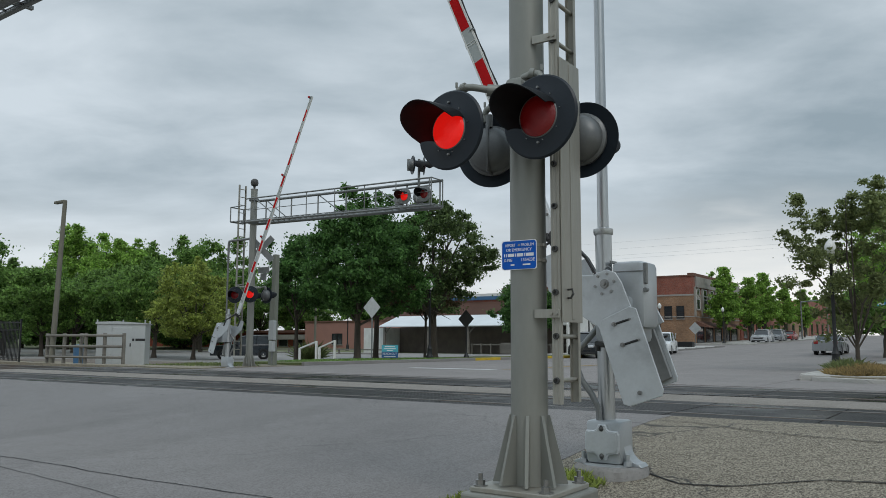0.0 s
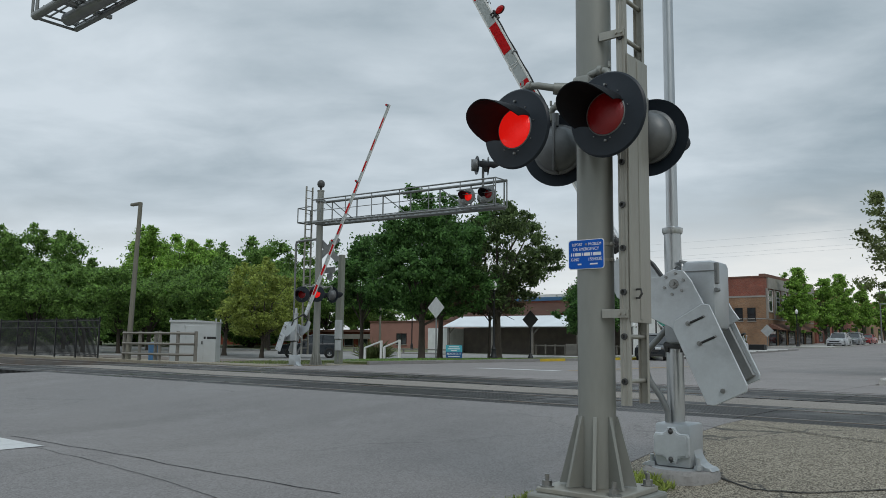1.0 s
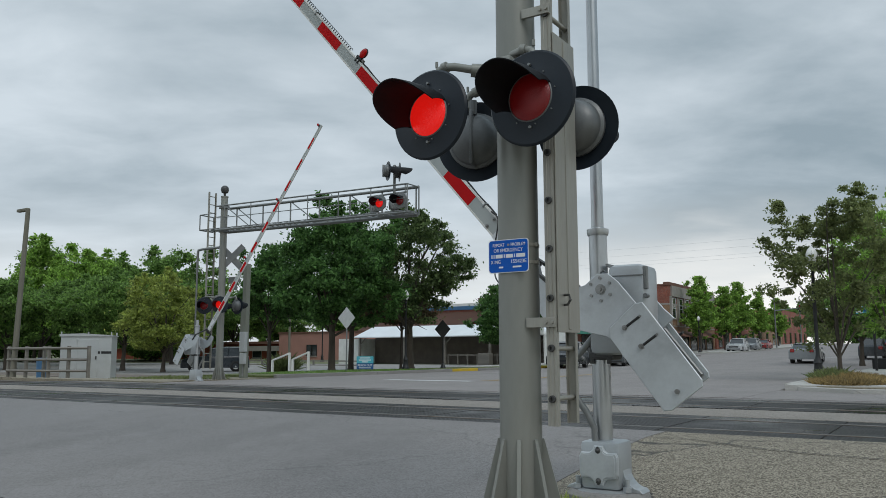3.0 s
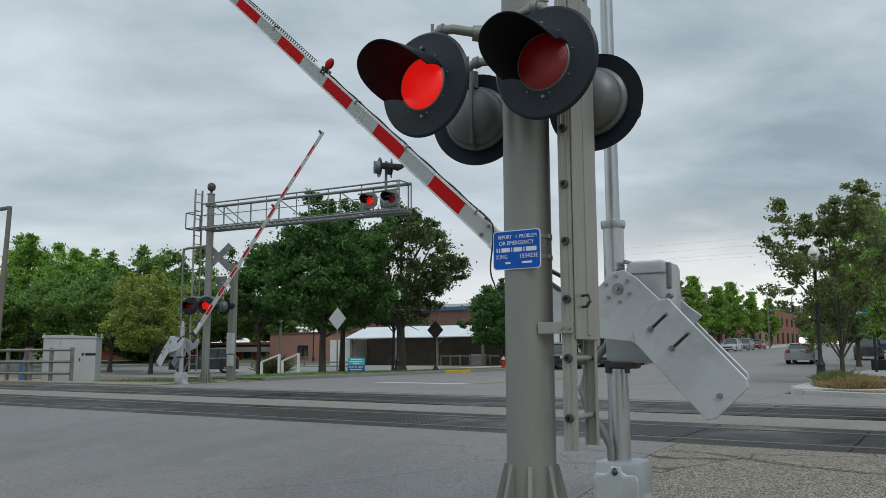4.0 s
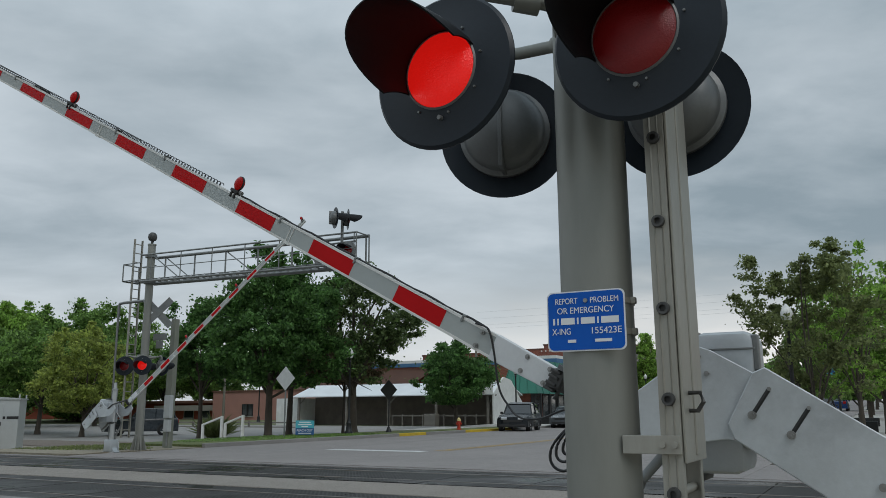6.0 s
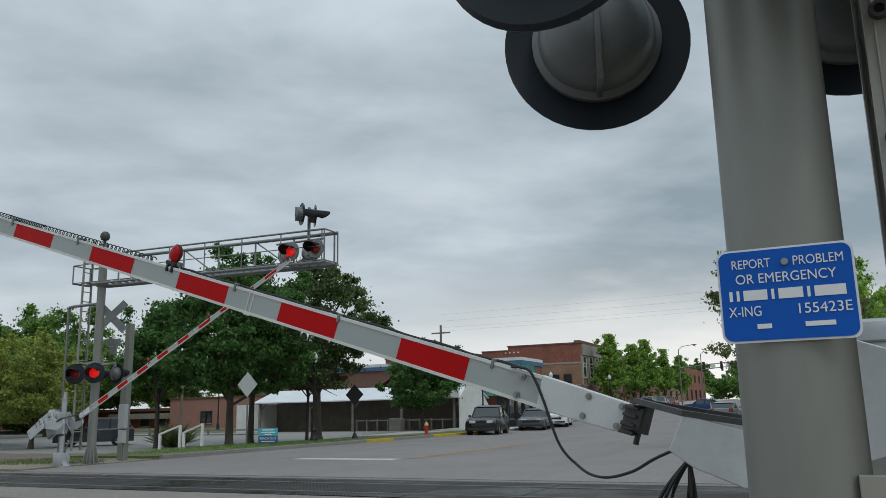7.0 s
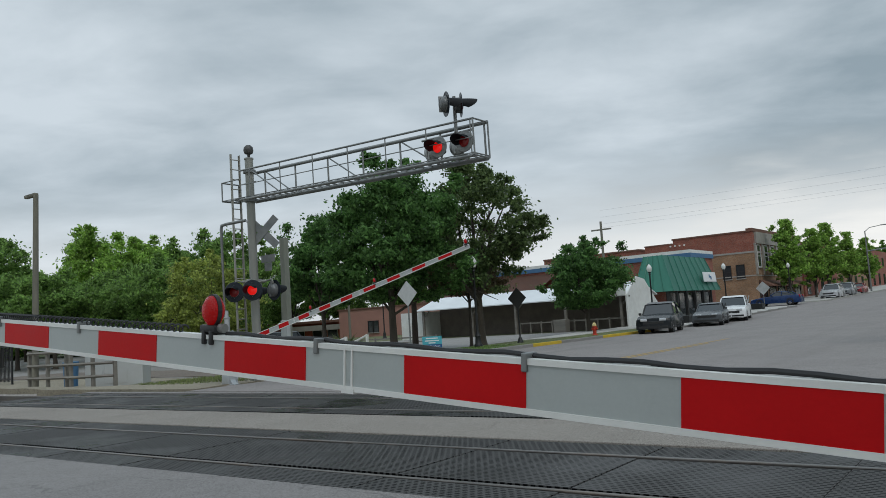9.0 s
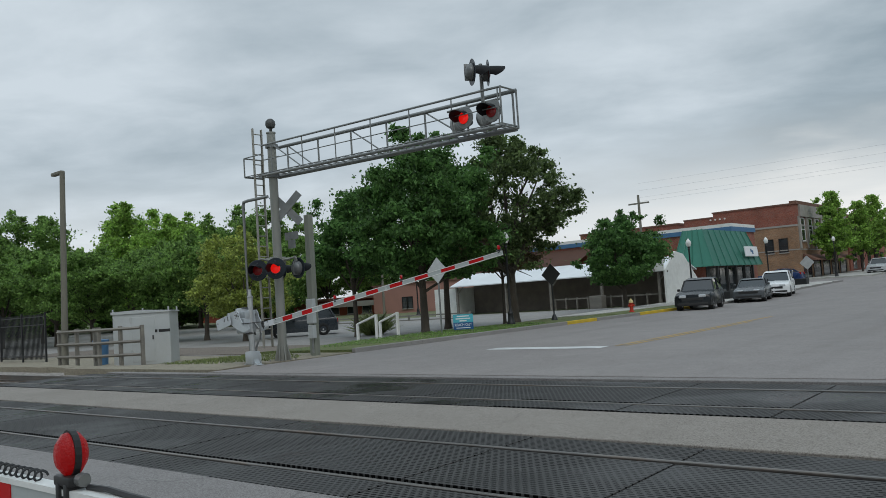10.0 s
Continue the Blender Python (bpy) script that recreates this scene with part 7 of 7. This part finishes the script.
def teal_sign():
    g = thing("yard_sign", pose(-24.45, 31.6, 0.02, 0, 0, 22), "small teal and navy notice on the verge", "sign")
    bm = bmesh.new()
    box(bm, -0.42, -0.012, 0.45, 0.42, 0.012, 0.78)
    a = part("upper_panel", bm, M["teal"], g, "teal panel")
    bm = bmesh.new()
    box(bm, -0.42, -0.0125, 0.16, 0.42, 0.0125, 0.45)
    b = part("lower_panel", bm, M["navy"], g, "navy panel")
    for s in (-0.36, 0.36):
        bm = bmesh.new()
        box(bm, s - 0.015, 0.012, -0.1, s + 0.015, 0.03, 0.75)
        part("stake", bm, M["galv"], g)
    writing("REACH OUT", 0.15, Matrix.Translation((0, -0.0145, 0.345)) @ Matrix.Rotation(radians(90), 4, "X"), M["signwhite"], b, width=0.72)
    for z, w in ((0.70, 0.52), (0.60, 0.62), (0.51, 0.3)):
        bm = bmesh.new()
        box(bm, -w / 2, -0.0145, z - 0.022, w / 2, -0.012, z + 0.022)
        part("lettering_bar", bm, M["signwhite"], a)
    bm = bmesh.new()
    box(bm, -0.3, -0.0145, 0.21, 0.3, -0.012, 0.24)
    part("lettering_bar", bm, M["signwhite"], b)


teal_sign()


def hydrant():
    g = thing("fire_hydrant", pose(-23.5, 44.7, ground_z(-23.5, 44.7) + 0.1), "red fire hydrant with a cream cap", "fire hydrant")
    bm = bmesh.new()
    lathe(bm, [(0.0, 0), (0.15, 0), (0.15, 0.05), (0.10, 0.07), (0.10, 0.45), (0.13, 0.47), (0.13, 0.50), (0.0, 0.5)], None, 16)
    for s in (-1, 1):
        tube(bm, (0, 0, 0.36), (0.17 * s, 0, 0.36), 0.055, None, 10)
    tube(bm, (0, 0, 0.34), (0, -0.18, 0.34), 0.07, None, 10)
    part("barrel", bm, M["hydrant_red"], g, "red barrel", True)
    bm = bmesh.new()
    lathe(bm, [(0.12, 0.50), (0.11, 0.60), (0.06, 0.67), (0.03, 0.68), (0.03, 0.73), (0.0, 0.73)], None, 16)
    part("bonnet", bm, M["hydrant_yellow"], g, "cream bonnet", True)


hydrant()


def cabinet_hut():
    """Railway equipment cabinet with a low timber rail before it."""
    x, y = -33.15, 22.8
    z = ground_z(x, y)
    g = thing("equipment_cabinet", pose(x, y, z, 0, 0, 46), "white metal railway equipment cabinet", "cabinet")
    H = 2.02
    bm = bmesh.new()
    box(bm, -1.12, -0.95, 0.0, 0.98, 0.55, H - 0.05, 0.02)
    part("body", bm, M["hut"], g, "white metal body")
    bm = bmesh.new()
    a = [(-1.17, H - 0.06), (1.03, H - 0.06), (1.03, H - 0.01), (-0.2, H + 0.07), (-1.17, H + 0.04)]
    slab_xz(bm, a, -1.0, 0.6)
    part("roof", bm, M["hut"], g, "shallow metal roof")
    for sx, sy in ((-1.1, -0.95), (0.95, -0.95), (0.0, -0.95), (0.95, 0.5)):
        bm = bmesh.new()
        tube(bm, (sx, sy, H + 0.0), (sx, sy, H + 0.14), 0.03, None, 8)
        part("lifting_eye", bm, M["hut"], g)
    bm = bmesh.new()
    box(bm, -0.42, -0.965, 0.12, 0.42, -0.94, H - 0.2, 0.01)
    part("door", bm, M["hut"], g, "plain metal door")
    for w, x0 in ((0.30, 0.05), (0.12, 0.39), (0.42, 0.56)):
        bm = bmesh.new()
        box(bm, x0, -0.957, 1.20, x0 + w, -0.951, 1.31)
        part("lettering_bar", bm, M["signdark"], g)
    for zz in (1.72, 0.52):
        bm = bmesh.new()
        tube(bm, (-0.46, -0.965, zz - 0.09), (-0.46, -0.965, zz + 0.09), 0.022, None, 8)
        part("hinge", bm, M["hut"], g)
    bm = bmesh.new()
    box(bm, 0.32, -0.985, 0.95, 0.38, -0.96, 1.10, 0.006)
    part("door_handle", bm, M["castiron"], g)
    fz = ground_z(-34, 21.3)
    f = thing("rail_fence", Matrix(), "weathered grey timber rail fence by the cabinet", "fence")
    posts = [(-35.4, 20.3), (-34.2, 20.4), (-33.2, 20.6), (-32.7, 20.5), (-31.9, 20.9), (-31.1, 21.3)]
    for px, py in posts:
        bm = bmesh.new()
        box(bm, px - 0.06, py - 0.06, fz - 0.2, px + 0.06, py + 0.06, fz + 1.5, 0.01)
        part("post", bm, M["wood"], f)
    for (xa, ya), (xb, yb) in zip(posts, posts[1:]):
        for zz in (0.45, 0.92, 1.40):
            bm = bmesh.new()
            tube(bm, (xa, ya - 0.08, fz + zz), (xb, yb - 0.08, fz + zz), 0.055, None, 4)
            part("rail", bm, M["wood"], f)


cabinet_hut()


def yard_light():
    g = thing("light_pole", pose(-35.1, 20.35, ground_z(-35.1, 20.35)), "dark timber pole with a flat lamp head", "light pole")
    bm = bmesh.new()
    tube(bm, (0.0, 0, -0.2), (0.36, 0.0, 7.45), 0.13, 0.095, 12)
    part("pole", bm, M["post"], g, "dark leaning timber pole", True)
    bm = bmesh.new()
    box(bm, -0.42, -0.10, 7.38, 0.40, 0.10, 7.52, 0.04)
    part("lamp_head", bm, M["post"], g, "flat lamp head", True)


yard_light()


def signal_side_posts():
    """Timber post with meter boxes and a thin pipe stand beside the far signal."""
    g = thing("utility_post", pose(-22.95, 22.35, 0), "greyed timber post with meter boxes", "post")
    for dx, dy, h in ((0.0, 0.0, 4.35), (-0.45, 0.35, 2.6)):
        bm = bmesh.new()
        box(bm, dx - 0.10, dy - 0.10, -0.3, dx + 0.10, dy + 0.10, h, 0.01)
        part("timber", bm, M["greenpost"], g)
    for z0, z1, w in ((1.0, 1.75, 0.14), (0.55, 0.95, 0.11)):
        bm = bmesh.new()
        box(bm, -w + 0.1, -0.26, z0, w + 0.1, -0.10, z1, 0.02)
        part("meter_box", bm, M["hut"], g, "grey meter box")
    bm = bmesh.new()
    pipe(bm, [(0.1, -0.18, 0.1), (0.1, -0.18, 0.6)], 0.03, 8)
    part("conduit", bm, M["galv"], g)
    p = thing("pipe_stand", pose(-22.85, 19.75, 0), "thin grey pipe with a bent arm", "pipe stand")
    bm = bmesh.new()
    pipe(bm, [(0, 0.12, 0.0), (0, 0.12, 4.5), (0.03, 0.12, 4.6), (0.25, 0.12, 4.62), (0.9, 0.3, 4.66)], 0.045, 10)
    part("pipe", bm, M["galv"], p, "", True)


signal_side_posts()


def iron_fence():
    g = thing("iron_fence", Matrix(), "tall black iron picket fence", "fence")
    y, x1, x0 = 23.6, -44.0, -70.0
    z = ground_z(-55, 23.6)
    for zz in (0.25, 1.80, 2.20):
        bm = bmesh.new()
        box(bm, x0, y - 0.02, z + zz - 0.025, x1, y + 0.02, z + zz + 0.025)
        part("rail", bm, M["iron"], g)
    n = int((x1 - x0) / 0.14)
    me = None
    for k in range(n):
        x = x0 + k * 0.14
        if me is None:
            bm = bmesh.new()
            box(bm, -0.016, -0.016, 0.1, 0.016, 0.016, 2.32)
            o = part("picket", bm, M["iron"], g)
            me = o.data
        else:
            o = new("picket", me)
            o.parent = g
        o.location = (x, y, z)
    for k in range(11):
        bm = bmesh.new()
        x = x0 + k * (x1 - x0) / 10
        box(bm, x - 0.04, y - 0.04, z - 0.1, x + 0.04, y + 0.04, z + 2.40)
        part("post", bm, M["iron"], g)
    h = thing("low_fence", Matrix(), "low timber rail fence across the lot", "fence")
    for k in range(13):
        bm = bmesh.new()
        x = -64 + k * 2.0
        box(bm, x - 0.06, 52.0, -0.7, x + 0.06, 52.12, 0.45)
        part("post", bm, M["wood"], h)
    for zz in (0.0, 0.35):
        bm = bmesh.new()
        box(bm, -64, 51.97, zz - 0.06, -40, 51.999, zz + 0.04)
        part("rail", bm, M["wood"], h)


iron_fence()


def ramp_rails():
    """White railings of the footpath ramp."""
    g = thing("ramp_railing", Matrix(), "white pipe railings beside the footpath", "railing")
    for pts in (((-30.5, 31.5), (-29.3, 31.5)), ((-29.12, 31.55), (-28.0, 31.5))):
        (xa, ya), (xb, yb) = pts
        z = ground_z(xa, ya)
        for (px, py, h) in ((xa, ya, 0.86), (xb, yb, 1.24)):
            bm = bmesh.new()
            box(bm, px - 0.05, py - 0.05, z - 0.1, px + 0.05, py + 0.05, z + h)
            part("post", bm, M["whitepaint"], g)
        bm = bmesh.new()
        tube(bm, (xa, ya, z + 0.84), (xb, yb, z + 1.20), 0.05, None, 6)
        part("rail", bm, M["whitepaint"], g)


ramp_rails()


def tufts(name, cx, cy, rx, ry, n, h, mat_, label, z=None, lush=1.0):
    """Grass or shrub blades, uncountable."""
    rng = np.random.default_rng(int(abs(cx * 100 + cy)) + n)
    vs, fs = [], []
    for k in range(n):
        r, a = math.sqrt(rng.uniform()), rng.uniform(0, math.tau)
        x, y = cx + rx * r * math.cos(a), cy + ry * r * math.sin(a)
        zz = ground_z(x, y) if z is None else z
        hh2 = h * rng.uniform(0.4, 1.1) * (1 - 0.5 * r * (1 - 0.0))
        b = rng.uniform(0, math.tau)
        w = 0.012 * lush
        dx, dy = math.cos(b) * w, math.sin(b) * w
        lx, ly = rng.normal(0, h * 0.35, 2)
        i = len(vs)
        vs += [(x - dx, y - dy, zz), (x + dx, y + dy, zz), (x + lx * 0.5 + dx * 0.7, y + ly * 0.5 + dy * 0.7, zz + hh2 * 0.6), (x + lx, y + ly, zz + hh2)]
        fs.append((i, i + 1, i + 2, i + 3))
    me = bpy.data.meshes.new(name)
    me.from_pydata(vs, [], fs)
    me.materials.append(mat_)
    return tagged(new(name, me), label, "plants", kind="stuff")


tufts("weeds", -2.75, 6.25, 0.35, 0.35, 700, 0.13, M["leaf_lime"], "green weeds between the footings")
tufts("weeds", -2.95, 5.15, 0.25, 0.5, 500, 0.10, M["leaf_lime"], "green weeds round the footing")
tufts("weeds", -3.15, 4.6, 0.15, 0.5, 350, 0.09, M["leaf_lime"], "green weeds at the pavement's edge")
tufts("ornamental_grass", -35.9, 38.0, 0.5, 0.5, 900, 1.5, M["leaf_olive"], "clump of tall ornamental grass", None, 2.0)
tufts("verge_grass", -24.8, 31.0, 2.2, 6.5, 6000, 0.07, M["leaf_far"], "rough grass along the verge", 0.10, 1.2)
tufts("dry_grass", -26.0, 21.3, 3.0, 1.6, 2500, 0.16, M["leaf_olive"], "dry grass round the signal post", None, 1.6)


def planter():
    """Kerbed planting bed on the corner, with straw and grasses."""
    pts = [(-3.9, 23.4), (-3.5, 21.8), (-2.2, 21.0), (0.5, 20.9), (0.5, 30.5), (-3.9, 30.5)]
    for name, f, z, mm, label in (("kerb_bed", 1.0, 0.09, "concrete", "pale concrete kerb round the planting bed"), ("bed_soil", 0.92, 0.12, "dirt", "bare soil of the planting bed")):
        bm = bmesh.new()
        n = len(pts)
        q = [(-1.9 + (x + 1.9) * f, 26.2 + (y - 26.2) * f) for x, y in pts]
        a = [bm.verts.new((x, y, -0.2)) for x, y in q]
        b = [bm.verts.new((x, y, z)) for x, y in q]
        bm.faces.new(b)
        for k in range(n):
            bm.faces.new((a[k], a[(k + 1) % n], b[(k + 1) % n], b[k]))
        bmesh.ops.recalc_face_normals(bm, faces=bm.faces)
        tagged(part(name, bm, M[mm]), label, "planting bed", kind="structure")
    straw = leaf_mat("straw", (0.30, 0.23, 0.11))
    tufts("straw_mulch", -2.6, 24.8, 1.0, 2.6, 6500, 0.34, straw, "dry straw and mulch in the bed", 0.11, 2.2)
    tufts("bed_plants", -3.2, 25.6, 0.5, 1.6, 1400, 0.42, M["leaf_olive"], "green plants in the bed", 0.16, 3.0)
    g = thing("bench", pose(-1.2, 35.5, 0.13, 0, 0, 90), "dark metal bench on the pavement", "bench")
    bm = bmesh.new()
    for k in range(5):
        box(bm, -0.8, -0.2 + 0.1 * k, 0.42, 0.8, -0.13 + 0.1 * k, 0.45)
    part("seat", bm, M["iron"], g)
    bm = bmesh.new()
    for k in range(4):
        box(bm, -0.8, 0.27, 0.5 + 0.1 * k, 0.8, 0.30, 0.57 + 0.1 * k)
    part("backrest", bm, M["iron"], g)
    for s in (-0.7, 0.7):
        bm = bmesh.new()
        box(bm, s - 0.03, -0.2, 0.0, s + 0.03, 0.3, 0.42)
        part("leg", bm, M["iron"], g)


planter()


def traffic_signals():
    """Mast-arm signals and street signs at the far junction."""
    for x, y, s, h in ((-23.0, 128, 1, 6.2), (-3.4, 150, -1, 6.2), (-23.2, 152, 1, 6.4)):
        z = ground_z(x, y)
        g = thing("traffic_signal", pose(x, y, z), "grey mast-arm traffic signal at the far junction", "traffic signal", "traffic signals")
        bm = bmesh.new()
        tube(bm, (0, 0, 0), (0, 0, h + 2.2), 0.12, 0.07, 10)
        part("pole", bm, M["galv"], g)
        bm = bmesh.new()
        tube(bm, (0, 0, h - 0.6), (s * 8.5, 0, h + 0.1), 0.09, 0.05, 8)
        part("mast_arm", bm, M["galv"], g)
        for k in (3.5, 6.0, 8.0):
            bm = bmesh.new()
            box(bm, s * k - 0.18, -0.15, h - 0.95, s * k + 0.18, 0.1, h + 0.15, 0.03)
            hd = part("signal_head", bm, M["plastic"], g, "black signal head")
            bm = bmesh.new()
            tube(bm, (s * k, -0.16, h - 0.02), (s * k, -0.19, h - 0.02), 0.10, None, 10)
            part("red_light", bm, M["lamp_red"], hd, "red light")
        for k in (4.8, 7.0):
            bm = bmesh.new()
            box(bm, s * k - 0.35, -0.06, h - 0.75, s * k + 0.35, -0.03, h - 0.1)
            part("sign_plate", bm, M["signwhite"], g, "white sign plate")
        bm = bmesh.new()
        pipe(bm, [(0, 0, h + 2.1), (s * 0.6, 0, h + 2.6), (s * 2.2, 0, h + 2.8)], 0.05, 6)
        box(bm, s * 2.0, -0.12, h + 2.72, s * 2.7, 0.12, h + 2.85)
        part("street_light_arm", bm, M["galv"], g)


traffic_signals()


def utility_lines():
    """Bare poles behind the trees and the wires across the sky."""
    poles = []
    for x, y, h in ((-33.0, 66.5, 8.6), (-62, 66, 8.5), (-92, 70, 9.5), (22, 70, 9.0)):
        z = ground_z(x, y)
        g = thing("utility_pole", pose(x, y, z), "thin timber utility pole", "utility pole", "utility poles")
        bm = bmesh.new()
        tube(bm, (0, 0, -0.3), (0, 0, h), 0.14, 0.10, 8)
        part("pole", bm, M["post"], g)
        bm = bmesh.new()
        box(bm, -0.9, -0.05, h - 0.75, 0.9, 0.05, h - 0.63)
        part("crossbar", bm, M["post"], g)
    w = thing("overhead_wires", Matrix(), "thin overhead wires across the street", "wires")
    for k, (dz, dy) in enumerate(((0, 0), (0.35, 0.3), (0.9, 0.1), (1.5, 0.2))):
        bm = bmesh.new()
        pts = []
        for q in range(17):
            f = q / 16
            pts.append((-33 + 90 * f, 66.5 + dy + 3 * f, 8.3 + dz + 3.2 * f - 3.0 * f * (1 - f)))
        pipe(bm, pts, 0.005, 4)
        part("wire", bm, M["pipe"], w)


utility_lines()


def oddments():
    """A blue bin by the fence, a banner on its post, and planters along the pavement."""
    g = thing("blue_bin", pose(-35.9, 22.2, ground_z(-35.9, 22.2)), "blue plastic bin beside the cabinet", "bin")
    bm = bmesh.new()
    lathe(bm, [(0.0, 0.0), (0.26, 0.0), (0.30, 0.9), (0.32, 0.92), (0.32, 1.0), (0.0, 1.04)], None, 16)
    part("body", bm, M["bluetrim"], g, "", True)
    b = thing("banner_post", pose(-3.3, 41.0, 0.13), "iron post with a blue and red street banner", "banner")
    bm = bmesh.new()
    tube(bm, (0, 0, 0), (0, 0, 4.2), 0.06, 0.045, 10)
    part("post", bm, M["iron"], b)
    bm = bmesh.new()
    box(bm, -0.68, -0.012, 2.5, -0.08, 0.012, 3.5)
    f = part("banner", bm, M["teal"], b, "pale blue banner")
    for x0, x1, z0, z1, mm in ((-0.66, -0.40, 2.55, 2.95, "signwhite"), (-0.36, -0.10, 2.6, 3.1, "navy"), (-0.62, -0.30, 3.1, 3.4, "navy"), (-0.36, -0.12, 3.15, 3.4, "stripe_red")):
        bm = bmesh.new()
        box(bm, x0, -0.016, z0, x1, -0.0125, z1)
        part("emblem", bm, M[mm], f)
    for k, (x, y) in enumerate(((-2.9, 45.5), (-2.9, 58.0), (-24.6, 60.0), (-24.6, 78.0))):
        p = thing("planter_tub", pose(x, y, ground_z(x, y) + 0.13), "dark square planter on the pavement", "planter", "planters along the street")
        bm = bmesh.new()
        box(bm, -0.9, -0.4, 0, 0.9, 0.4, 0.5, 0.03)
        part("tub", bm, M["iron"], p)


oddments()


# ---- what moves ----
def motions():
    near_rows = [(0, 66.8), (0.5, 63.7), (1, 60.5), (1.5, 57.5), (2, 54.6), (2.5, 51.5), (4, 42.5), (4.5, 39.5), (5, 36.4), (5.5, 33.15), (7, 17.9), (7.5, 13.0), (8, 7.9), (8.5, 6.6), (9, 5.3), (9.5, 2.9), (10, 0.3)]
    walk(near_arm, [(t, pose(0, 0, 1.40, 0, a, 0)) for t, a in near_rows])
    far_rows = [(0, 65.5), (0.5, 63.4), (1, 61.1), (1.5, 58.9), (2, 56.8), (2.5, 54.7), (4, 48.1), (4.5, 45.8), (5, 43.7), (5.5, 41.0), (7, 27.8), (7.5, 24.3), (8, 20.2), (8.5, 16.8), (9, 13.1), (9.5, 10.4), (10, 8.8)]
    walk(far_arm, [(t, pose(0, 0, 1.40, 0, a, 0)) for t, a in far_rows])
    car_rows = [(0, 8.0), (5.5, -6.9), (7, -15.0), (7.5, -17.5), (8, -20.4), (8.5, -22.9), (9, -25.5), (9.5, -27.2), (10, -29.6)]
    walk(blue_car, [(t, pose(x, 89.5, ground_z(x, 89.5) + 0.01)) for t, x in car_rows])


motions()
